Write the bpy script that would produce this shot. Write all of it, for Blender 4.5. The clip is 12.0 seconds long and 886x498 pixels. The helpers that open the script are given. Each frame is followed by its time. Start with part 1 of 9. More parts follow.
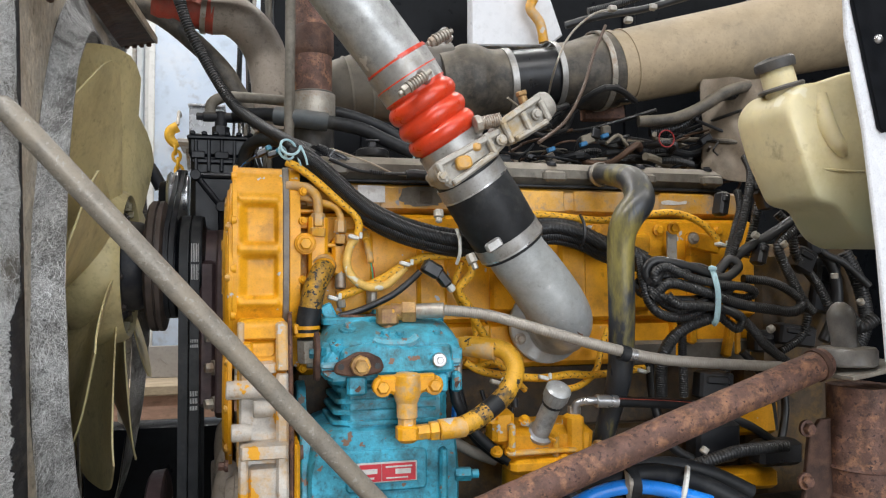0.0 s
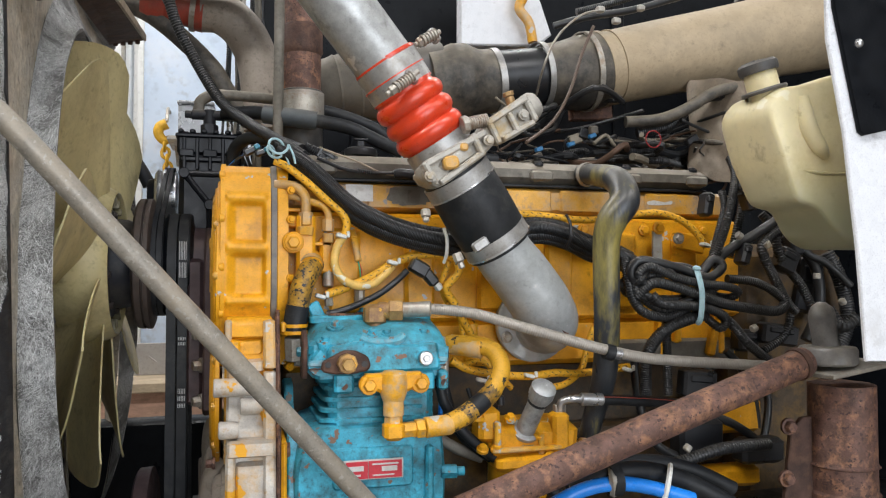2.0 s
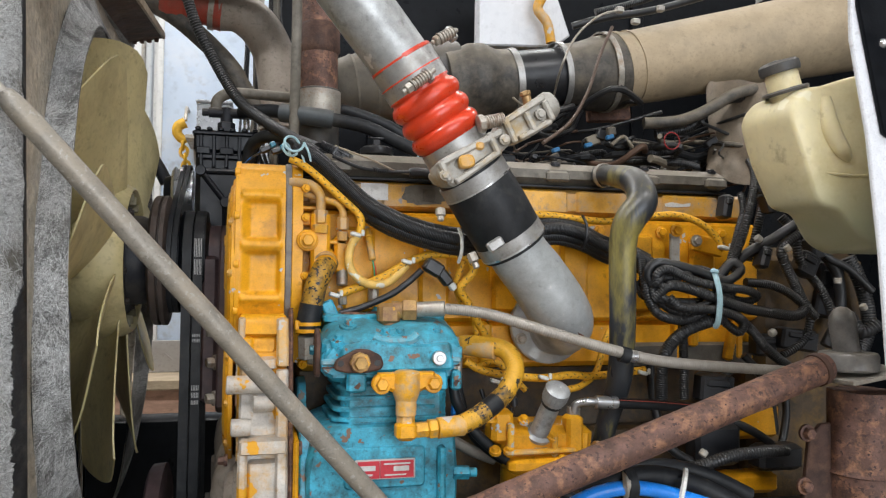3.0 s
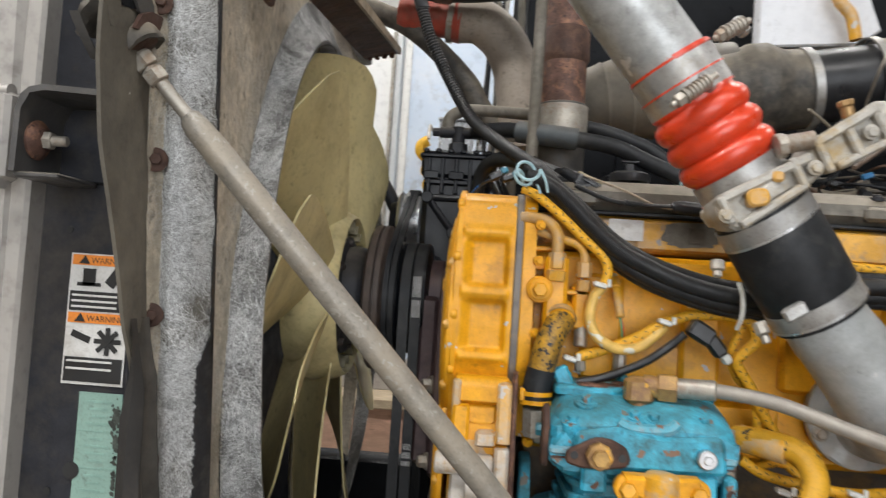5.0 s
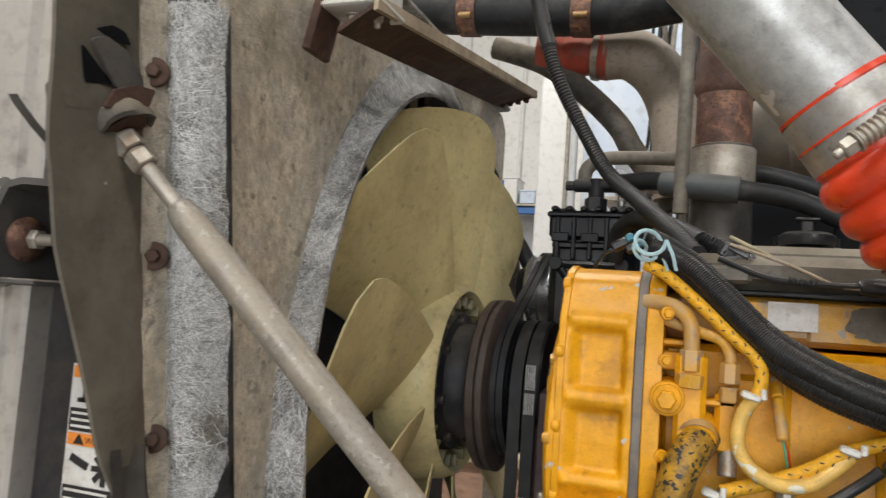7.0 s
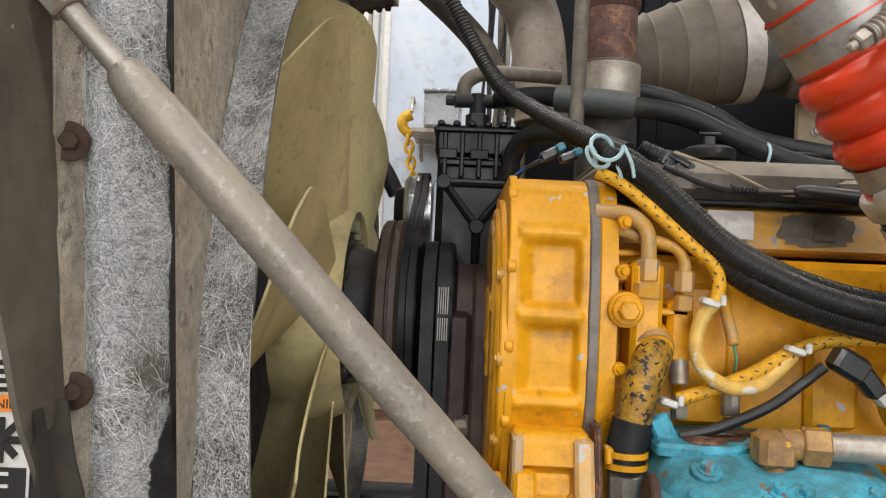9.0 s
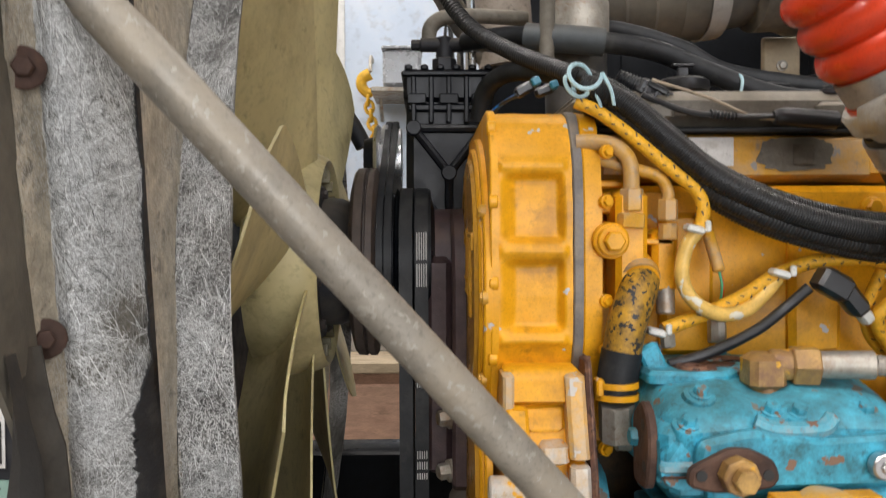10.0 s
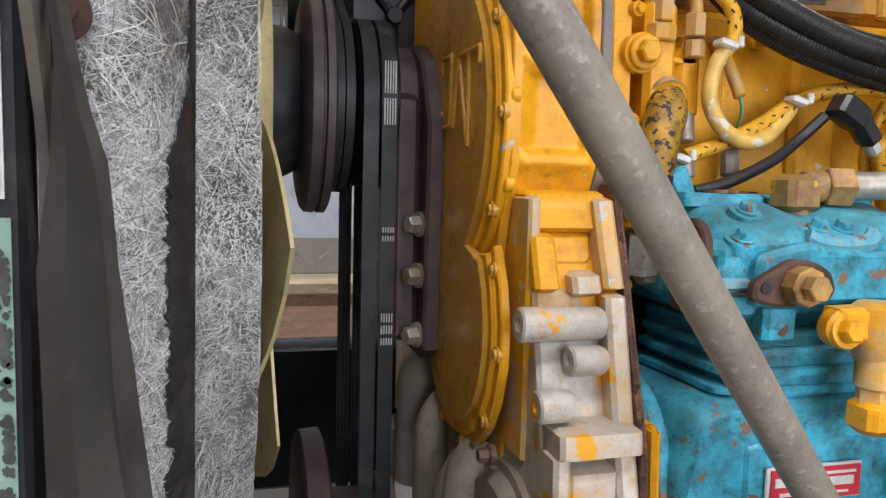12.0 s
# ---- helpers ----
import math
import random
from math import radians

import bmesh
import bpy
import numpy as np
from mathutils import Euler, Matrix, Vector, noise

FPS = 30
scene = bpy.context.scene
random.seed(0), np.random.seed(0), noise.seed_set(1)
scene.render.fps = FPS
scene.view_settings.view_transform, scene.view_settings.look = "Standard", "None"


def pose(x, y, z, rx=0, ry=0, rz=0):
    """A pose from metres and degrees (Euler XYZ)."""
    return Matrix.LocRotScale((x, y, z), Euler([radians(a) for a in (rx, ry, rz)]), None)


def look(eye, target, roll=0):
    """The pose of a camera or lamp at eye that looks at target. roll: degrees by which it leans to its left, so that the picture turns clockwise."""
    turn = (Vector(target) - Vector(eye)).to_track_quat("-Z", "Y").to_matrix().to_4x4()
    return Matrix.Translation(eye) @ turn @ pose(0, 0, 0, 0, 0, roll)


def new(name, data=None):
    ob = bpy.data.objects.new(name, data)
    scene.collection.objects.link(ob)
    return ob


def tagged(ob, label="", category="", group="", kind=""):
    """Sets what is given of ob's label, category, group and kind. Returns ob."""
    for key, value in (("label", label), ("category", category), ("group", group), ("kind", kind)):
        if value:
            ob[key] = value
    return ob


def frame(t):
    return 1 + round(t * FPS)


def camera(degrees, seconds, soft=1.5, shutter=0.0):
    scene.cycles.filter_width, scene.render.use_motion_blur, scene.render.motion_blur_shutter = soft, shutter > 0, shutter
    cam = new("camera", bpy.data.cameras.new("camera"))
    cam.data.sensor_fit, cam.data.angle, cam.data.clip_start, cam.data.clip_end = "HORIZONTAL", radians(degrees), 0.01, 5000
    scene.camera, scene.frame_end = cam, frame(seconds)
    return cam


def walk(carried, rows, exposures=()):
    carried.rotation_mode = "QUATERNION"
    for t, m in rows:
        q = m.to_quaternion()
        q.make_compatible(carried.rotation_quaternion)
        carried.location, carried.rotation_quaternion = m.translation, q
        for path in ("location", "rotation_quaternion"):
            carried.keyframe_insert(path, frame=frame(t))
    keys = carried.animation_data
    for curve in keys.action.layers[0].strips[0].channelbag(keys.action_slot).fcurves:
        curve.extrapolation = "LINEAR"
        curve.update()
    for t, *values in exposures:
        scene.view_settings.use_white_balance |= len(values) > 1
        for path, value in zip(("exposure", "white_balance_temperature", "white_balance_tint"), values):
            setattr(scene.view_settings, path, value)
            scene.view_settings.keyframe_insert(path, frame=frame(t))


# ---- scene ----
# The eye, the point looked at and the lean, second by second
cam = camera(61.0, 12.0, soft=1.2, shutter=0.35)
PATH = [
    (0, (0.003, 0.005, 1.455), (0.505, 1.939, 1.536), -0.3),
    (0.5, (0.009, 0.009, 1.455), (0.515, 1.942, 1.533), -0.3),
    (1, (0.01, 0.013, 1.453), (0.524, 1.944, 1.532), -0.2),
    (1.5, (0.009, 0.005, 1.456), (0.531, 1.934, 1.532), -0.0),
    (2, (0.006, -0.006, 1.457), (0.533, 1.922, 1.532), -0.1),
    (2.5, (0.007, -0.009, 1.454), (0.528, 1.92, 1.534), 0.1),
    (2.7, (0.003, -0.005, 1.453), (0.519, 1.926, 1.534), 0.3),
    (4.3, (0.087, 0.092, 1.476), (0.19, 2.088, 1.55), 1.8),
    (4.5, (0.062, 0.15, 1.49), (0.099, 2.148, 1.571), 2.3),
    (5, (0.037, 0.257, 1.517), (-0.108, 2.25, 1.611), 3.8),
    (5.5, (0.101, 0.358, 1.542), (-0.362, 2.302, 1.613), 6.0),
    (6, (0.11, 0.408, 1.547), (-0.603, 2.276, 1.605), 6.8),
    (6.5, (0.12, 0.449, 1.593), (-0.65, 2.291, 1.706), 5.4),
    (7, (0.142, 0.479, 1.601), (-0.534, 2.354, 1.756), 4.0),
    (7.5, (0.083, 0.524, 1.586), (-0.377, 2.466, 1.71), 3.6),
    (7.7, (0.025, 0.545, 1.583), (-0.333, 2.51, 1.684), 3.2),
    (9.3, (-0.074, 0.549, 1.56), (-0.125, 2.548, 1.592), 2.5),
    (9.5, (-0.075, 0.55, 1.561), (-0.132, 2.549, 1.585), 2.4),
    (10, (-0.091, 0.571, 1.532), (-0.047, 2.57, 1.479), -0.2),
    (10.1, (-0.106, 0.579, 1.49), (-0.008, 2.577, 1.524), 0.0),
    (10.3, (-0.149, 0.585, 1.432), (0.001, 2.579, 1.419), 0.3),
    (10.5, (-0.2, 0.618, 1.41), (0.004, 2.607, 1.339), 1.0),
    (11, (-0.254, 0.654, 1.387), (0.088, 2.622, 1.277), 1.6),
    (11.5, (-0.265, 0.693, 1.386), (0.188, 2.635, 1.231), 1.8),
    (12, (-0.262, 0.704, 1.397), (0.261, 2.626, 1.213), 1.4),
]
walk(cam, [(t, look(eye, target, roll)) for t, eye, target, roll in PATH], exposures=[(0.0, 0.08, 6150, 10), (4.5, 0.05, 6150, 10), (5.5, 0.03, 6500, 10), (7.5, -0.02, 6550, 10), (9.5, 0.1, 6550, 12), (10.5, 0.1, 6350, 12), (12.0, 0.25, 6150, 14)])

# ---- world and large lights ----
world = bpy.data.worlds.new("sky")
scene.world = world
world.use_nodes = True
sky = world.node_tree.nodes.new("ShaderNodeTexSky")
sky.sky_type, sky.sun_disc, sky.sun_elevation, sky.sun_rotation = "NISHITA", False, radians(40), radians(200)
world.node_tree.links.new(sky.outputs[0], world.node_tree.nodes["Background"].inputs[0])
world.node_tree.nodes["Background"].inputs[1].default_value = 0.12


def area(name, place, target, sx, sy, watts, col=(1, 1, 1)):
    d = bpy.data.lights.new(name, "AREA")
    d.shape, d.size, d.size_y, d.energy, d.color = "RECTANGLE", sx, sy, watts, col
    ob = new(name, d)
    ob.matrix_world = look(place, target)
    return ob


area("door_daylight", (1.6, -5.6, 2.5), (0.7, 1.6, 1.3), 5.0, 4.0, 275, (0.97, 0.985, 1.0))
for lx, share in ((-3.4, 2.0), (-0.9, 1.15), (1.6, 0.75), (4.1, 0.8)):
    for ly, watts in ((-0.9, 72), (3.3, 48)):
        area("ceiling_lamp_light", (lx, ly, 4.85), (lx, ly, 0), 1.6, 0.35, watts * share, (1.0, 0.96, 0.91))


# ---- mesh building ----
class Geo:
    """Collects vertices and faces of one part."""

    def __init__(self):
        self.v, self.f = [], []

    def add(self, verts, faces):
        n = len(self.v)
        self.v += [tuple(p) for p in verts]
        self.f += [tuple(i + n for i in f) for f in faces]
        return self

    def loft(self, rings, close=True, caps=True):
        """Joins rings of equal length."""
        k = len(rings[0])
        vs = [p for r in rings for p in r]
        fs = []
        for i in range(len(rings) - 1):
            for j in range(k if close else k - 1):
                a, b = i * k + j, i * k + (j + 1) % k
                fs.append((a, b, b + k, a + k))
        if caps:
            fs.append(tuple(range(k))[::-1])
            fs.append(tuple(range((len(rings) - 1) * k, len(rings) * k)))
        return self.add(vs, fs)

    def box(self, c, s, ch=0.003, rot=(0, 0, 0), taper=1.0):
        """A box with chamfered edges; taper scales its top."""
        m = pose(*c, *rot)
        hx, hy, hz = (q / 2 for q in s)
        ch = min(ch, hx * 0.6, hy * 0.6, hz * 0.6)

        def ring(x, y, z, k):
            return [m @ Vector((px * k, py * k, z)) for px, py in ((x - ch, -y), (x, -y + ch), (x, y - ch), (x - ch, y), (-x + ch, y), (-x, y - ch), (-x, -y + ch), (-x + ch, -y))]
        return self.loft([ring(hx - ch, hy - ch, -hz, 1), ring(hx, hy, -hz + ch, 1), ring(hx, hy, hz - ch, taper), ring(hx - ch, hy - ch, hz, taper)])

    def lathe(self, p, axis, prof, seg=24):
        """Turns (along, radius) pairs round the axis through p."""
        p, axis = Vector(p), Vector(axis).normalized()
        q = axis.to_track_quat("Z", "Y")
        rings = []
        for a, r in prof:
            rings.append([p + q @ Vector((max(r, 1e-4) * math.cos(2 * math.pi * i / seg), max(r, 1e-4) * math.sin(2 * math.pi * i / seg), a)) for i in range(seg)])
        return self.loft(rings)

    def cyl(self, a, b, r, r2=None, seg=18, ch=0.0015):
        a, b = Vector(a), Vector(b)
        d, r2 = (b - a).length, r if r2 is None else r2
        ch = min(ch, r * 0.4, r2 * 0.4, d * 0.3)
        return self.lathe(a, b - a, [(0, r - ch), (ch, r), (d - ch, r2), (d, r2 - ch)], seg)

    def tube(self, pts, r, seg=10, sub=6, ribs=0.0, depth=0.0015, wob=0.0, hollow=0.0):
        """A smooth tube through pts; ribs: pitch of its corrugation; r may be a list of radii."""
        pts = [Vector(p) for p in pts]
        n = len(pts)
        rad = r if isinstance(r, (list, tuple)) else [r] * n
        fine = []
        for i in range(n - 1):
            p0, p1, p2, p3 = pts[max(i - 1, 0)], pts[i], pts[i + 1], pts[min(i + 2, n - 1)]
            for j in range(sub):
                t = j / sub
                fine.append((0.5 * ((2 * p1) + (p2 - p0) * t + (2 * p0 - 5 * p1 + 4 * p2 - p3) * t * t + (3 * p1 - p0 - 3 * p2 + p3) * t ** 3), rad[i] + (rad[i + 1] - rad[i]) * t))
        fine.append((pts[-1], rad[-1]))
        if ribs:
            even, left = [], 0.0
            for (a, ra), (b, rb) in zip(fine, fine[1:]):
                d = (b - a).length
                while left < d:
                    k = left / max(d, 1e-9)
                    even.append((a.lerp(b, k), ra + (rb - ra) * k))
                    left += ribs / 4
                left -= d
            fine = [(c, q - depth * (0, 0, 1, 1)[i % 4]) for i, (c, q) in enumerate(even)]
        rings, up = [], None
        for i, (c, q) in enumerate(fine):
            t = (fine[min(i + 1, len(fine) - 1)][0] - fine[max(i - 1, 0)][0]).normalized()
            if up is None:
                up = t.orthogonal().normalized()
            up = (up - t * up.dot(t)).normalized()
            side = t.cross(up)
            if wob:
                c = c + Vector(noise.noise_vector(c * 14)) * wob
            rings.append([c + (up * math.cos(2 * math.pi * k / seg) + side * math.sin(2 * math.pi * k / seg)) * q for k in range(seg)])
        return self.loft(rings)

    def prism(self, outline, o, u, v, depth, ch=0.003):
        """Extrudes a flat outline, given along u and v from o, by depth along u x v, with a chamfered far rim."""
        o, u, v = Vector(o), Vector(u), Vector(v)
        w = u.cross(v).normalized()
        n = len(outline)
        cu, cv = sum(p[0] for p in outline) / n, sum(p[1] for p in outline) / n
        pts = [Vector(p) for p in outline]
        inner = []
        for i in range(n):
            e1, e2 = (pts[i] - pts[i - 1]).normalized(), (pts[(i + 1) % n] - pts[i]).normalized()
            nn = Vector((-(e1.y + e2.y), e1.x + e2.x))
            nn = nn.normalized() if nn.length > 1e-6 else Vector((0, 0))
            inner.append(pts[i] + nn * ch)
        area2 = sum(pts[i - 1].x * pts[i].y - pts[i].x * pts[i - 1].y for i in range(n))
        if area2 < 0:
            inner = [2 * a - b for a, b in zip(pts, inner)]
        rings = [[o + u * p[0] + v * p[1] for p in pts], [o + u * p[0] + v * p[1] + w * (depth - ch) for p in pts], [o + u * p[0] + v * p[1] + w * depth for p in inner]]
        return self.loft(rings)

    def bolt(self, p, d, r=0.009, h=0.008, washer=True):
        p, d = Vector(p), Vector(d).normalized()
        if washer:
            self.lathe(p, d, [(-0.004, r * 1.35), (0.0015, r * 1.35), (0.002, r * 1.25)], 14)
        self.lathe(p, d, [(-0.003, r), (h * 0.8, r), (h, r * 0.82)], 6)
        return self

    def ring(self, p, axis, r, w, th=0.0025, seg=28):
        """A band of width w round the axis."""
        return self.lathe_open(p, axis, [(-w / 2, r), (-w / 2, r + th), (w / 2, r + th), (w / 2, r)], seg)

    def lathe_open(self, p, axis, prof, seg=24):
        """A turned body with a hole: the profile is a closed loop."""
        p, q = Vector(p), Vector(axis).normalized().to_track_quat("Z", "Y")
        k = len(prof)
        vs = [p + q @ Vector((r * math.cos(2 * math.pi * i / seg), r * math.sin(2 * math.pi * i / seg), a)) for i in range(seg) for a, r in prof]
        fs = [(i * k + j, i * k + (j + 1) % k, ((i + 1) % seg) * k + (j + 1) % k, ((i + 1) % seg) * k + j) for i in range(seg) for j in range(k)]
        return self.add(vs, fs)

    def rough(self, amount, size=20):
        """Makes cast or dented surfaces uneven."""
        self.v = [tuple(Vector(p) + Vector(noise.noise_vector(Vector(p) * size)) * amount) for p in self.v]
        return self


def round_poly(pts, r, n=4):
    """An outline whose corners are rounded."""
    out = []
    k = len(pts)
    for i in range(k):
        p, a, b = Vector(pts[i]), Vector(pts[i - 1]), Vector(pts[(i + 1) % k])
        d = min(r, (a - p).length * 0.45, (b - p).length * 0.45)
        s, e = p + (a - p).normalized() * d, p + (b - p).normalized() * d
        for j in range(n + 1):
            t = j / n
            out.append(tuple(s * (1 - t) ** 2 + p * 2 * t * (1 - t) + e * t * t))
    return out


def part(name, g, material, parent=None, label="", smooth=38):
    me = bpy.data.meshes.new(name)
    me.from_pydata(g.v, [], g.f)
    bm = bmesh.new()
    bm.from_mesh(me)
    bmesh.ops.recalc_face_normals(bm, faces=bm.faces)
    bm.to_mesh(me)
    bm.free()
    me.shade_smooth()
    me.set_sharp_from_angle(angle=radians(smooth))
    me.materials.append(material)
    ob = new(name, me)
    if parent:
        ob.parent = parent
        top = parent
        shift = Vector((0, 0, 0))
        while top:
            shift += top.location
            top = top.parent
        ob.location = -shift
    if label:
        ob["label"] = label
    return ob


def words(name, text, place, size, material, parent):
    """Printed words on an upright face that looks along -y; place is their lower left corner."""
    cu = bpy.data.curves.new(name, "FONT")
    cu.body, cu.size, cu.extrude = text, size, 0.0001
    tmp = bpy.data.objects.new(name, cu)
    me = bpy.data.meshes.new_from_object(tmp)
    g = Geo().add([(place[0] + q.co.x, place[1] - q.co.z, place[2] + q.co.y) for q in me.vertices], [tuple(f.vertices) for f in me.polygons])
    bpy.data.objects.remove(tmp)
    return part(name, g, material, parent)


def thing(name, base, label, category, group="", kind=""):
    ob = new(name)
    ob.empty_display_size = 0.05
    ob.location = base
    return tagged(ob, label, category, group, kind)


# ---- materials ----
def mat(name, col, rough=0.5, metal=0.0, var=0.25, scale=40, dirt=None, dirt_amt=0.5, dirt_scale=9, chip=None, chip_amt=0.35, chip_scale=35, bump=0.15, bump_scale=250, dust=None, dust_amt=0.5, coat=0.0, sub=0.0, trans=0.0, stretch=(1, 1, 1), speck=0.3, spec=0.5):
    m = bpy.data.materials.new(name)
    m.use_nodes = True
    nt = m.node_tree
    b = nt.nodes["Principled BSDF"]
    ln = nt.links.new

    def nd(kind, **kw):
        n = nt.nodes.new(kind)
        for key, value in kw.items():
            n.inputs[key].default_value = value
        return n
    tc = nd("ShaderNodeTexCoord")
    mp = nd("ShaderNodeMapping", Scale=stretch)
    ln(tc.outputs["Object"], mp.inputs[0])

    def noise_of(s, detail=4.0, rg=0.6):
        n = nd("ShaderNodeTexNoise", Scale=s, Detail=detail, Roughness=rg)
        ln(mp.outputs[0], n.inputs["Vector"])
        return n.outputs[0]

    def ramp(src, a, c, lo=0.0, hi=1.0):
        n = nd("ShaderNodeMapRange")
        n.inputs[1].default_value, n.inputs[2].default_value, n.inputs[3].default_value, n.inputs[4].default_value = a, c, lo, hi
        ln(src, n.inputs[0])
        return n.outputs[0]

    def mix(fac, a, bcol):
        n = nt.nodes.new("ShaderNodeMix")
        n.data_type = "RGBA"
        ln(fac, n.inputs[0])
        if isinstance(a, tuple):
            n.inputs[6].default_value = (*a, 1)
        else:
            ln(a, n.inputs[6])
        n.inputs[7].default_value = (*bcol, 1)
        return n.outputs[2]
    dark = tuple(c * (1 - var) for c in col)
    light = tuple(min(1, c * (1 + var * 0.7)) for c in col)
    c = mix(ramp(noise_of(scale), 0.3, 0.7), dark, light)
    r_src = ramp(noise_of(scale * 0.6), 0.3, 0.7, max(0.05, rough - 0.1), min(1, rough + 0.12))
    c = mix(ramp(noise_of(scale * 9, 2), 0.52, 0.72, 0, speck), c, tuple(q * 0.45 for q in col))
    if dirt:
        c = mix(ramp(noise_of(dirt_scale * 4.5, 5, 0.65), 0.66 - dirt_amt * 0.2, 0.80 - dirt_amt * 0.15, 0, 0.75), c, tuple(q * 0.6 for q in dirt))
        c = mix(ramp(noise_of(dirt_scale, 6, 0.7), 0.62 - dirt_amt * 0.35, 0.78 - dirt_amt * 0.15), c, dirt)
    if chip:
        c = mix(ramp(noise_of(chip_scale, 3, 0.55), 0.76 - chip_amt * 0.3, 0.775 - chip_amt * 0.3), c, chip)
    if dust:
        ge = nd("ShaderNodeNewGeometry")
        sx = nd("ShaderNodeSeparateXYZ")
        ln(ge.outputs["Normal"], sx.inputs[0])
        mu = nd("ShaderNodeMath")
        mu.operation = "MULTIPLY"
        ln(ramp(sx.outputs[2], 0.1, 0.9, 0, dust_amt), mu.inputs[0])
        ln(ramp(noise_of(25, 5), 0.3, 0.6, 0.4, 1), mu.inputs[1])
        c = mix(mu.outputs[0], c, dust)
    ln(c, b.inputs["Base Color"])
    ln(r_src, b.inputs["Roughness"])
    b.inputs["Specular IOR Level"].default_value = spec
    b.inputs["Metallic"].default_value = metal
    b.inputs["Coat Weight"].default_value = coat
    if sub:
        b.inputs["Subsurface Weight"].default_value = sub
        b.inputs["Subsurface Radius"].default_value = (0.02, 0.018, 0.01)
    if trans:
        b.inputs["Transmission Weight"].default_value = trans
    if bump:
        bp = nd("ShaderNodeBump", Strength=bump, Distance=0.002)
        ln(noise_of(bump_scale, 3), bp.inputs["Height"])
        ln(bp.outputs[0], b.inputs["Normal"])
    return m


def strand_mat(name="glass_strand", low=(0.09, 0.086, 0.078), high=(0.95, 0.96, 0.95)):
    """Glass strands, each of its own brightness."""
    m = bpy.data.materials.new(name)
    m.use_nodes = True
    nt = m.node_tree
    b = nt.nodes["Principled BSDF"]
    ge = nt.nodes.new("ShaderNodeNewGeometry")
    cr = nt.nodes.new("ShaderNodeValToRGB")
    cr.color_ramp.elements[0].color = (*low, 1)
    cr.color_ramp.elements[1].color = (*high, 1)
    nt.links.new(ge.outputs["Random Per Island"], cr.inputs[0])
    nt.links.new(cr.outputs[0], b.inputs["Base Color"])
    b.inputs["Roughness"].default_value = 0.4
    return m


DUST = (0.33, 0.28, 0.21)
M_YELLOW = mat("engine_yellow", (0.76, 0.355, 0.008), 0.40, var=0.15, spec=0.4, dirt=(0.36, 0.16, 0.012), dirt_amt=0.25, chip=(0.47, 0.47, 0.48), chip_amt=0.22, chip_scale=38, bump=0.12)
M_YELLOW_WORN = mat("engine_yellow_worn", (0.70, 0.35, 0.015), 0.45, dirt=(0.48, 0.42, 0.34), dirt_amt=0.5, dirt_scale=11, chip=(0.50, 0.47, 0.43), chip_amt=0.42, chip_scale=30, bump=0.2)
M_YELLOW_BROWN = mat("engine_yellow_oily", (0.58, 0.30, 0.035), 0.3, var=0.15, dirt=(0.26, 0.12, 0.02), dirt_amt=0.3, bump=0.1)
M_YELLOW_RUB = mat("rubbed_yellow_rubber", (0.62, 0.33, 0.02), 0.5, dirt=(0.020, 0.019, 0.018), dirt_amt=0.66, dirt_scale=16, chip=(0.018, 0.018, 0.02), chip_amt=0.66, chip_scale=140, bump=0.2)
M_CHIPPED = mat("chipped_casting", (0.54, 0.50, 0.445), 0.5, 0.15, var=0.25, dirt=(0.62, 0.33, 0.05), dirt_amt=0.45, dirt_scale=12, chip=(0.74, 0.36, 0.012), chip_amt=0.50, chip_scale=24, bump=0.3, bump_scale=130)
M_FITTING = mat("rusty_painted_fitting", (0.50, 0.30, 0.09), 0.5, 0.2, var=0.3, dirt=(0.21, 0.11, 0.06), dirt_amt=0.6, dirt_scale=26, chip=(0.68, 0.36, 0.03), chip_amt=0.5, chip_scale=40, bump=0.4)
M_BLUE = mat("compressor_blue", (0.05, 0.40, 0.57), 0.42, var=0.3, dirt=(0.02, 0.075, 0.08), dirt_amt=0.60, dirt_scale=26, chip=(0.19, 0.11, 0.07), chip_amt=0.35, chip_scale=48, dust=(0.16, 0.38, 0.42), dust_amt=0.25, bump=0.3, bump_scale=160)
M_BLUE_WORN = mat("compressor_blue_worn", (0.10, 0.40, 0.52), 0.45, var=0.3, dirt=(0.30, 0.27, 0.24), dirt_amt=0.5, dirt_scale=40, chip=(0.22, 0.12, 0.08), chip_amt=0.4, chip_scale=60, bump=0.3)
M_YELLOW_HOSE = mat("yellow_painted_rubber", (0.66, 0.35, 0.02), 0.5, var=0.2, dirt=(0.30, 0.17, 0.03), dirt_amt=0.3, dirt_scale=40, chip=(0.02, 0.02, 0.02), chip_amt=0.50, chip_scale=70, bump=0.25)
M_ELBOW = mat("silver_paint", (0.44, 0.46, 0.465), 0.38, 0.3, var=0.12, scale=60, dirt=(0.27, 0.27, 0.26), dirt_amt=0.35, chip=(0.55, 0.55, 0.54), chip_amt=0.2, chip_scale=60, bump=0.12, bump_scale=140)
M_SILVER = mat("aluminised_tube", (0.42, 0.43, 0.43), 0.48, 0.55, var=0.25, scale=50, dirt=(0.24, 0.235, 0.22), dirt_amt=0.45, chip=(0.60, 0.60, 0.60), chip_amt=0.26, chip_scale=24, bump=0.1, bump_scale=120)
M_CAST = mat("cast_grey", (0.40, 0.38, 0.34), 0.55, 0.3, dirt=(0.36, 0.25, 0.1), dirt_amt=0.25, dirt_scale=18, bump=0.3, bump_scale=180)
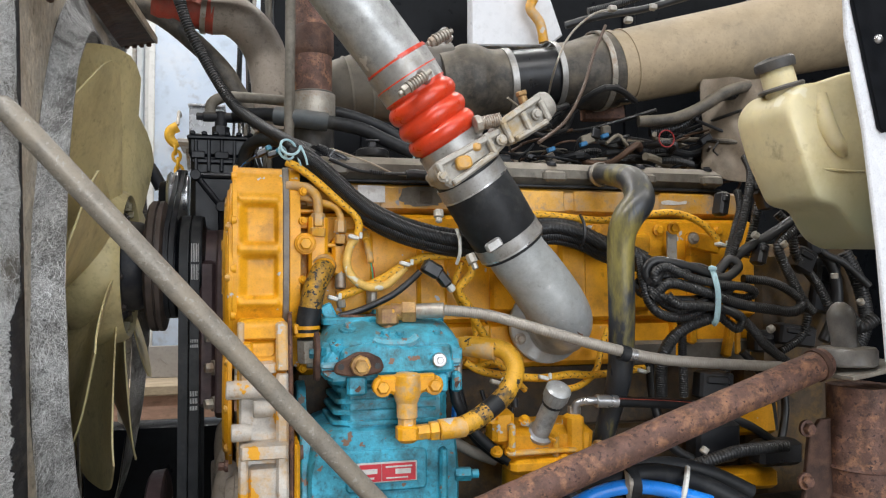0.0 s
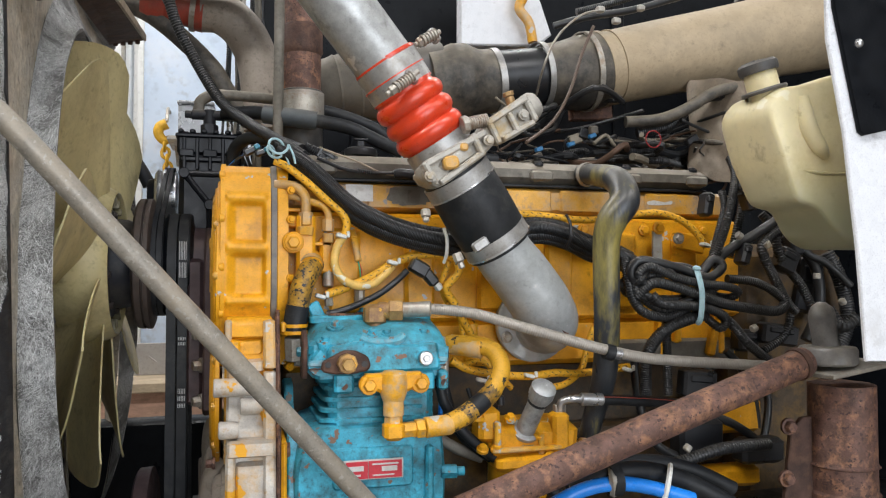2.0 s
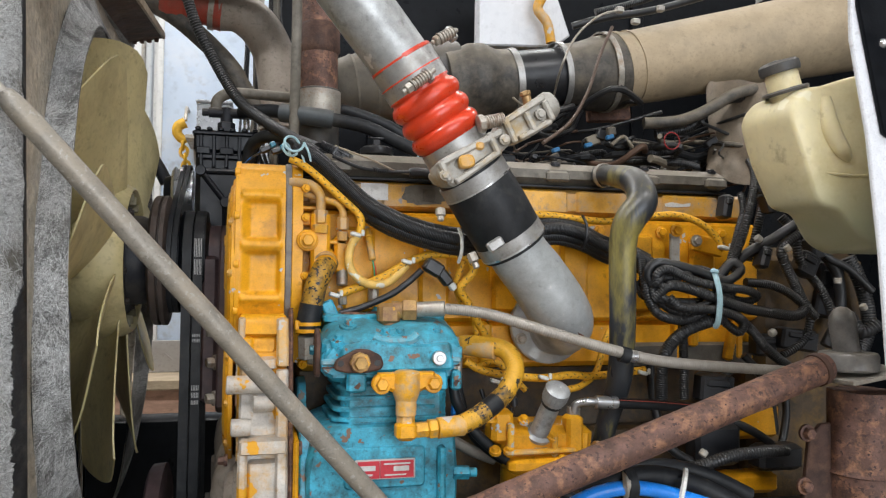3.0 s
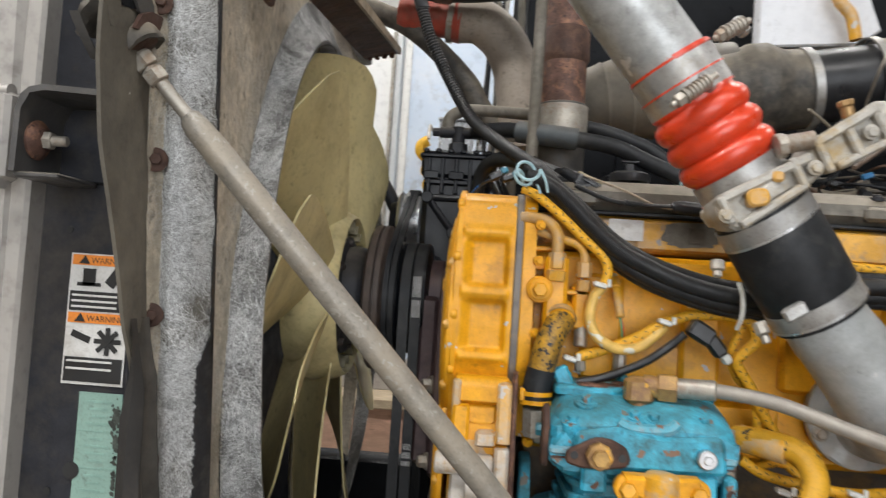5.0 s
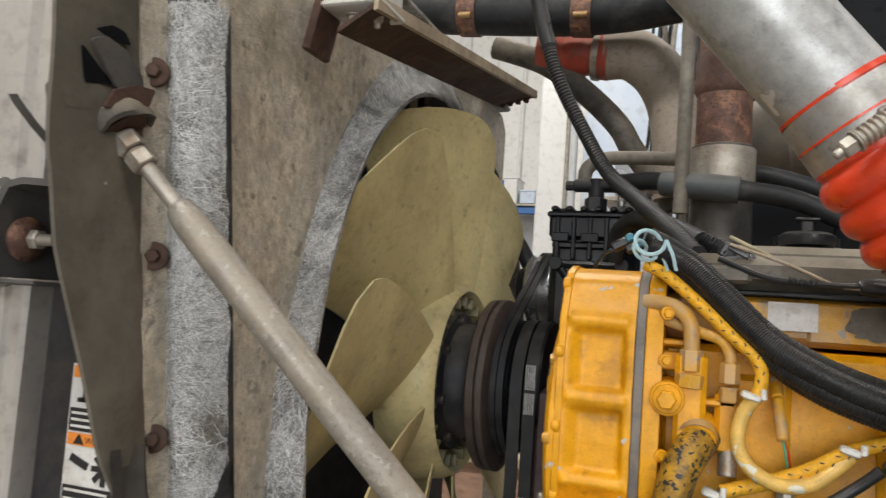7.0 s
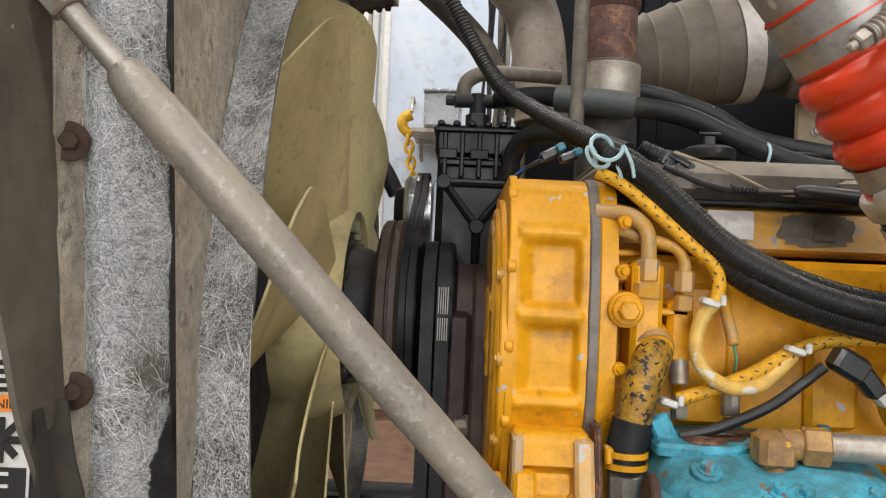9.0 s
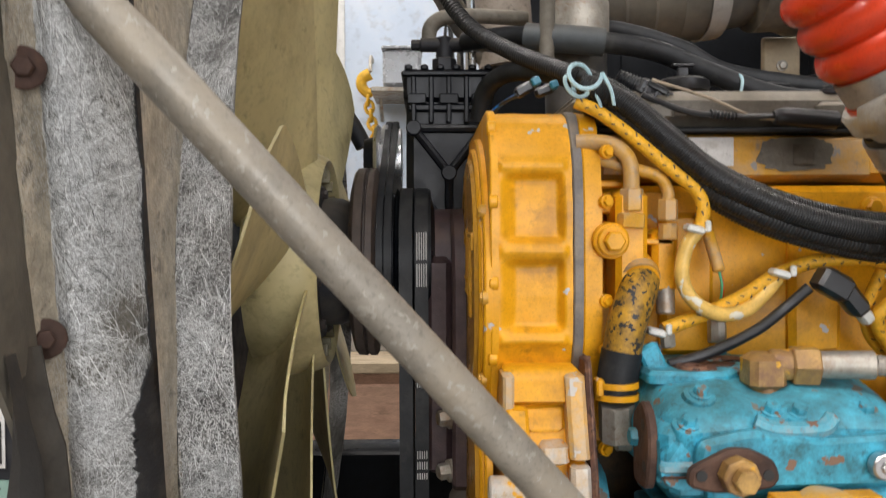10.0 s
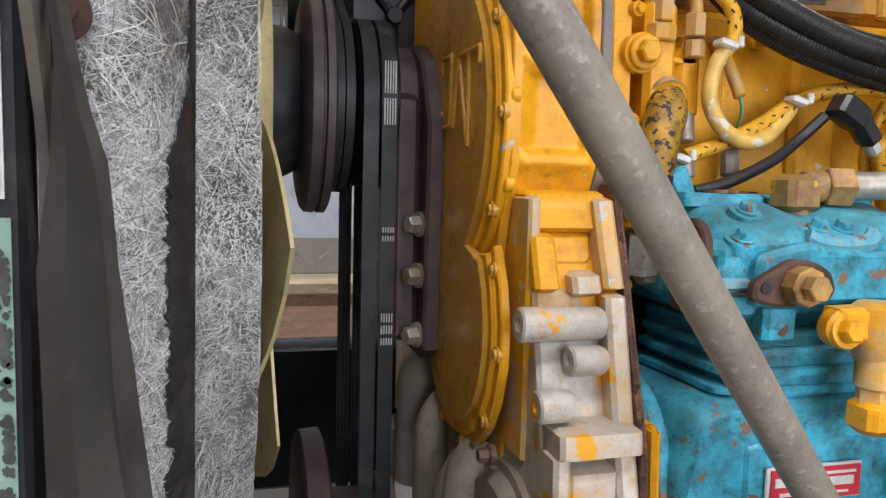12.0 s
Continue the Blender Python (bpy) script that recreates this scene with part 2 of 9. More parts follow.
M_BRAID = mat("braided_steel", (0.34, 0.31, 0.27), 0.5, 0.35, var=0.15, scale=60, dirt=(0.30, 0.27, 0.23), dirt_amt=0.35, dirt_scale=12, bump=0.15, bump_scale=300, speck=0.1)
M_STEEL = mat("bright_steel", (0.55, 0.55, 0.56), 0.3, 0.9, var=0.15, bump=0.05)
M_BAND = mat("clamp_steel", (0.40, 0.395, 0.385), 0.42, 0.65, var=0.2, scale=30, dirt=(0.24, 0.22, 0.19), dirt_amt=0.35, dirt_scale=20, bump=0.08)
M_ZINC = mat("dull_steel", (0.42, 0.39, 0.34), 0.5, 0.6, dirt=(0.25, 0.15, 0.08), dirt_amt=0.3, dirt_scale=30)
M_RED = mat("red_silicone", (0.62, 0.045, 0.010), 0.32, var=0.12, dirt=(0.5, 0.07, 0.03), dirt_amt=0.2, bump=0.06, coat=0.25)
M_RUBBER = mat("black_rubber", (0.014, 0.0155, 0.018), 0.5, var=0.4, dirt=(0.055, 0.055, 0.052), dirt_amt=0.25, bump=0.15, spec=0.32)
M_RUBBER_DUSTY = mat("dusty_rubber", (0.04, 0.037, 0.033), 0.6, var=0.4, dirt=(0.17, 0.145, 0.11), dirt_amt=0.6, dust=DUST, dust_amt=0.6, bump=0.2)
M_PLASTIC = mat("black_plastic", (0.014, 0.015, 0.018), 0.36, var=0.4, dust=(0.09, 0.083, 0.07), dust_amt=0.25, bump=0.08)
# The loom's dust is raised so its colour also gives the ribs' grey sheen.
M_LOOM = mat("black_loom", (0.017, 0.018, 0.020), 0.40, var=0.4, dust=(0.12, 0.11, 0.095), dust_amt=0.42, bump=0.1)
M_BLACK_PAINT = mat("black_paint", (0.005, 0.006, 0.008), 0.35, var=0.3, dust=(0.03, 0.027, 0.024), dust_amt=0.2, spec=0.11)
M_COMPRESSOR = mat("glossy_black_casting", (0.004, 0.005, 0.008), 0.38, var=0.3, dirt=(0.012, 0.012, 0.014), dirt_amt=0.3, dirt_scale=20, spec=0.28, bump=0.2, bump_scale=180)
M_COVER = mat("rubbed_yellow_cover", (0.66, 0.34, 0.03), 0.42, var=0.2, dirt=(0.25, 0.25, 0.25), dirt_amt=0.56, dirt_scale=10, chip=(0.30, 0.28, 0.26), chip_amt=0.25, chip_scale=40, bump=0.2)
M_WIRE_Y = mat("yellow_braid", (0.78, 0.40, 0.015), 0.55, var=0.25, scale=200, chip=(0.03, 0.02, 0.01), chip_amt=0.22, chip_scale=95, bump=0.4, bump_scale=500)
M_WHITE_TIE = mat("white_nylon", (0.72, 0.72, 0.68), 0.45, var=0.1, dirt=(0.4, 0.36, 0.28), dirt_amt=0.3, dirt_scale=40)
M_BLUE_TIE = mat("pale_blue_nylon", (0.42, 0.62, 0.68), 0.45, var=0.1, dirt=(0.3, 0.4, 0.42), dirt_amt=0.3, dirt_scale=40)
M_INSUL = mat("insulation_foil", (0.24, 0.195, 0.145), 0.5, 0.1, var=0.25, scale=20, dirt=(0.15, 0.12, 0.09), dirt_amt=0.4, dirt_scale=8, bump=0.4, bump_scale=60)
M_BEIGE = mat("dusty_beige_duct", (0.40, 0.315, 0.205), 0.6, var=0.15, scale=14, dirt=(0.27, 0.22, 0.15), dirt_amt=0.4, dirt_scale=5, chip=(0.16, 0.13, 0.1), chip_amt=0.02, bump=0.1, dust=(0.46, 0.385, 0.275), dust_amt=0.4)
M_TANK = mat("aged_translucent_plastic", (0.70, 0.62, 0.38), 0.42, var=0.12, scale=10, speck=0.1, dirt=(0.52, 0.43, 0.22), dirt_amt=0.42, dirt_scale=7, chip=(0.74, 0.69, 0.5), chip_amt=0.12, chip_scale=12, sub=0.35, bump=0.06, bump_scale=60)
M_WHITE = mat("white_fibreglass", (0.72, 0.74, 0.78), 0.28, var=0.05, dirt=(0.55, 0.55, 0.56), dirt_amt=0.2, bump=0.03)
M_FAN = mat("olive_nylon", (0.58, 0.50, 0.26), 0.5, var=0.15, scale=12, dirt=(0.33, 0.27, 0.14), dirt_amt=0.35, dirt_scale=7, sub=0.2, bump=0.05)
M_RUST = mat("rusted_steel", (0.125, 0.066, 0.050), 0.62, 0.15, var=0.5, scale=40, dirt=(0.36, 0.18, 0.095), dirt_amt=0.36, dirt_scale=42, chip=(0.06, 0.032, 0.027), chip_amt=0.5, chip_scale=120, bump=0.7, bump_scale=150)
M_RUST_DARK = mat("dark_rusted_steel", (0.07, 0.037, 0.027), 0.75, 0.1, var=0.5, scale=30, dirt=(0.15, 0.08, 0.05), dirt_amt=0.35, dirt_scale=16, bump=0.6, bump_scale=140)
M_PURPLE = mat("primer_brown_iron", (0.065, 0.04, 0.042), 0.55, 0.1, var=0.35, dirt=(0.11, 0.07, 0.05), dirt_amt=0.3, bump=0.25)
M_DRUM = mat("dark_iron", (0.042, 0.035, 0.032), 0.5, 0.2, var=0.35, dirt=(0.06, 0.042, 0.032), dirt_amt=0.3, bump=0.2)
M_RED_DULL = mat("faded_red_rubber", (0.40, 0.065, 0.040), 0.5, var=0.2, dirt=(0.26, 0.13, 0.09), dirt_amt=0.5)
M_FAINT = mat("faint_print", (0.20, 0.33, 0.28), 0.5, bump=0)
M_ROD = mat("grey_painted_rod", (0.30, 0.275, 0.235), 0.45, 0.25, var=0.2, scale=30, dirt=(0.36, 0.31, 0.24), dirt_amt=0.5, chip=(0.38, 0.355, 0.31), chip_amt=0.45, chip_scale=120, bump=0.3, bump_scale=120, speck=0.5)
M_DARKGREY = mat("dark_grey_steel", (0.022, 0.023, 0.028), 0.5, 0.1, var=0.3, dirt=(0.06, 0.053, 0.045), dirt_amt=0.3, dust=DUST, dust_amt=0.3, spec=0.3)
M_BRACKET = mat("dusty_grey_bracket", (0.075, 0.073, 0.072), 0.5, 0.1, var=0.25, dirt=(0.13, 0.115, 0.095), dirt_amt=0.4, dust=DUST, dust_amt=0.3)
M_BAFFLE = mat("dusty_baffle", (0.105, 0.094, 0.075), 0.75, var=0.25, scale=12, dirt=(0.18, 0.16, 0.125), dirt_amt=0.5, dirt_scale=6, chip=(0.42, 0.40, 0.36), chip_amt=0.05, chip_scale=70, bump=0.35)
M_ALU = mat("brushed_aluminium", (0.40, 0.38, 0.355), 0.5, 0.3, var=0.05, scale=8, dirt=(0.34, 0.315, 0.285), dirt_amt=0.35, dirt_scale=5, bump=0.05)
M_BRASS = mat("old_brass", (0.42, 0.27, 0.12), 0.45, 0.6, dirt=(0.25, 0.15, 0.1), dirt_amt=0.4, dirt_scale=40)
M_BLUEHOSE = mat("blue_air_hose", (0.02, 0.22, 0.75), 0.3, var=0.1)
M_TAN = mat("tan_steel_bar", (0.42, 0.345, 0.25), 0.6, var=0.2, dirt=(0.2, 0.15, 0.1), dirt_amt=0.4)
M_BLOCK_GREY = mat("grimy_grey", (0.17, 0.155, 0.13), 0.6, 0.1, var=0.3, dirt=(0.09, 0.08, 0.06), dirt_amt=0.5, dust=DUST, dust_amt=0.5, bump=0.25)
M_GASKET = mat("bare_gasket_iron", (0.17, 0.155, 0.145), 0.55, 0.2, var=0.3, dirt=(0.26, 0.22, 0.17), dirt_amt=0.4, dirt_scale=25, bump=0.2)
M_CASTDUST = mat("dusty_beige_casting", (0.36, 0.31, 0.26), 0.55, 0.1, var=0.25, scale=18, dirt=(0.17, 0.14, 0.11), dirt_amt=0.45, dirt_scale=9, bump=0.3, bump_scale=120)
M_ELBOW_RUBBER = mat("tan_dusty_rubber", (0.10, 0.088, 0.072), 0.6, var=0.35, scale=10, dirt=(0.15, 0.13, 0.10), dirt_amt=0.5, dirt_scale=7, dust=DUST, dust_amt=0.5, bump=0.2)
# Oily grime; on the lower block its darkness also paints in deep shade.
M_GRIME_SHADE = mat("oily_grime_shade", (0.07, 0.045, 0.022), 0.45, var=0.5, dirt=(0.20, 0.11, 0.02), dirt_amt=0.35, dirt_scale=14, bump=0.4, bump_scale=120)
M_CONCRETE = mat("concrete_floor", (0.27, 0.25, 0.22), 0.6, var=0.15, scale=6, dirt=(0.28, 0.25, 0.21), dirt_amt=0.4, dirt_scale=2, bump=0.1, bump_scale=60)
M_WALL = mat("white_wall_sheet", (0.76, 0.76, 0.74), 0.45, var=0.04, scale=3)
M_CEILING = mat("grey_ceiling_sheet", (0.30, 0.29, 0.27), 0.6, var=0.1, scale=3)
M_WALL_BLUE = mat("pale_blue_sheet", (0.60, 0.70, 0.84), 0.4, var=0.08, scale=2, dirt=(0.72, 0.76, 0.82), dirt_amt=0.4, dirt_scale=2)
M_WALL_TAN = mat("tan_wall", (0.42, 0.33, 0.22), 0.6, var=0.15, scale=3)
M_PAPER = mat("printed_label_white", (0.60, 0.59, 0.565), 0.5, var=0.06, dirt=(0.4, 0.37, 0.33), dirt_amt=0.3, dirt_scale=30, bump=0)
# Dark colour for the shadow painted between flap and corner band.
M_STRIP = mat("strip_shadow", (0.045, 0.041, 0.035), 0.7, var=0.4, dirt=(0.07, 0.063, 0.052), dirt_amt=0.5)
def fluid_level(m, top, fade, col):
    """Tints a translucent tank below its fluid level."""
    nt = m.node_tree
    b = nt.nodes["Principled BSDF"]
    old = b.inputs["Base Color"].links[0].from_socket
    tc, sx, r = nt.nodes.new("ShaderNodeTexCoord"), nt.nodes.new("ShaderNodeSeparateXYZ"), nt.nodes.new("ShaderNodeMapRange")
    r.inputs[1].default_value, r.inputs[2].default_value, r.inputs[3].default_value, r.inputs[4].default_value = top - fade, top, 0.85, 0.0
    mx = nt.nodes.new("ShaderNodeMix")
    mx.data_type = "RGBA"
    nt.links.new(tc.outputs["Object"], sx.inputs[0])
    nt.links.new(sx.outputs[2], r.inputs[0])
    nt.links.new(r.outputs[0], mx.inputs[0])
    nt.links.new(old, mx.inputs[6])
    mx.inputs[7].default_value = (*col, 1)
    nt.links.new(mx.outputs[2], b.inputs["Base Color"])


M_FLAP = mat("dark_flap", (0.020, 0.018, 0.016), 0.75, var=0.3, scale=14, dirt=(0.055, 0.044, 0.033), dirt_amt=0.5, dirt_scale=7, bump=0.3)
M_STRAND = strand_mat()
M_STRAND_DUSTY = strand_mat("dusty_glass_strand", (0.20, 0.17, 0.12), (0.60, 0.55, 0.45))
# The fan's olive nylon again, with the hub's shade put into its colour.
M_FAN_SHADE = mat("shaded_olive_nylon", (0.16, 0.14, 0.08), 0.55, var=0.2, scale=12, bump=0.05)
M_CLUTCH = mat("brown_black_iron", (0.072, 0.056, 0.049), 0.5, 0.25, var=0.3, dirt=(0.085, 0.06, 0.045), dirt_amt=0.35, bump=0.2)
M_FAINT_WHITE = mat("worn_white_print", (0.45, 0.45, 0.45), 0.5, bump=0)
M_SEALER = mat("black_sealer", (0.018, 0.018, 0.02), 0.55, var=0.4, dirt=(0.06, 0.056, 0.05), dirt_amt=0.4, dirt_scale=30, bump=0.5)
M_PAPER_MINT = mat("mint_label", (0.21, 0.33, 0.28), 0.5, var=0.08, dirt=(0.10, 0.11, 0.09), dirt_amt=0.25, dirt_scale=16, bump=0)
M_SMUDGE = mat("grease_smudge", (0.035, 0.04, 0.034), 0.4, var=0.4, dirt=(0.09, 0.11, 0.09), dirt_amt=0.4, dirt_scale=90, bump=0)
M_INK = mat("black_ink", (0.015, 0.015, 0.015), 0.5, var=0.2, bump=0)
M_ORANGE_INK = mat("orange_ink", (0.72, 0.23, 0.03), 0.5, var=0.1, bump=0)
M_RED_PLATE = mat("red_plate", (0.50, 0.02, 0.035), 0.35, var=0.1, bump=0)
M_GREEN_WIRE = mat("green_wire", (0.06, 0.35, 0.2), 0.5, bump=0)
M_TEAL = mat("teal_plastic", (0.03, 0.2, 0.3), 0.45, bump=0)


def fibre_mat(name, col, strands, lo, tint=0.62, soil=0.42):
    """Raw fibreglass: dusty resin with bright strands lying in all directions."""
    m = mat(name, col, 0.55, var=0.45, scale=75, dirt=tuple(c * soil for c in col), dirt_amt=0.50, dirt_scale=19, chip=tuple(c * soil * 0.72 for c in col), chip_amt=0.40, chip_scale=48, bump=0.9, bump_scale=200, speck=0.8)
    nt = m.node_tree
    b = nt.nodes["Principled BSDF"]
    old = b.inputs["Base Color"].links[0].from_socket
    tc = nt.nodes.new("ShaderNodeTexCoord")
    total = None
    for i, rot in enumerate(((15, 25, 10), (65, 50, 30), (115, -25, 60), (-35, 75, 100), (80, 10, 150), (40, -60, 20))):
        mp = nt.nodes.new("ShaderNodeMapping")
        mp.inputs["Rotation"].default_value = [radians(a) for a in rot]
        mp.inputs["Location"].default_value = (i * 3.7, i * 1.3, i * 2.1)
        mp.vector_type = "TEXTURE"
        mp.inputs["Scale"].default_value = (1 / 45, 1 / 950, 1 / 950)
        nz = nt.nodes.new("ShaderNodeTexNoise")
        nz.inputs["Scale"].default_value, nz.inputs["Detail"].default_value = 1.0, 0.0
        r = nt.nodes.new("ShaderNodeMapRange")
        r.inputs[1].default_value, r.inputs[2].default_value = lo, lo + 0.07
        nt.links.new(tc.outputs["Object"], mp.inputs[0])
        nt.links.new(mp.outputs[0], nz.inputs["Vector"])
        nt.links.new(nz.outputs[0], r.inputs[0])
        if total is None:
            total = r.outputs[0]
        else:
            mx = nt.nodes.new("ShaderNodeMath")
            mx.operation = "MAXIMUM"
            nt.links.new(total, mx.inputs[0])
            nt.links.new(r.outputs[0], mx.inputs[1])
            total = mx.outputs[0]
    patch = nt.nodes.new("ShaderNodeTexNoise")
    patch.inputs["Scale"].default_value, patch.inputs["Detail"].default_value = 14, 3
    pr = nt.nodes.new("ShaderNodeMapRange")
    pr.inputs[1].default_value, pr.inputs[2].default_value, pr.inputs[3].default_value, pr.inputs[4].default_value = 0.38, 0.60, strands * 0.08, strands
    nt.links.new(tc.outputs["Object"], patch.inputs["Vector"])
    nt.links.new(patch.outputs[0], pr.inputs[0])
    mu = nt.nodes.new("ShaderNodeMath")
    mu.operation = "MULTIPLY"
    nt.links.new(total, mu.inputs[0])
    nt.links.new(pr.outputs[0], mu.inputs[1])
    mx = nt.nodes.new("ShaderNodeMix")
    mx.data_type = "RGBA"
    nt.links.new(mu.outputs[0], mx.inputs[0])
    nt.links.new(old, mx.inputs[6])
    mx.inputs[7].default_value = (tint, tint, tint * 0.98, 1)
    nt.links.new(mx.outputs[2], b.inputs["Base Color"])
    return m


M_FIBRE = fibre_mat("bare_fibreglass", (0.155, 0.143, 0.118), 0.85, 0.64, 0.80)
M_FIBRE_LIP = fibre_mat("fuzzy_fibreglass", (0.115, 0.113, 0.107), 0.75, 0.65, 0.72)
M_FIBRE_DUSTY = fibre_mat("dusty_fibreglass", (0.50, 0.44, 0.34), 0.40, 0.67, 0.68, 0.6)

# ---- the workshop ----
g = Geo().box((0.5, 1.0, -0.05), (16, 14, 0.1), 0.0)
tagged(part("floor", g, M_CONCRETE), "grey concrete workshop floor with worn stains", "floor", kind="structure")
g = Geo().box((0.5, 1.0, 5.1), (16, 14, 0.1), 0.0)
tagged(part("ceiling", g, M_CEILING), "grey sheeted workshop ceiling", "ceiling", kind="structure")
g = Geo().box((0.5, 6.55, 2.5), (16, 0.1, 5), 0.0)
for i in range(64):
    g.box((-7.4 + i * 0.25, 6.485, 2.5), (0.03, 0.03, 5), 0.008)
tagged(part("wall_far", g, M_WALL), "white ribbed sheet metal workshop wall", "wall", kind="structure")
g = Geo().box((-7.55, 1.0, 2.5), (0.1, 14, 5), 0.0)
tagged(part("wall_front", g, M_WALL_TAN), "tan painted workshop wall", "wall", kind="structure")
g = Geo().box((8.55, 1.0, 2.5), (0.1, 14, 5), 0.0)
tagged(part("wall_rear", g, M_WALL_TAN), "tan sheeted workshop wall", "wall", kind="structure")
g = Geo().box((-4.75, -6.05, 2.5), (5.5, 0.1, 5), 0.0).box((5.75, -6.05, 2.5), (5.5, 0.1, 5), 0.0).box((0.5, -6.05, 4.8), (5.0, 0.1, 0.4), 0.0)
tagged(part("wall_near", g, M_WALL_TAN), "tan workshop wall with an open bay doorway", "wall", kind="structure")
g = Geo().box((-2.7, 3.3, 1.6), (2.6, 0.08, 3.2), 0.01)
tagged(part("partition", g, M_WALL_TAN), "tan painted plywood partition in the workshop", "partition", kind="structure")

X, Y, Z = Vector((1, 0, 0)), Vector((0, 1, 0)), Vector((0, 0, 1))
AXIS_Y, AXIS_Z = 1.655, 1.486      # the fan's axis runs along x here

# ---- fan shroud ----
def shroud():
    t = thing("fan_shroud", (-0.3, 1.6, 1.0), "raw fibreglass fan shroud with dusty bright strands", "fan shroud")
    yc, zc, r = 1.676, 1.456, 0.492
    n = 96
    angles = [2 * math.pi * i / n for i in range(n)]

    def lean(z):
        """How far the near side stands out at this height."""
        return 0.17 * (1.50 - z)

    def free_edge(a, out=0.0):
        c, q = abs(math.cos(a)), math.sin(a)
        return Vector((-0.285 + 0.035 * c - 0.008 * q, yc + (r + out) * math.cos(a), zc + (r + out) * q))

    def root_edge(a):
        """Where the lip grows out of the panel: a wider circle that sits lower."""
        c, q = -abs(math.cos(a)), math.sin(a)
        dy, dz = yc - 1.8775, zc - 1.3935
        k = dy * c + dz * q
        rr = min(-k + math.sqrt(k * k - (dy * dy + dz * dz) + 0.69 ** 2), 0.60)
        fy, fz = (yc + rr * c - 1.8775) / 0.69, (zc + rr * q - 1.3935) / 0.69
        return Vector((-0.335 - 0.039 * fy - 0.0109 * fz, yc + rr * (c if math.cos(a) < 0 else -c), zc + rr * q))

    # rear panel: a sheet with a round hole, sinking towards the hole's top
    outer, mid, inner = [], [], []
    for a in angles:
        c, q = math.cos(a), math.sin(a)
        k = 9.0
        if c > 0:
            k = min(k, 0.50 / c)
        if c < 0:
            k = min(k, (1.094 - 0.19 * (zc - 1.5) - yc) / (c - 0.0001 + 0.19 * q))
        if q > 0:
            k = min(k, 0.60 / q)
        if q < 0:
            k = min(k, -0.62 / q)
        p = Vector((0, yc + k * c, zc + k * q))
        p.x = -0.2875 - 0.045 * min(max((p.y - 1.12) / 0.5, 0), 1)
        e = root_edge(a)
        outer.append(p)
        inner.append(e)
        m = p.lerp(e, 0.5)
        mid.append(m + Vector((-0.004, 0, 0)))
    part("rear_panel", Geo().loft([outer, mid, inner], caps=False).rough(0.0035, 9), M_FIBRE_DUSTY, t)
    # lip: a cove that turns from the panel into a short rim
    rings = []
    for k, bulge in ((0.0, 0.0), (0.12, 0.006), (0.3, 0.009), (0.55, 0.008), (0.8, 0.004), (1.0, 0.0)):
        ring = []
        for a in angles:
            p = root_edge(a).lerp(free_edge(a), k)
            ring.append(p + Vector((-0.15 * bulge, -math.cos(a) * bulge * 0.6, -math.sin(a) * bulge * 0.6)))
        rings.append(ring)
    rings.append([free_edge(a, -0.005) for a in angles])
    rings.append([root_edge(a).lerp(free_edge(a, -0.006), 0.5) + Vector((-0.004, -math.cos(a) * 0.004, -math.sin(a) * 0.004)) for a in angles])
    part("lip", Geo().loft(rings, caps=False).rough(0.0022, 13), M_FIBRE_LIP, t, "fuzzy bare fibreglass lip")

    # near side: bolted flange, rounded corner band and its dark seam
    def band(pts, name, material=M_FIBRE, z0=0.85, z1=2.02):
        rows = []
        for k in range(40):
            z = z0 + (z1 - z0) * k / 39
            row = [(x + 0.018 * (z - 1.5), y + lean(z) * sl, z) for x, y, sl in pts]
            rows.append(row + [(x - 0.006, y + 0.004, q) for x, y, q in reversed(row)])
        return part(name, Geo().loft(rows).rough(0.0035, 13), material, t)
    band([(-0.3350, 1.034, 0.93), (-0.3345, 1.040, 0.93), (-0.333, 1.056, 0.95), (-0.3305, 1.065, 0.97)], "flange", M_FIBRE_DUSTY)
    BAND = [(-0.3305, 1.065, 0.97), (-0.322, 1.062, 1.0), (-0.311, 1.066, 1.02), (-0.301, 1.074, 1.06), (-0.294, 1.084, 1.1), (-0.2885, 1.093, 1.12), (-0.2865, 1.100, 1.12)]
    band(BAND, "corner_band", z1=1.853)
    # loose strands lying on the band and on the lip
    rng = random.Random(5)

    def band_at(k, z):
        i = min(int(k * 6), 5)
        f = k * 6 - i
        (xa, ya, sa), (xb, yb, sb) = BAND[i], BAND[i + 1]
        nx, ny = (yb - ya), -(xb - xa)
        d = math.hypot(nx, ny)
        return Vector((xa + (xb - xa) * f + 0.018 * (z - 1.5), ya + (yb - ya) * f + lean(z) * (sa + (sb - sa) * f), z)), Vector((nx / d, ny / d, 0))

    def lip_at(k, a):
        p, q = root_edge(a), free_edge(a)
        bulge = 0.009 * math.sin(math.pi * min(k, 1)) ** 0.7
        return p.lerp(q, k) + Vector((-0.15 * bulge, -math.cos(a) * bulge * 0.6, -math.sin(a) * bulge * 0.6)), Vector((0.35, math.cos(a), math.sin(a))).normalized()

    def panel_at(k, z):
        y = 1.100 + lean(z) * 1.12
        a = math.pi - math.asin(max(min((z - zc) / 0.53, 1), -1))
        p, e = Vector((-0.2885, y, z)), root_edge(a)
        q = p.lerp(Vector((e.x, e.y, z)), k)
        return q + Vector((-0.008 * math.sin(math.pi * k), 0, 0)), Vector((0.98, -0.2, 0))

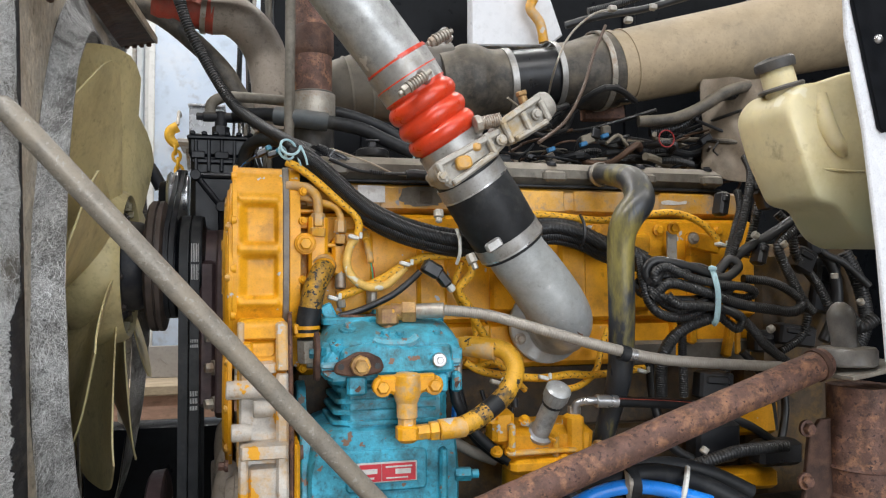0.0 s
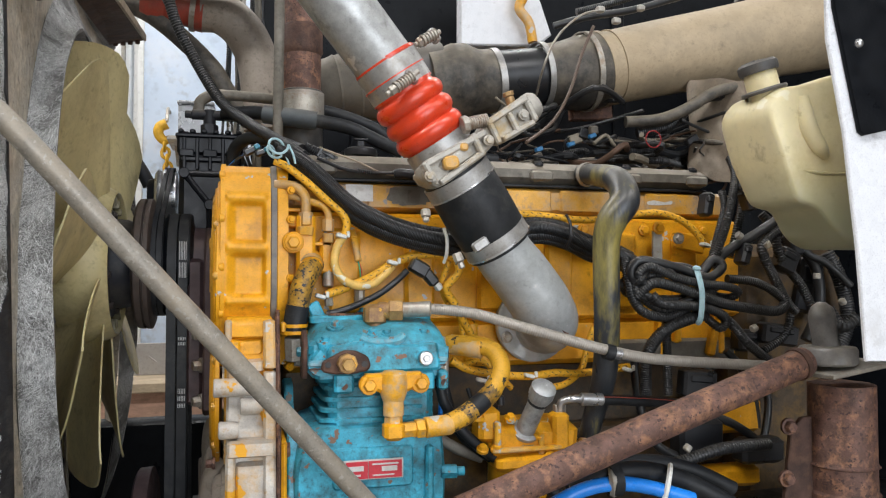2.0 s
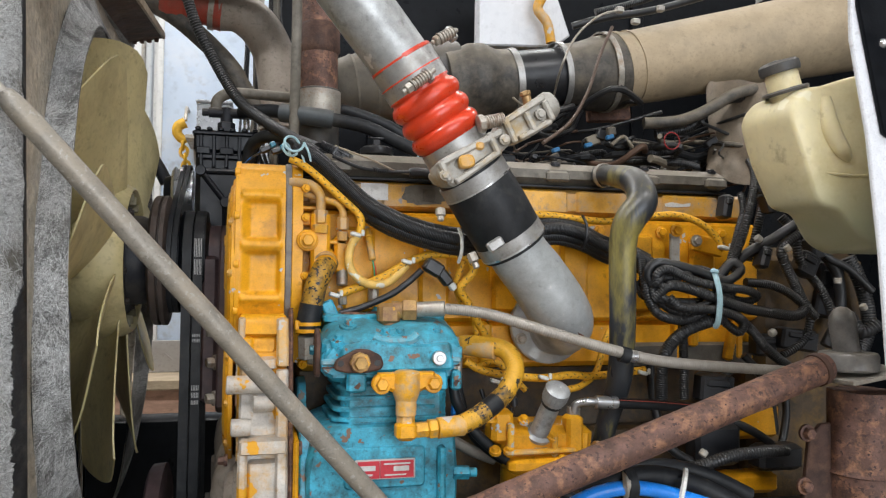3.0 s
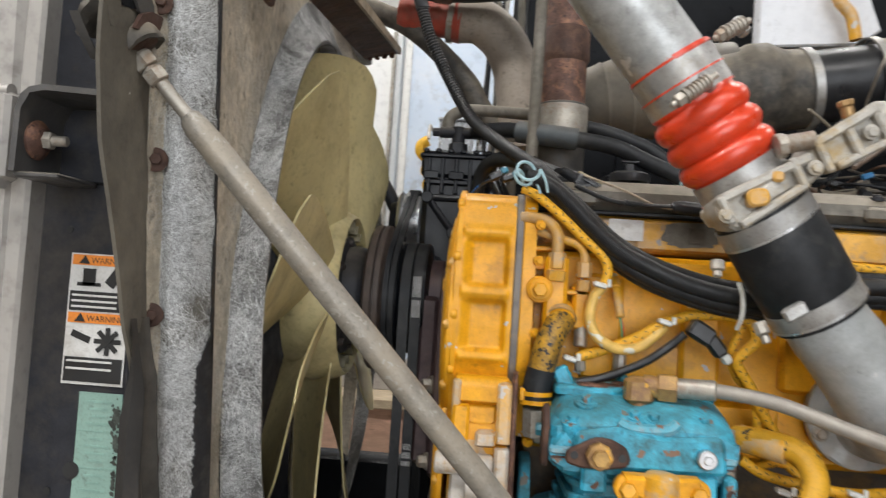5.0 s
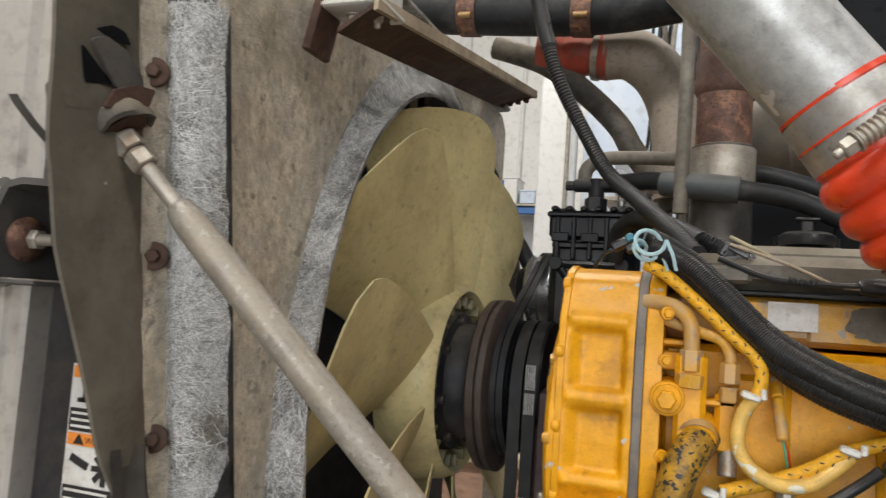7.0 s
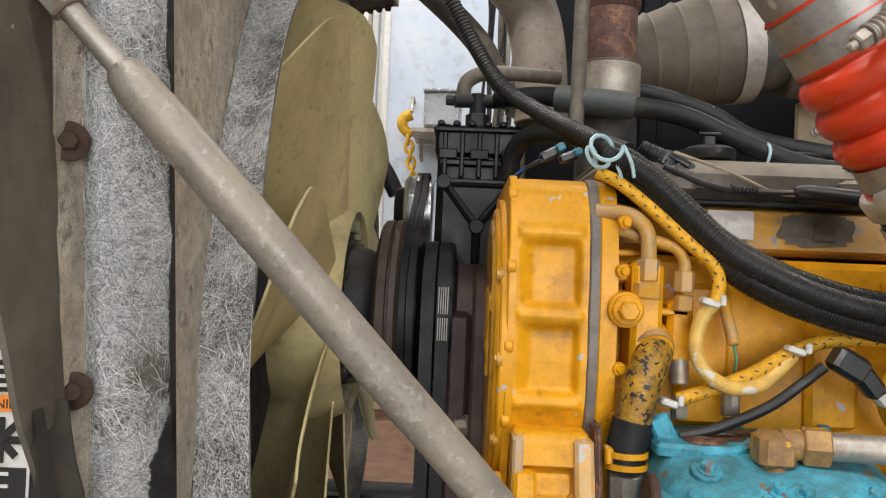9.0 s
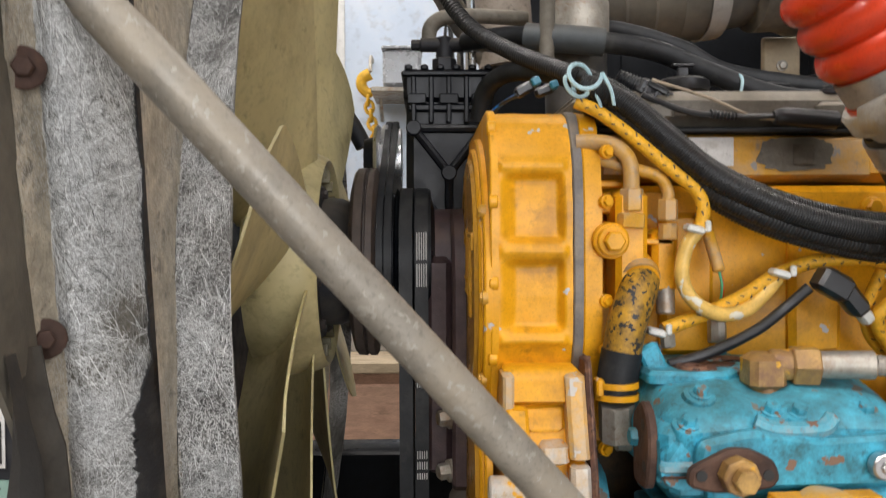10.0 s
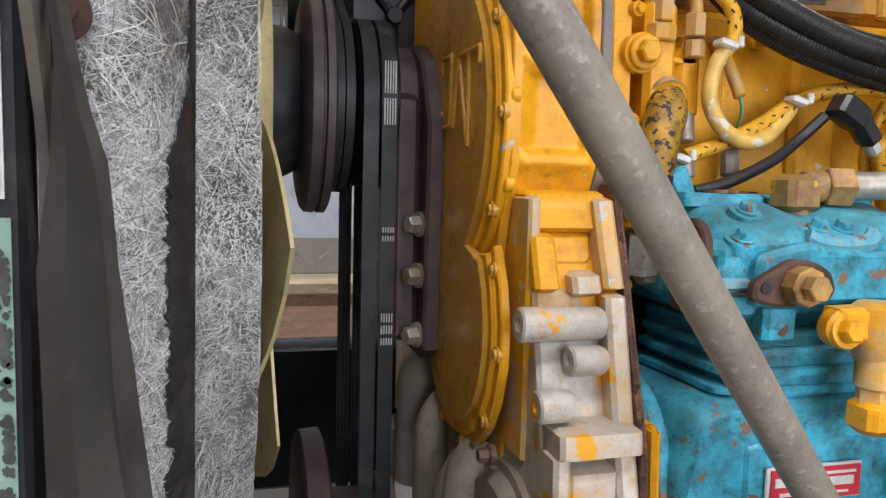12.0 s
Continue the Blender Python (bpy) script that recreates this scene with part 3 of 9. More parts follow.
    def strands(name, count, at, ku, kv, v0, v1, size, thick=1.0, material=M_STRAND):
        vs, fs = [], []
        for _ in range(count // 7):
            # a clump of nearly parallel strands
            kc, vc, lie, long = rng.random(), rng.uniform(v0, v1), rng.uniform(0, math.pi), rng.uniform(0.5, 1.0)
            spot, _n = at(kc, vc)
            if noise.noise(spot * 24) + 0.5 * noise.noise(spot * 70) < rng.uniform(-0.42, 0.26):
                continue
            for _s in range(rng.randint(4, 11)):
                k, v = kc + rng.gauss(0, 0.006) * ku, vc + rng.gauss(0, 0.006) * kv
                an, half = lie + rng.gauss(0, 0.40), rng.uniform(0.5, 1.0) * long * size / 2
                bend, lift, w = rng.uniform(-0.12, 0.12), rng.uniform(0.0010, 0.0038), rng.uniform(0.00008, 0.00024) * thick
                mids = []
                for q in (-1, -0.33, 0.33, 1):
                    du = math.cos(an + bend * q) * half * q
                    dv = math.sin(an + bend * q) * half * q
                    p, nn = at(min(max(k + du * ku, 0), 0.999), v + dv * kv)
                    mids.append((p + nn * (lift * (1.2 - abs(q))), nn))
                n0 = len(vs)
                for i, (p, nn) in enumerate(mids):
                    t_ = (mids[min(i + 1, 3)][0] - mids[max(i - 1, 0)][0])
                    t_ = t_.normalized() if t_.length > 1e-6 else Vector((0, 0, 1))
                    side = t_.cross(nn)
                    side = side.normalized() * w if side.length > 1e-6 else Vector((0, 0, w))
                    vs += [p + side, p - side]
                fs += [(n0 + 2 * i, n0 + 2 * i + 1, n0 + 2 * i + 3, n0 + 2 * i + 2) for i in range(3)]
        return tagged(part(name, Geo().add(vs, fs), material, t, "loose bright glass strands"), kind="stuff")
    strands("band_strand_mat", 25000, band_at, 1 / 0.066, 1.0, 1.06, 1.848, 0.046, 0.90)
    strands("lip_strand_mat", 25000, lip_at, 1 / 0.048, 1 / r, radians(105), radians(240), 0.026, 0.72)
    strands("panel_strand_mat", 12000, panel_at, 1 / 0.09, 1.0, 1.15, 1.90, 0.012, 0.9, M_STRAND_DUSTY)

    def smear(name, za, zb, k0, k1, n=260, top=0.05):
        """A ragged smear lying on the corner band between two shares of its width."""
        rows = []
        for k in range(n):
            z = za + (zb - za) * k / (n - 1)
            fade = max(min(1.0, ((zb - z) / top) ** 0.6 if z < zb else 0, (z - za + 0.004) / 0.018), 0.05)
            rag = 0.10 * noise.noise((0, 0, z * 60)) + 0.06 * noise.noise((5, 0, z * 230)) + 0.035 * noise.noise((9, 0, z * 600))
            lo = k1 - (k1 - k0 + rag * (k1 - k0) * 2.2) * fade
            row = []
            for j in range(5):
                p, nn = band_at(min(max(lo + (k1 - lo) * j / 4, 0), 0.999), z)
                row.append(p + nn * 0.0048)
            rows.append(row + [row[-1] + Vector((-0.006, 0.004, 0)), row[0] + Vector((-0.006, 0.004, 0))])
        part(name, Geo().loft(rows), M_SEALER, t, "ragged black smear of sealer")
    smear("black_smear", 0.85, 1.447, 0.60, 0.985)
    smear("black_seam", 1.40, 1.575, 0.86, 0.985, 200)
    smear("black_seam", 1.57, 1.70, 0.90, 0.985, 160)
    smear("black_seam", 1.68, 1.85, 0.87, 0.985, 200)
    for z in (1.79, 1.629, 1.463, 1.30):
        y = 1.049 + lean(z) * 0.94
        x = -0.3335 + 0.018 * (z - 1.5)
        part("bolt", Geo().lathe((x, y - 0.001, z), (0.45, -0.89, 0), [(-0.004, 0.0128), (0.0012, 0.0132), (0.0022, 0.012), (0.0026, 0.006)], 24).bolt((x + 0.001, y - 0.003, z), (0.45, -0.89, 0), 0.0066, 0.006, False).rough(0.0003, 60), M_RUST_DARK, t, "rusty bolt with a wide washer")
    # top cover sheet over the ring
    part("top_panel", Geo().box((-0.38, 1.6, 2.065), (0.14, 1.05, 0.012), 0.003), M_FIBRE, t)
    return t


shroud()


def fan():
    t = thing("cooling_fan", (-0.22, AXIS_Y, AXIS_Z - 0.41), "olive nylon radiator fan with broad dusty blades", "fan")
    count = 9
    for b in range(count):
        a0 = 2 * math.pi * b / count + 0.26
        rows = []
        for k in range(13):
            s = k / 12
            rr = 0.135 + 0.302 * s
            wide = 0.11 + 0.22 * s ** 0.9           # across the turning direction
            deep = 0.088 + 0.034 * s                # along the axis
            top, bot = [], []
            for j in range(11):
                u = j / 10 - 0.5
                bow = 0.018 * (1 - (2 * u) ** 2)
                dx = -0.285 - u * deep + bow
                tip = 1.0 - 0.055 * max(0, s - 0.8) * 5 * (max(0, abs(u) - 0.3) * 5) ** 2
                da = u * wide / rr + 0.12 * s * s
                for lst, o in ((top, 0.0015), (bot, -0.0015)):
                    lst.append((dx + o, AXIS_Y + rr * tip * math.cos(a0 + da), AXIS_Z + rr * tip * math.sin(a0 + da)))
            rows.append(top + bot[::-1])
        part("blade", Geo().loft(rows), M_FAN, t)
    g = Geo().lathe_open((-0.228, AXIS_Y, AXIS_Z), X, [(-0.10, 0.10), (-0.095, 0.150), (-0.06, 0.162), (-0.02, 0.156), (-0.003, 0.148), (0.0, 0.144), (-0.004, 0.139), (-0.03, 0.132), (-0.085, 0.115)], 48)
    part("hub_ring", g, M_FAN, t)
    # The ribs inside the hub ring are coloured as if in shade.
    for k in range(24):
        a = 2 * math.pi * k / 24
        part("hub_rib", Geo().box((-0.246, AXIS_Y + 0.128 * math.cos(a), AXIS_Z + 0.128 * math.sin(a)), (0.026, 0.018, 0.005), 0.001, (math.degrees(a), 0, 0)), M_FAN_SHADE, t)
    return t


fan()


def fan_drive():
    t = thing("fan_drive", (-0.15, AXIS_Y, 1.34), "black iron fan clutch and grooved belt pulley", "fan drive")
    c = (0, AXIS_Y, AXIS_Z)
    part("clutch_plate", Geo().lathe((-0.30, *c[1:]), X, [(0, 0.03), (0, 0.112), (0.05, 0.112), (0.062, 0.108), (0.066, 0.092), (0.090, 0.090), (0.098, 0.086), (0.108, 0.080)], 48), M_DARKGREY, t)
    for k in range(8):
        a = 2 * math.pi * (k + 0.3) / 8
        part("clutch_bolt", Geo().bolt((-0.236, AXIS_Y + 0.098 * math.cos(a), AXIS_Z + 0.098 * math.sin(a)), X, 0.007, 0.007), M_DRUM, t)
    prof = [(0, 0.06), (0, 0.112), (0.004, 0.128), (0.008, 0.133), (0.019, 0.134), (0.0205, 0.128), (0.0225, 0.128), (0.024, 0.134), (0.032, 0.134), (0.0345, 0.130), (0.036, 0.11), (0.038, 0.07)]
    part("clutch_drum", Geo().lathe((-0.1935, *c[1:]), X, prof, 56), M_CLUTCH, t, "brown-black iron clutch drum")
    prof = [(0, 0.05), (0, 0.100), (0.003, 0.106), (0.006, 0.106), (0.010, 0.096), (0.013, 0.096), (0.016, 0.104), (0.018, 0.104), (0.022, 0.096), (0.025, 0.096), (0.028, 0.104), (0.031, 0.100)]
    for i in range(8):
        a = 0.032 + i * 0.0048
        prof += [(a, 0.097), (a + 0.0016, 0.1005), (a + 0.003, 0.1005), (a + 0.0044, 0.097)]
    prof += [(0.071, 0.103), (0.075, 0.103), (0.076, 0.09), (0.082, 0.07)]
    part("pulley", Geo().lathe((-0.160, *c[1:]), X, prof, 52), M_BLACK_PAINT, t)
    part("shaft", Geo().cyl((-0.10, *c[1:]), (-0.03, *c[1:]), 0.05, seg=24), M_DRUM, t)
    return t


fan_drive()


def belt(x, w, pts, name, label):
    """A flat belt: pts are (y, z) round the loop."""
    g = Geo()
    n = len(pts)
    rows = []
    for i, (y, z) in enumerate(pts):
        ya, za = pts[i - 1]
        yb, zb = pts[(i + 1) % n]
        d = Vector((yb - ya, zb - za)).normalized()
        nx, nz = d.y * 0.004, -d.x * 0.004
        rows.append([(x - w / 2, y, z), (x + w / 2, y, z), (x + w / 2, y + nx, z + nz), (x - w / 2, y + nx, z + nz)])
    rows.append(rows[0])
    g.loft(rows, caps=False)
    ob = thing(name, (x, pts[0][0], pts[0][1]), label, "belt")
    part("band", g, M_RUBBER, ob)
    for k in range(3):
        rx = x + w * (k - 1) * 0.3
        rows = []
        for i, (y, z) in enumerate(pts):
            d = (Vector(pts[(i + 1) % n]) - Vector(pts[i - 1])).normalized()
            rows.append([(rx - w * 0.1, y, z), (rx + w * 0.1, y, z), (rx + w * 0.06, y - d.y * 0.002, z + d.x * 0.002), (rx - w * 0.06, y - d.y * 0.002, z + d.x * 0.002)])
        rows.append(rows[0])
        part("belt_rib", Geo().loft(rows, caps=False), M_RUBBER, ob)
    return ob


def loop(c0, r0, c1, r1, n=20):
    """The outline of a belt round two pulleys given in the y-z plane."""
    v = Vector(c1) - Vector(c0)
    a = math.atan2(v.y, v.x)
    off = math.acos((r0 - r1) / v.length)
    pts = [(c0[0] + r0 * math.cos(a + off + (2 * math.pi - 2 * off) * i / n), c0[1] + r0 * math.sin(a + off + (2 * math.pi - 2 * off) * i / n)) for i in range(n + 1)]
    pts += [(c1[0] + r1 * math.cos(a - off + 2 * off * i / n), c1[1] + r1 * math.sin(a - off + 2 * off * i / n)) for i in range(n + 1)]
    return pts


for bx in (-0.0975, -0.1185):
    ob = belt(bx, 0.0175, loop((AXIS_Y, AXIS_Z), 0.101, (1.66, 0.80), 0.10), "drive_belt", "black ribbed drive belt worn grey, running down to the crank pulley")
    if bx > -0.10:
        for z, h in ((1.510, 0.036), (1.472, 0.030), (1.338, 0.006), (1.328, 0.006), (1.236, 0.010), (1.222, 0.010), (1.208, 0.008)):
            for k in range(5):
                part("print_mark", Geo().box((bx - 0.006 + k * 0.003, AXIS_Y - 0.1055, z), (0.0014, 0.001, h), 0), M_FAINT_WHITE, ob)
for bx in (-0.1420, -0.1535):
    belt(bx, 0.0098, loop((AXIS_Y, AXIS_Z), 0.104, (1.875, 1.645), 0.068), "compressor_belt", "black V belt running up to the cooling compressor pulley")

# crank pulley far below
g = Geo().lathe((-0.19, 1.66, 0.885), X, [(0, 0.04), (0, 0.170), (0.005, 0.178), (0.03, 0.180), (0.034, 0.17), (0.036, 0.10), (0.10, 0.098), (0.10, 0.05)], 56)
tagged(part("crank_pulley", g, M_PURPLE), "brown iron crank pulley below the belts", "pulley")

# adapter between pulley and gear cover
def adapter():
    t = thing("fan_bracket", (-0.06, 1.6, 1.18), "brown primed iron fan bracket bolted to the gear cover", "bracket")
    o = [(1.532, 1.20), (1.56, 1.185), (1.63, 1.185), (1.72, 1.25), (1.75, 1.45), (1.72, 1.54), (1.62, 1.56), (1.57, 1.535), (1.528, 1.46)]
    part("plate", Geo().prism([(-y, z) for y, z in o], (-0.040, 0, 0), -Y, Z, 0.018, 0.004).rough(0.001), M_PURPLE, t)
    part("rib", Geo().box((-0.075, 1.575, 1.35), (0.035, 0.03, 0.29), 0.008).rough(0.001), M_PURPLE, t)
    part("hub", Geo().cyl((-0.09, AXIS_Y, AXIS_Z), (-0.04, AXIS_Y, AXIS_Z), 0.075, seg=30), M_PURPLE, t)
    for z in (1.345, 1.285, 1.215):
        part("bolt", Geo().bolt((-0.062, 1.55, z), (-1, -0.4, 0), 0.011, 0.016), M_ZINC, t)
    return t


adapter()

# ---- air conditioning compressor ----
def ac_compressor():
    t = thing("cooling_compressor", (-0.05, 1.85, 1.5), "black cooling compressor with hose fittings on top", "compressor")
    part("body", Geo().box((-0.055, 1.86, 1.63), (0.135, 0.20, 0.24), 0.012).rough(0.002), M_COMPRESSOR, t)
    part("head", Geo().box((-0.055, 1.855, 1.757), (0.142, 0.21, 0.05), 0.006), M_COMPRESSOR, t)
    for k in range(5):
        part("head_rib", Geo().box((-0.055 - 0.055 + k * 0.0275, 1.752, 1.735), (0.008, 0.01, 0.075), 0.002), M_COMPRESSOR, t)
    for k in range(6):
        part("top_rib", Geo().box((-0.118 + k * 0.025, 1.80, 1.785), (0.012, 0.10, 0.010), 0.003), M_COMPRESSOR, t)
    part("head_plate", Geo().box((-0.055, 1.852, 1.722), (0.128, 0.206, 0.012), 0.003), M_COMPRESSOR, t)
    part("head_lip", Geo().box((-0.055, 1.851, 1.774), (0.148, 0.214, 0.010), 0.003).rough(0.001, 60), M_COMPRESSOR, t)
    for x, z in ((-0.105, 1.735), (-0.005, 1.735), (-0.055, 1.735)):
        part("head_pocket", Geo().box((x, 1.7475, z), (0.030, 0.006, 0.016), 0.002), M_COMPRESSOR, t)
    for k in range(3):
        part("bolt", Geo().bolt((-0.11 + k * 0.055, 1.80, 1.783), (0, 0, 1), 0.008, 0.008), M_COMPRESSOR, t)
    # web cast on the near side
    for a, b in (((-0.11, 1.69), (-0.055, 1.62)), ((0.0, 1.69), (-0.055, 1.62)), ((-0.11, 1.69), (0.0, 1.69)), ((-0.055, 1.62), (-0.055, 1.54))):
        part("web", Geo().cyl((a[0], 1.756, a[1]), (b[0], 1.756, b[1]), 0.007, seg=8), M_COMPRESSOR, t)
    for p in ((-0.11, 1.69), (0.0, 1.69), (-0.055, 1.62), (-0.085, 1.56), (-0.025, 1.56)):
        part("boss", Geo().cyl((p[0], 1.742, p[1]), (p[0], 1.77, p[1]), 0.012, seg=12), M_COMPRESSOR, t)
    g = Geo().lathe((-0.178, 1.86, 1.645), X, [(0, 0.02), (0, 0.058), (0.006, 0.066), (0.012, 0.060), (0.018, 0.066), (0.024, 0.066), (0.026, 0.058), (0.046, 0.058), (0.046, 0.03)], 36)
    part("pulley", g, M_STEEL, t, "bare steel belt pulley")
    part("clutch", Geo().lathe((-0.195, 1.86, 1.645), X, [(0, 0.02), (0, 0.04), (0.02, 0.046)], 30), M_COMPRESSOR, t)
    # fittings
    part("fitting", Geo().cyl((-0.06, 1.83, 1.78), (-0.06, 1.83, 1.815), 0.02, seg=6).cyl((-0.06, 1.83, 1.81), (-0.06, 1.83, 1.85), 0.014), M_DARKGREY, t)
    part("fitting", Geo().cyl((-0.10, 1.83, 1.838), (0.0, 1.83, 1.838), 0.012, seg=12).cyl((-0.115, 1.83, 1.838), (-0.1, 1.83, 1.838), 0.009, seg=8), M_DARKGREY, t)
    part("fitting", Geo().cyl((0.02, 1.83, 1.838), (0.06, 1.84, 1.838), 0.013, seg=6), M_ZINC, t)
    return t


ac_compressor()

# ---- gear housing at the engine's front ----
def gear_housing():
    t = thing("gear_housing", (0.02, 1.6, 1.0), "yellow painted iron gear housing with chipped edges and ribbed pockets", "gear housing")
    # upper part: the side turns back at the top and carries two sunk pockets between ribs
    turn = [(1.662, 1.425), (1.655, 1.400), (1.645, 1.386), (1.605, 1.364), (1.560, 1.357), (1.460, 1.354), (1.412, 1.356), (1.390, 1.366), (1.362, 1.377)]

    def side_y(z):
        for (za, ya), (zb, yb) in zip(turn, turn[1:]):
            if za >= z >= zb:
                return ya + (yb - ya) * (za - z) / (za - zb)
        return turn[0][1] if z > turn[0][0] else turn[-1][1]

    def ease(v, a_, b_):
        k = min(max((v - a_) / (b_ - a_), 0), 1)
        return k * k * (3 - 2 * k)

    def face_y(x, z):
        y = side_y(z)
        for z0 in (1.5985, 1.5085, 1.4150):
            y -= 0.0042 * math.exp(-((z - z0) / 0.0058) ** 2) * ease(x, -0.018, -0.010) * (1 - ease(x, 0.052, 0.060))
        for x0, z0, x1, z1 in ((-0.004, 1.5170, 0.0525, 1.5910), (-0.004, 1.4225, 0.0525, 1.5005)):
            inside = ease(x, x0 - 0.012, x0 + 0.010) * (1 - ease(x, x1 - 0.005, x1 + 0.003)) * ease(z, z0 - 0.001, z0 + 0.008) * (1 - ease(z, z1 - 0.008, z1 + 0.001))
            y += 0.0105 * inside
        return y
    rows = []
    for k in range(111):
        z = 1.362 + 0.300 * k / 110
        row = [(-0.0215 + 0.0840 * j / 42, face_y(-0.0215 + 0.0840 * j / 42, z), z) for j in range(43)]
        rows.append([(-0.0215, 1.60, z)] + row + [(0.0625, 1.60, z)])
    part("side_casting", Geo().loft(rows).rough(0.0007, 40), M_YELLOW, t, smooth=60)
    part("body", Geo().box((0.020, 1.72, 1.511), (0.080, 0.50, 0.298), 0.012).rough(0.001, 14), M_YELLOW, t)

    def rim_plate(name, x0, x1, proud, material, label=""):
        """A plate whose near edge follows the casting's side."""
        ol = [(y - proud, z + (proud if z > 1.65 else 0)) for z, y in turn] + [(1.392 - proud, 1.300), (1.95, 1.300), (1.95, turn[0][0] + proud)]
        return part(name, Geo().prism([(-y, z) for y, z in ol], (x1, 0, 0), -Y, Z, x1 - x0, 0.0015).rough(0.0006, 40), material, t, label)
    rim_plate("front_rim", -0.0240, -0.0155, 0.0030, M_YELLOW)
    rim_plate("gasket_edge", 0.0630, 0.0735, 0.0020, M_GASKET, "bare grey gasket edge")
    rim_plate("rear_flange", 0.0740, 0.0930, 0.0015, M_YELLOW)
    for z, x in ((1.640, -0.021), (1.560, -0.021), (1.475, -0.021), (1.395, -0.021)):
        part("rim_lug", Geo().cyl((x - 0.005, side_y(z) + 0.002, z), (x + 0.005, side_y(z) + 0.002, z), 0.0085, seg=14), M_YELLOW, t)
    part("front_web", Geo().box((-0.0082, 1.477, 1.262), (0.0115, 0.300, 0.245), 0.003).rough(0.0008, 30), M_YELLOW_WORN, t)
    # lower part: a casting that leans out towards its foot, with pockets, bosses and a rim
    part("lower_body", Geo().box((0.026, 1.65, 1.20), (0.076, 0.52, 0.38), 0.008), M_CHIPPED, t)

    def lean_y(z):
        return 1.352 - 0.36 * min(max(1.385 - z, 0), 0.20) - 0.05 * max(1.185 - z, 0)

    def slab(name, x0, x1, z0, z1, proud, material=M_CHIPPED, rnd=0.004):
        """A block standing proud of the leaning side."""
        rows = []
        for z, k in ((z0, 0), (z0 + rnd, 1), ((z0 + z1) / 2, 1), (z1 - rnd, 1), (z1, 0)):
            y = lean_y(z) - proud * (1 if k else 0.5)
            i = 0 if k else rnd
            rows.append([(x0 + i, 1.42, z), (x0 + i, y + rnd, z), (x0 + i + rnd, y, z), (x1 - i - rnd, y, z), (x1 - i, y + rnd, z), (x1 - i, 1.42, z)])
        return part(name, Geo().loft(rows).rough(0.0014, 26), material, t)
    slab("side_wall", -0.010, 0.066, 0.93, 1.303, 0.0)
    slab("side_wall", -0.010, 0.066, 1.303, 1.388, 0.0, M_YELLOW)
    slab("side_rim", 0.050, 0.070, 0.93, 1.300, 0.022)
    slab("side_rim", 0.050, 0.070, 1.300, 1.385, 0.022, M_YELLOW_WORN)
    slab("gasket_strip", 0.0705, 0.0775, 0.93, 1.40, 0.020, M_RUST)
    slab("rear_plate", 0.078, 0.087, 0.93, 1.19, 0.024, M_YELLOW)
    slab("top_step", -0.012, 0.066, 1.352, 1.39, 0.012, M_YELLOW)
    slab("pocket_wall", 0.008, 0.050, 1.325, 1.352, 0.004, M_YELLOW)
    slab("pocket_wall", -0.012, 0.012, 1.30, 1.352, 0.014, M_YELLOW)
    slab("pad", 0.022, 0.050, 1.296, 1.318, 0.018)
    slab("ridge", -0.008, 0.068, 1.165, 1.192, 0.026)
    slab("low_panel", 0.006, 0.056, 0.95, 1.155, 0.012)
    slab("low_web", -0.010, 0.006, 0.95, 1.17, 0.018)
    for z, xa, xb, rr in ((1.274, -0.031, 0.048, 0.0155), (1.243, 0.012, 0.046, 0.0135), (1.208, -0.022, 0.010, 0.0145)):
        y = lean_y(z) - 0.010
        part("boss", Geo().lathe((xa, y, z), X, [(0.003, 0.004), (0.0, 0.006), (0, rr - 0.002), (0.002, rr), (xb - xa - 0.004, rr * 0.96), (xb - xa, rr * 0.8)], 18).rough(0.0006, 40), M_CHIPPED, t, "chipped round bolt boss")
    part("lower_step", Geo().box((0.025, 1.41, 1.16), (0.075, 0.06, 0.27), 0.006), M_YELLOW_WORN, t)
    for k in range(7):
        part("bolt", Geo().bolt((0.097, 1.352, 1.30 + k * 0.052), (0.3, -1, 0), 0.0055, 0.006), M_YELLOW, t)
    # front plate with its hourglass cover: two round lobes joined by a neck
    def lobes(grow):
        pts = []
        up, lo = (1.535, 1.460, 0.186 + grow), (1.482, 1.250, 0.140 + grow)
        for k in range(25):
            a = radians(-52 + 284 * k / 24)
            pts.append((up[0] + up[2] * math.cos(a), up[1] + up[2] * math.sin(a)))
        for k in range(17):
            a = radians(142 + 256 * k / 16)
            pts.append((lo[0] + lo[2] * math.cos(a), lo[1] + lo[2] * math.sin(a)))
        return [(-y, z) for y, z in pts]
    part("front_flange", Geo().prism(lobes(0.0), (-0.0225, 0, 0), -Y, Z, 0.0085, 0.002).rough(0.0006), M_YELLOW, t)
    part("cover_rim", Geo().prism(lobes(-0.012), (-0.0300, 0, 0), -Y, Z, 0.0055, 0.003), M_YELLOW, t)
    cov = part("front_cover", Geo().prism(lobes(-0.024), (-0.0335, 0, 0), -Y, Z, 0.0060, 0.005), M_YELLOW_BROWN, t, "oily brownish yellow front cover with a raised emblem")
    for q in range(16):
        a = radians(150 + 15 * q)
        if q % 2 == 0:
            part("flange_bolt", Geo().bolt((-0.031, 1.535 + 0.180 * math.cos(a), 1.460 + 0.180 * math.sin(a)), -X, 0.006, 0.005), M_YELLOW_BROWN, t)
    # grimy grey castings under the cover
    part("lower_casting", Geo().box((0.004, 1.50, 1.03), (0.05, 0.30, 0.20), 0.02).rough(0.004, 14), M_CASTDUST, t, "dusty beige casting")
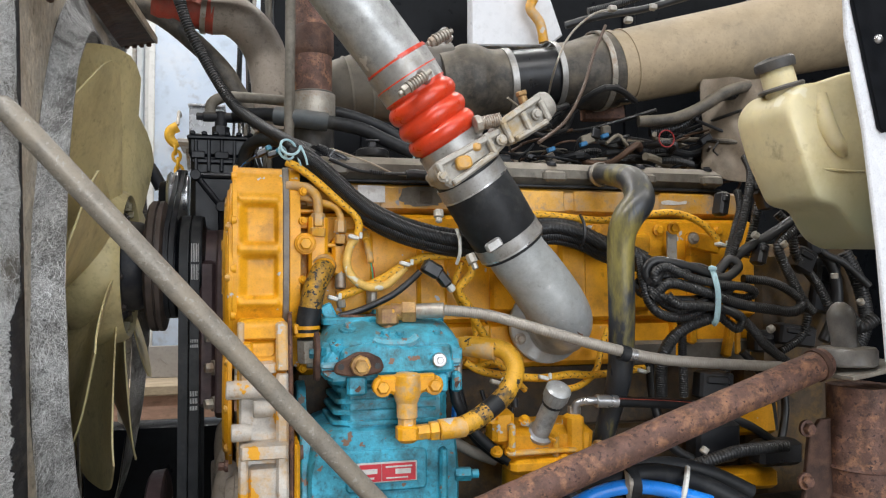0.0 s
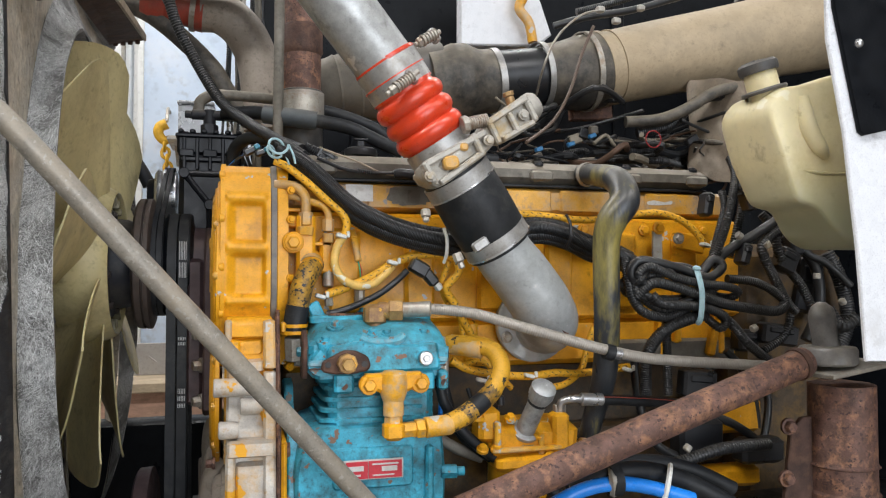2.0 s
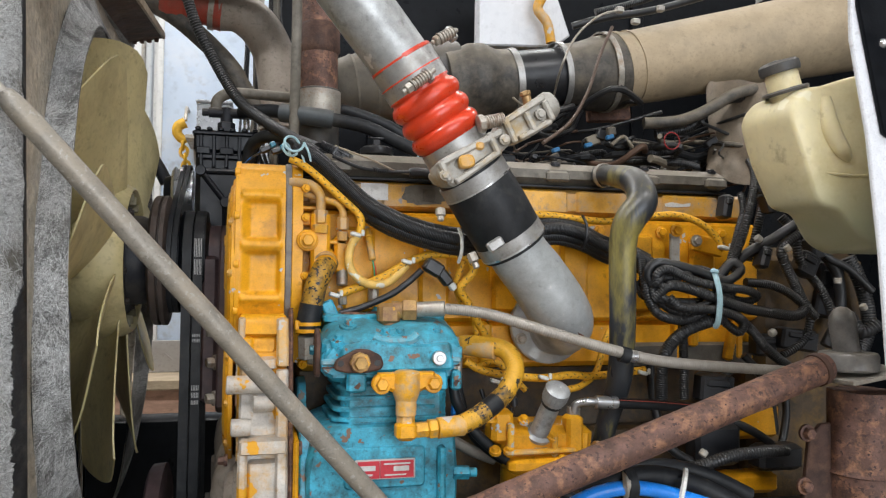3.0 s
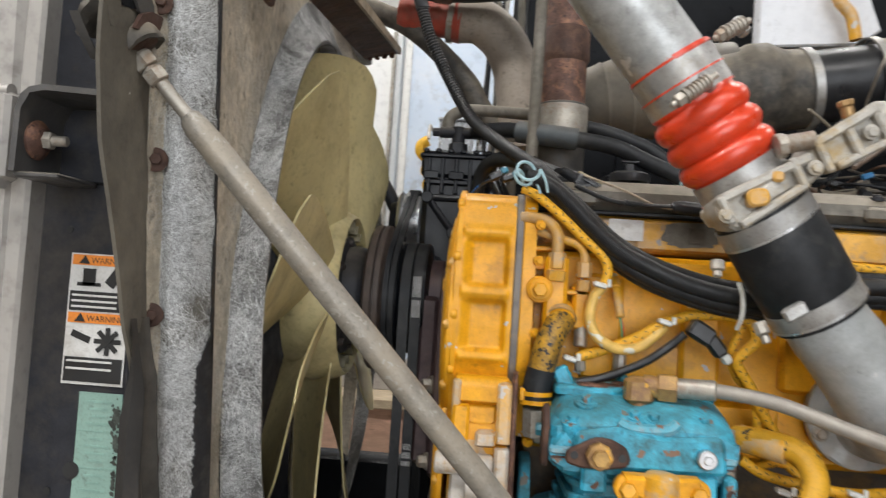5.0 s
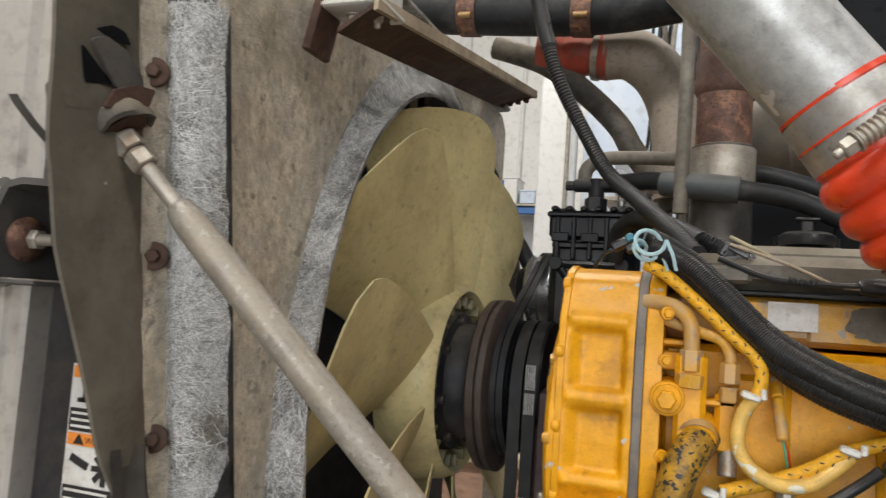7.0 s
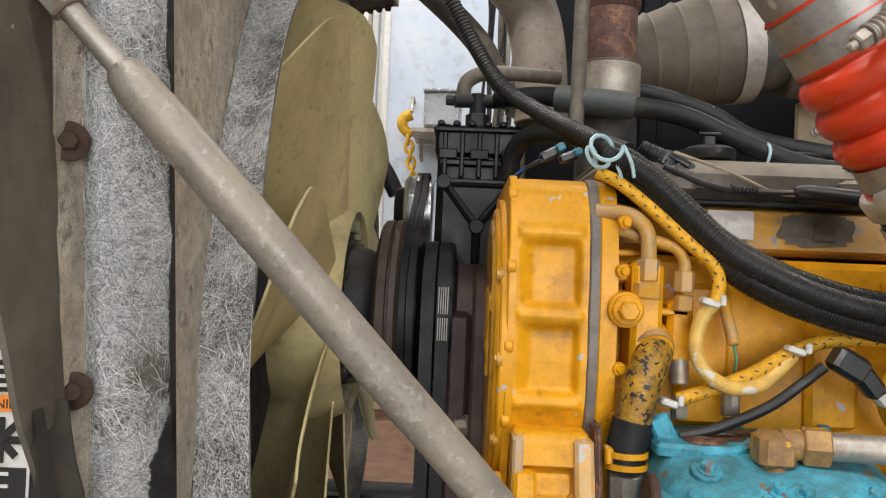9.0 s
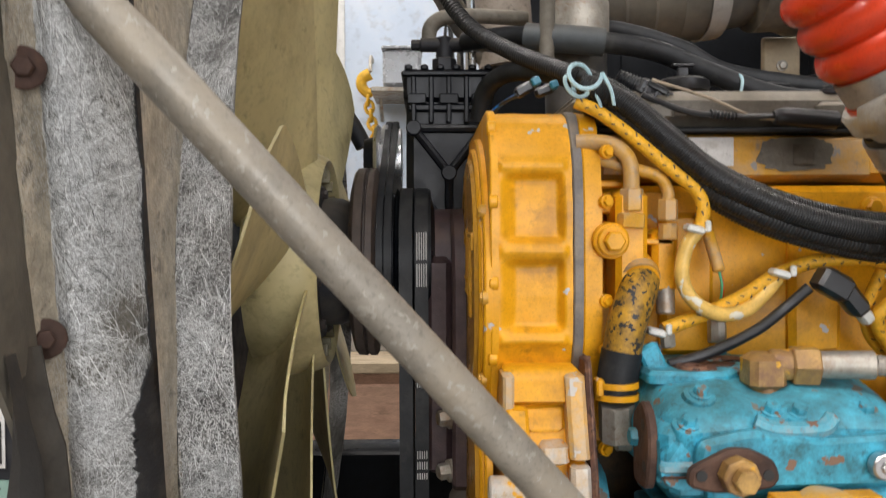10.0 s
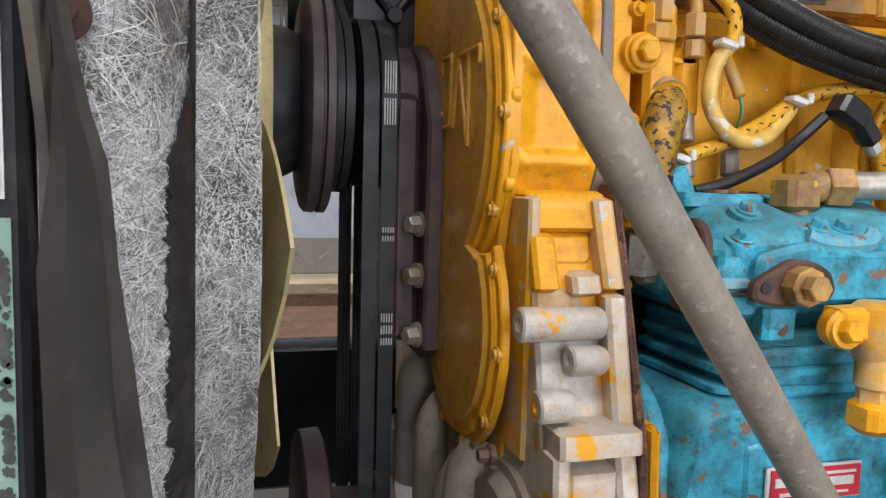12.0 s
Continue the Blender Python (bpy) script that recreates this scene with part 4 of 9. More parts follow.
    part("seal_housing", Geo().lathe((-0.032, 1.36, 1.035), X, [(0, 0.05), (0, 0.075), (0.006, 0.081), (0.014, 0.083), (0.015, 0.092), (0.024, 0.094), (0.03, 0.09)], 40).rough(0.001, 30), M_CASTDUST, t, "dusty beige round housing")
    for y, z0, z1, rr in ((1.655, 1.0, 1.175, 0.030), (1.575, 0.96, 1.135, 0.024), (1.435, 0.95, 1.125, 0.026), (1.50, 0.95, 1.09, 0.018)):
        part("cast_column", Geo().tube([(-0.012, y, z1), (-0.030, y - 0.004, z1 - 0.035), (-0.034, y - 0.006, (z0 + z1) / 2), (-0.034, y, z0)], [rr * 0.7, rr, rr * 0.95, rr], seg=18).rough(0.002, 30), M_CASTDUST, t)
    part("brace", Geo().box((-0.06, 1.70, 1.02), (0.02, 0.03, 0.12), 0.006, (24, 0, 0)).rough(0.001, 30), M_CASTDUST, t)
    part("brace_ring", Geo().lathe_open((-0.07, 1.70, 0.955), X, [(-0.012, 0.022), (-0.012, 0.036), (0.012, 0.036), (0.012, 0.022)], 24), M_CASTDUST, t)
    part("drain_bolt", Geo().bolt((-0.032, 1.362, 1.137), -X, 0.0075, 0.012), M_RUST, t, "oily rusty bolt")
    part("oil_crust", Geo().tube([(-0.026, 1.42, 1.125), (-0.028, 1.47, 1.115), (-0.027, 1.53, 1.135)], [0.006, 0.010, 0.006], seg=8).rough(0.003, 60), M_GRIME_SHADE, t, "brown oily crust")
    for a in (150, 185, 220, 255, 290):
        part("flange_bolt", Geo().bolt((-0.031, 1.482 + 0.131 * math.cos(radians(a)), 1.248 + 0.131 * math.sin(radians(a))), -X, 0.006, 0.005), M_YELLOW_BROWN, t)
    # emblem: raised plain strokes
    for y0, z0, y1, z1 in ((1.40, 1.525, 1.47, 1.525), (1.435, 1.525, 1.435, 1.43), (1.47, 1.52, 1.435, 1.43), (1.472, 1.522, 1.492, 1.452), (1.50, 1.53, 1.50, 1.455), (1.50, 1.53, 1.535, 1.53), (1.50, 1.455, 1.535, 1.455), (1.535, 1.53, 1.535, 1.512), (1.535, 1.455, 1.535, 1.473), (1.40, 1.525, 1.40, 1.508)):
        part("emblem_stroke", Geo().cyl((-0.0400, y0, z0), (-0.0400, y1, z1), 0.0030, seg=8), M_YELLOW_BROWN, cov)
    return t


gear_housing()

# ---- block, head and valve cover ----
def block():
    t = thing("diesel_engine", (0.55, 1.6, 0.75), "yellow painted inline diesel engine with a dusty grey valve cover", "engine")
    part("block", Geo().box((0.60, 1.72, 1.325), (1.02, 0.60, 0.092), 0.01).rough(0.003, 12), M_YELLOW, t)
    # Below the yellow, grime and the cavity's shade share one dark colour.
    part("lower_block", Geo().box((0.58, 1.77, 1.01), (0.98, 0.54, 0.54), 0.01).rough(0.003, 12), M_GRIME_SHADE, t, "grimy brown lower block, coloured darker for the deep shade there")
    part("lower_flank", Geo().box((0.62, 1.475, 0.97), (0.88, 0.04, 0.36), 0.008).rough(0.006, 16), M_GRIME_SHADE, t)
    for k in range(7):
        part("rib", Geo().box((0.17 + k * 0.14, 1.412, 1.33), (0.022, 0.03, 0.085), 0.007).rough(0.002, 20), M_YELLOW, t)
    return t


ENGINE = block()


def head():
    t = ENGINE
    part("cylinder_head", Geo().box((0.579, 1.66, 1.475), (0.978, 0.50, 0.21), 0.008).rough(0.002, 12), M_YELLOW, t)
    for k in range(6):
        part("port_boss", Geo().box((0.20 + k * 0.145, 1.410, 1.47), (0.06, 0.022, 0.16), 0.012).rough(0.002, 25), M_YELLOW, t)
    for k in range(7):
        part("bolt", Geo().bolt((0.13 + k * 0.14, 1.405, 1.555), (0, -1, 0), 0.009, 0.008), M_YELLOW, t)
    return t


head()


def valve_cover():
    t = ENGINE
    part("valve_cover", Geo().box((0.573, 1.62, 1.612), (0.976, 0.40, 0.055), 0.01).rough(0.0015, 10), M_COVER, t)
    for x, w in ((0.165, 0.12), (0.33, 0.17), (0.53, 0.19), (0.735, 0.18), (0.905, 0.13), (1.015, 0.07)):
        part("pad", Geo().box((x, 1.421, 1.612), (w, 0.012, 0.046), 0.005).rough(0.0015, 22), M_COVER, t)
    part("gasket", Geo().box((0.535, 1.62, 1.6425), (0.912, 0.412, 0.007), 0.002).rough(0.0015, 12), M_RUBBER, t, "black cover gasket")
    part("top_cover", Geo().box((0.535, 1.62, 1.667), (0.92, 0.42, 0.042), 0.014).rough(0.0025, 9), M_BLOCK_GREY, t, "dusty grey top cover")
    for x in (0.16, 0.37, 0.60, 0.80, 0.96):
        part("lug", Geo().box((x, 1.408, 1.662), (0.05, 0.016, 0.022), 0.006).rough(0.001, 30), M_BLOCK_GREY, t)
        part("cover_bolt", Geo().bolt((x, 1.425, 1.6885), Z, 0.008, 0.006), M_DARKGREY, t)
    part("paint_scrape", Geo().prism(round_poly([(0.842, 1.616), (0.86, 1.620), (0.885, 1.616), (0.905, 1.620), (0.903, 1.612), (0.87, 1.609), (0.845, 1.610)], 0.004), (0, 1.4148, 0), X, Z, 0.0006, 0), M_PAPER, t, "white scrape in the paint")
    part("crown", Geo().box((0.50, 1.68, 1.695), (0.80, 0.26, 0.035), 0.012), M_BLOCK_GREY, t)
    q = Vector((0.335, 1.413, 1.615))
    patch = []
    for i in range(48):
        an = 2 * math.pi * i / 48
        k = 1.0 + 0.16 * noise.noise((3 * math.cos(an), 3 * math.sin(an), 4)) + 0.07 * noise.noise((9 * math.cos(an), 9 * math.sin(an), 1))
        patch.append((0.327 + 0.042 * k * math.copysign(abs(math.cos(an)) ** 0.6, math.cos(an)), 1.6155 + 0.0185 * k * math.copysign(abs(math.sin(an)) ** 0.6, math.sin(an))))
    part("worn_patch", Geo().prism(patch, (0, 1.4155, 0), X, Z, 0.0012, 0), M_BLOCK_GREY, t, "grey patch where the paint is worn")
    part("black_sticker", Geo().box(q, (0.024, 0.0012, 0.022), 0), M_RUBBER_DUSTY, t)
    part("oil_cap", Geo().lathe((0.27, 1.70, 1.71), Z, [(0, 0.06), (0.012, 0.06), (0.016, 0.045), (0.03, 0.045), (0.034, 0.035)], 30), M_RUBBER, t, "black ribbed oil cap")
    part("vent_cap", Geo().lathe((0.42, 1.72, 1.71), Z, [(0, 0.055), (0.008, 0.055), (0.01, 0.04), (0.02, 0.04), (0.022, 0.05), (0.034, 0.05), (0.038, 0.042)], 30), M_RUBBER, t, "black round vent cap")
    part("plate", Geo().box((0.229, 1.413, 1.618), (0.052, 0.0012, 0.032), 0), M_PAPER, t, "pale printed plate")
    return t


valve_cover()

# ---- charge air pipe, red bellows, clamps and elbow ----
def along(a, b, k):
    return Vector(a).lerp(Vector(b), k)


def charge_pipe():
    a, b = Vector((0.1601, 1.215, 1.9122)), Vector((0.2444, 1.235, 1.8191))     # upper pipe's axis
    f, g1 = Vector((0.3560, 1.2465, 1.6590)), Vector((0.4600, 1.267, 1.5110))
    d, d2 = (b - a).normalized(), (f - b).normalized()
    t = thing("charge_air_pipe", tuple(b), "scuffed aluminised charge air pipe", "pipe")
    part("tube", Geo().tube([a - d * 0.45, a - d * 0.2, a, b + d2 * 0.02], 0.0525, seg=32), M_SILVER, t)
    t2 = thing("bellows_hose", tuple(f), "glossy red silicone bellows hose with steel bands", "hose")
    ln_ = (f - b).length - 0.004
    prof = [(-0.006, 0.052), (-0.006, 0.0555)]
    n = 84
    for i in range(n + 1):
        s = i / n
        k = 0.0
        if 0.32 < s < 0.80:
            k = abs(math.sin((s - 0.32) / 0.48 * 3 * math.pi)) ** 0.62
        prof.append((s * ln_, 0.0545 + 0.0095 * k))
    prof.append((ln_, 0.05))
    part("sleeve", Geo().lathe(b, d2, prof, 48), M_RED, t2)
    for k in (1, 2):
        part("ring_wire", Geo().ring(b + d2 * (0.32 + 0.16 * k) * ln_, d2, 0.0538, 0.0022, 0.0016, 40), M_ZINC, t2, "thin wire ring between two folds")
    for k in (-0.002, 0.285 * ln_):
        part("band_edge", Geo().ring(b + d2 * k, d2, 0.0548, 0.0034, 0.0022, 40), M_RED, t2)
    part("band_line", Geo().ring(b + d2 * 0.150 * ln_, d2, 0.0572, 0.0022, 0.0008, 40), M_RED, t2)
    part("lower_edge", Geo().ring(b + d2 * (ln_ - 0.0075), d2, 0.0560, 0.0065, 0.0030, 40), M_RED, t2)
    part("clamp_band", Geo().ring(b + d2 * (0.142 * ln_), d2, 0.0552, 0.27 * ln_, 0.0018, 40), M_BAND, t2, "dull steel clamp band")
    part("clamp_band", Geo().ring(b + d2 * (ln_ - 0.024), d2, 0.0556, 0.024, 0.0022, 40), M_BAND, t2, "dull steel clamp band")
    for p0, p1 in (((0.2394, 1.168, 1.7534), (0.2790, 1.171, 1.7850)), ((0.2900, 1.190, 1.8430), (0.3220, 1.190, 1.8625))):
        p0, p1 = Vector(p0), Vector(p1)
        part("spring", Geo().tube([p0.lerp(p1, 0.30), p0.lerp(p1, 0.65), p1], 0.0098, seg=14, ribs=0.0052, depth=0.0024), M_ZINC, t2, "coil spring on the clamp bolt")
        part("clamp_bolt", Geo().cyl(p0 - (p1 - p0) * 0.15, p1 + (p1 - p0) * 0.22, 0.0042, seg=10).cyl(p0, p0.lerp(p1, 0.24), 0.0088, seg=6).cyl(p0.lerp(p1, 0.24), p0.lerp(p1, 0.29), 0.0105, seg=14), M_ZINC, t2)
        part("band_lug", Geo().box(p0.lerp(p1, 0.95) + Vector((0, 0.012, 0)), (0.012, 0.022, 0.026), 0.003, (0, -40, 0)), M_BAND, t2)
    # casting between hose and coupling: a collar with a ribbed arm
    t3 = thing("pipe_bracket", tuple(f), "grey cast pipe bracket with worn yellow paint", "bracket")
    part("collar", Geo().lathe(f - d2 * 0.010, d2, [(0, 0.05), (0, 0.064), (0.004, 0.067), (0.020, 0.066), (0.024, 0.060), (0.030, 0.05)], 36).rough(0.0015, 40), M_CAST, t3)
    up = Vector((0.848, 0.0, 0.530))
    lo = Vector((0.530, 0.0, -0.848))
    o = f + Vector((0, -0.064, 0))

    def bar(name, p, q, wide, y0, y1, material=M_CAST):
        """A rounded bar in the casting's face, from p to q (along the arm, across it)."""
        p, q = Vector(p), Vector(q)
        e = (q - p).normalized()
        nrm = Vector((-e.y, e.x)) * wide / 2
        ol = round_poly([tuple(p - nrm), tuple(q - nrm), tuple(q + nrm), tuple(p + nrm)], wide * 0.45)
        return part(name, Geo().prism([(u, -v) for u, v in ol], (o.x, o.y + y1, o.z), up, -lo, y1 - y0, 0.003).rough(0.001, 40), material, t3)
    web = round_poly([(-0.068, 0.004), (-0.058, -0.018), (0.0, -0.010), (0.060, -0.012), (0.075, -0.022), (0.148, -0.027), (0.172, -0.022), (0.176, 0.004), (0.150, 0.024), (0.095, 0.024), (0.078, 0.014), (0.050, 0.022), (-0.02, 0.030), (-0.055, 0.030)], 0.009)
    part("arm", Geo().prism([(u, -v) for u, v in web], (o.x, o.y + 0.062, o.z), up, -lo, 0.055, 0.004).rough(0.0015, 35), M_CAST, t3)
    bar("arm_rail", (-0.055, -0.014), (0.065, -0.008), 0.012, -0.004, 0.02)
    bar("arm_rail", (0.072, -0.019), (0.160, -0.023), 0.012, -0.004, 0.02)
    bar("arm_rail", (-0.050, 0.025), (0.045, 0.018), 0.011, -0.004, 0.02)
    bar("arm_rail", (0.085, 0.017), (0.150, 0.019), 0.010, -0.004, 0.02)
    for u in (-0.055, 0.042, 0.078, 0.118, 0.156):
        bar("arm_rib", (u, -0.018), (u - 0.003, 0.020), 0.011, -0.005, 0.02)
    bar("yellow_tab", (-0.030, 0.000), (-0.004, 0.010), 0.022, -0.008, 0.01, M_COVER)
    bar("yellow_tab", (0.010, -0.010), (0.022, -0.002), 0.014, -0.007, 0.01, M_COVER)
    part("arm_end", Geo().lathe(o + up * 0.166 + Y * 0.022 + lo * -0.006, up, [(-0.02, 0.016), (-0.004, 0.024), (0.006, 0.024), (0.013, 0.020), (0.016, 0.010)], 22).rough(0.001, 40), M_CAST, t3)
    for u, v in ((-0.060, 0.006), (0.060, 0.006), (0.138, 0.0)):
        part("bolt", Geo().bolt(o + up * u + lo * v - Y * 0.002, -Y, 0.007, 0.006), M_CAST, t3)
    part("threaded_stub", Geo().tube([(0.3738, 1.190, 1.7126), (0.390, 1.190, 1.717), (0.4115, 1.190, 1.722)], 0.0118, seg=14, ribs=0.004, depth=0.0012).cyl((0.366, 1.190, 1.7105), (0.377, 1.190, 1.7135), 0.0155, seg=8), M_ZINC, t3, "dusty threaded stub")
    part("drain", Geo().cyl((0.473, 1.240, 1.7625), (0.4685, 1.240, 1.777), 0.0085, seg=10).cyl((0.4685, 1.240, 1.777), (0.466, 1.240, 1.785), 0.0105, seg=8), M_BRASS, t3, "small brass drain cock")
    part("stud", Geo().cyl((0.3046, 1.195, 1.5687), (0.3044, 1.192, 1.556), 0.0085, seg=8).cyl((0.3044, 1.192, 1.556), (0.3042, 1.190, 1.5479), 0.0055, seg=8), M_ZINC, t3)
    # coupling
    g0 = f + d2 * 0.018
    dd = (g1 - g0).normalized()
    L = (g1 - g0).length
    t4 = thing("rubber_coupling", tuple(g1), "black rubber pipe coupling with steel clamp bands", "coupling")
    part("sleeve", Geo().lathe(g0, dd, [(0, 0.05), (0, 0.0595), (0.025, 0.0600), (0.034, 0.0618), (L * 0.5, 0.0632), (L - 0.034, 0.0618), (L - 0.024, 0.0600), (L, 0.0595), (L, 0.05)], 44), M_RUBBER, t4)
    for k, wd in ((0.020, 0.025), (L - 0.019, 0.023)):
        part("clamp_band", Geo().ring(g0 + dd * k, dd, 0.0604, wd, 0.0022, 44), M_BAND, t4, "dull steel clamp band")
        part("band_rim", Geo().ring(g0 + dd * (k + wd / 2), dd, 0.0606, 0.003, 0.0026, 44), M_STEEL, t4)
    part("clamp_bolt", Geo().cyl((0.3596, 1.203, 1.4968), (0.3650, 1.199, 1.482), 0.0088, seg=8).cyl((0.3650, 1.199, 1.482), (0.3686, 1.197, 1.4715), 0.0055, seg=8), M_ZINC, t4)
    part("band_housing", Geo().box((0.402, 1.203, 1.512), (0.030, 0.012, 0.018), 0.003, (0, -32, 0)), M_BAND, t4)
    # elbow into the manifold
    t5 = thing("intake_elbow", (0.575, 1.340, 1.340), "silver painted intake elbow on a round flange", "pipe")
    pts = [g1 - dd * 0.03, g1 + dd * 0.02, (0.505, 1.280, 1.460), (0.545, 1.292, 1.412), (0.572, 1.316, 1.381), (0.585, 1.350, 1.366), (0.588, 1.390, 1.362)]
    part("tube", Geo().tube(pts, [0.053, 0.053, 0.055, 0.057, 0.057, 0.056, 0.055], seg=32, sub=8), M_ELBOW, t5)
    c = Vector((0.5760, 1.385, 1.367))
    part("flange", Geo().lathe(c + Y * 0.02, -Y, [(0, 0.07), (0, 0.078), (0.013, 0.078), (0.016, 0.074), (0.016, 0.02)], 44).rough(0.0008, 30), M_ELBOW, t5)
    part("bare_patch", Geo().tube([(0.556, 1.2640, 1.378), (0.570, 1.2630, 1.366), (0.592, 1.2740, 1.352)], [0.004, 0.007, 0.004], seg=8).rough(0.001, 60), M_RUST, t5, "rusty bare patch")
    for an in (205, 320, 80):
        p = c + Vector((0.066 * math.cos(radians(an)), 0.002, 0.066 * math.sin(radians(an))))
        part("bolt", Geo().bolt(p, -Y, 0.0085, 0.008), M_ZINC, t5)


charge_pipe()

# ---- support rod ----
def support_rod():
    a, b = Vector((-0.311, 0.9875, 1.6997)), Vector((0.243, 1.1819, 1.0624))
    d = (b - a).normalized()
    t = thing("support_rod", tuple(b), "dusty grey steel support rod with a threaded end", "support rod")
    part("tube", Geo().lathe(a + d * 0.038, d, [(0, 0.008), (0.004, 0.0115), (0.016, 0.0138), (0.05, 0.0152), (0.35, 0.0152), (0.86, 0.015), (0.9, 0.013)], 24).rough(0.0007, 25), M_ROD, t)
    part("thread", Geo().cyl(a - d * 0.03, a + d * 0.045, 0.0072, seg=12), M_ZINC, t, "bare threaded end")
    for k, r in ((-0.018, 0.0120), (-0.036, 0.0128)):
        part("nut", Geo().cyl(a + d * k, a + d * (k + 0.015), r, seg=6).lathe(a + d * k, d, [(-0.001, 0.006), (-0.001, r * 0.86), (0.001, r * 0.9)], 12), M_ZINC, t, "bare lock nut")
    # two crumpled cushions and what the rod is held by
    q = Geo().lathe(a - d * 0.060, d, [(0, 0.010), (-0.002, 0.020), (0.002, 0.029), (0.010, 0.033), (0.020, 0.032), (0.024, 0.029), (0.021, 0.024), (0.014, 0.014)], 40)
    part("cushion", q.rough(0.006, 36).rough(0.002, 90), M_RUBBER_DUSTY, t, "crumpled dusty rubber cushion")
    q = Geo().lathe(a - d * 0.086 + Vector((-0.006, -0.008, 0.004)), (d + Vector((0.25, -0.15, 0.1))).normalized(), [(0, 0.010), (0.001, 0.022), (0.004, 0.030), (0.009, 0.031), (0.014, 0.024), (0.016, 0.010)], 40)
    part("cushion", q.rough(0.006, 40).rough(0.002, 90), M_RUBBER_DUSTY, t, "crumpled dusty rubber cushion")
    part("washer", Geo().lathe(a - d * 0.042, d, [(0, 0.008), (0, 0.024), (0.003, 0.025), (0.004, 0.008)], 24).rough(0.001, 60), M_RUST_DARK, t, "rusty cup washer")
    def flat(name, pts, x, material, thick=0.003, amt=0.002):
        part(name, Geo().prism(round_poly([(-y, z) for y, z in pts], 0.003), (x, 0, 0), -Y, Z, thick, 0.0006).rough(amt, 30), material, t)
    flat("strap", [(0.928, 1.793), (0.942, 1.801), (0.965, 1.795), (0.987, 1.779), (0.990, 1.766), (0.959, 1.763)], -0.326, M_BRACKET, 0.004)
    # Two flat black pieces stand in for the darkness of holes behind the strap.
    flat("hole_dark", [(0.921, 1.787), (0.928, 1.758), (0.957, 1.765)], -0.3285, M_BLACK_PAINT, 0.002, 0.0005)
    flat("hole_dark", [(0.933, 1.804), (0.950, 1.813), (0.964, 1.812), (0.972, 1.803), (0.953, 1.800)], -0.3285, M_BLACK_PAINT, 0.002, 0.0005)
    flat("torn_fold", [(0.944, 1.742), (0.953, 1.759), (0.975, 1.771), (0.998, 1.772), (0.993, 1.757), (0.985, 1.750)], -0.321, M_RUST_DARK, 0.005, 0.003)
    flat("torn_fold", [(0.905, 1.752), (0.920, 1.763), (0.945, 1.760), (0.960, 1.752), (0.940, 1.740), (0.915, 1.735)], -0.330, M_BAFFLE, 0.004, 0.003)
    # thin bent strip standing out from the channel
    line = [(0.880, 1.735), (0.884, 1.731), (0.901, 1.718), (0.918, 1.707), (0.924, 1.707), (0.945, 1.719), (0.956, 1.728)]
    part("bent_strip", Geo().loft([[(-0.341, y, z), (-0.350, y, z), (-0.350, y + 0.0015, z - 0.0022), (-0.341, y + 0.0015, z - 0.0022)] for y, z in line]), M_BRACKET, t)
    return t


support_rod()

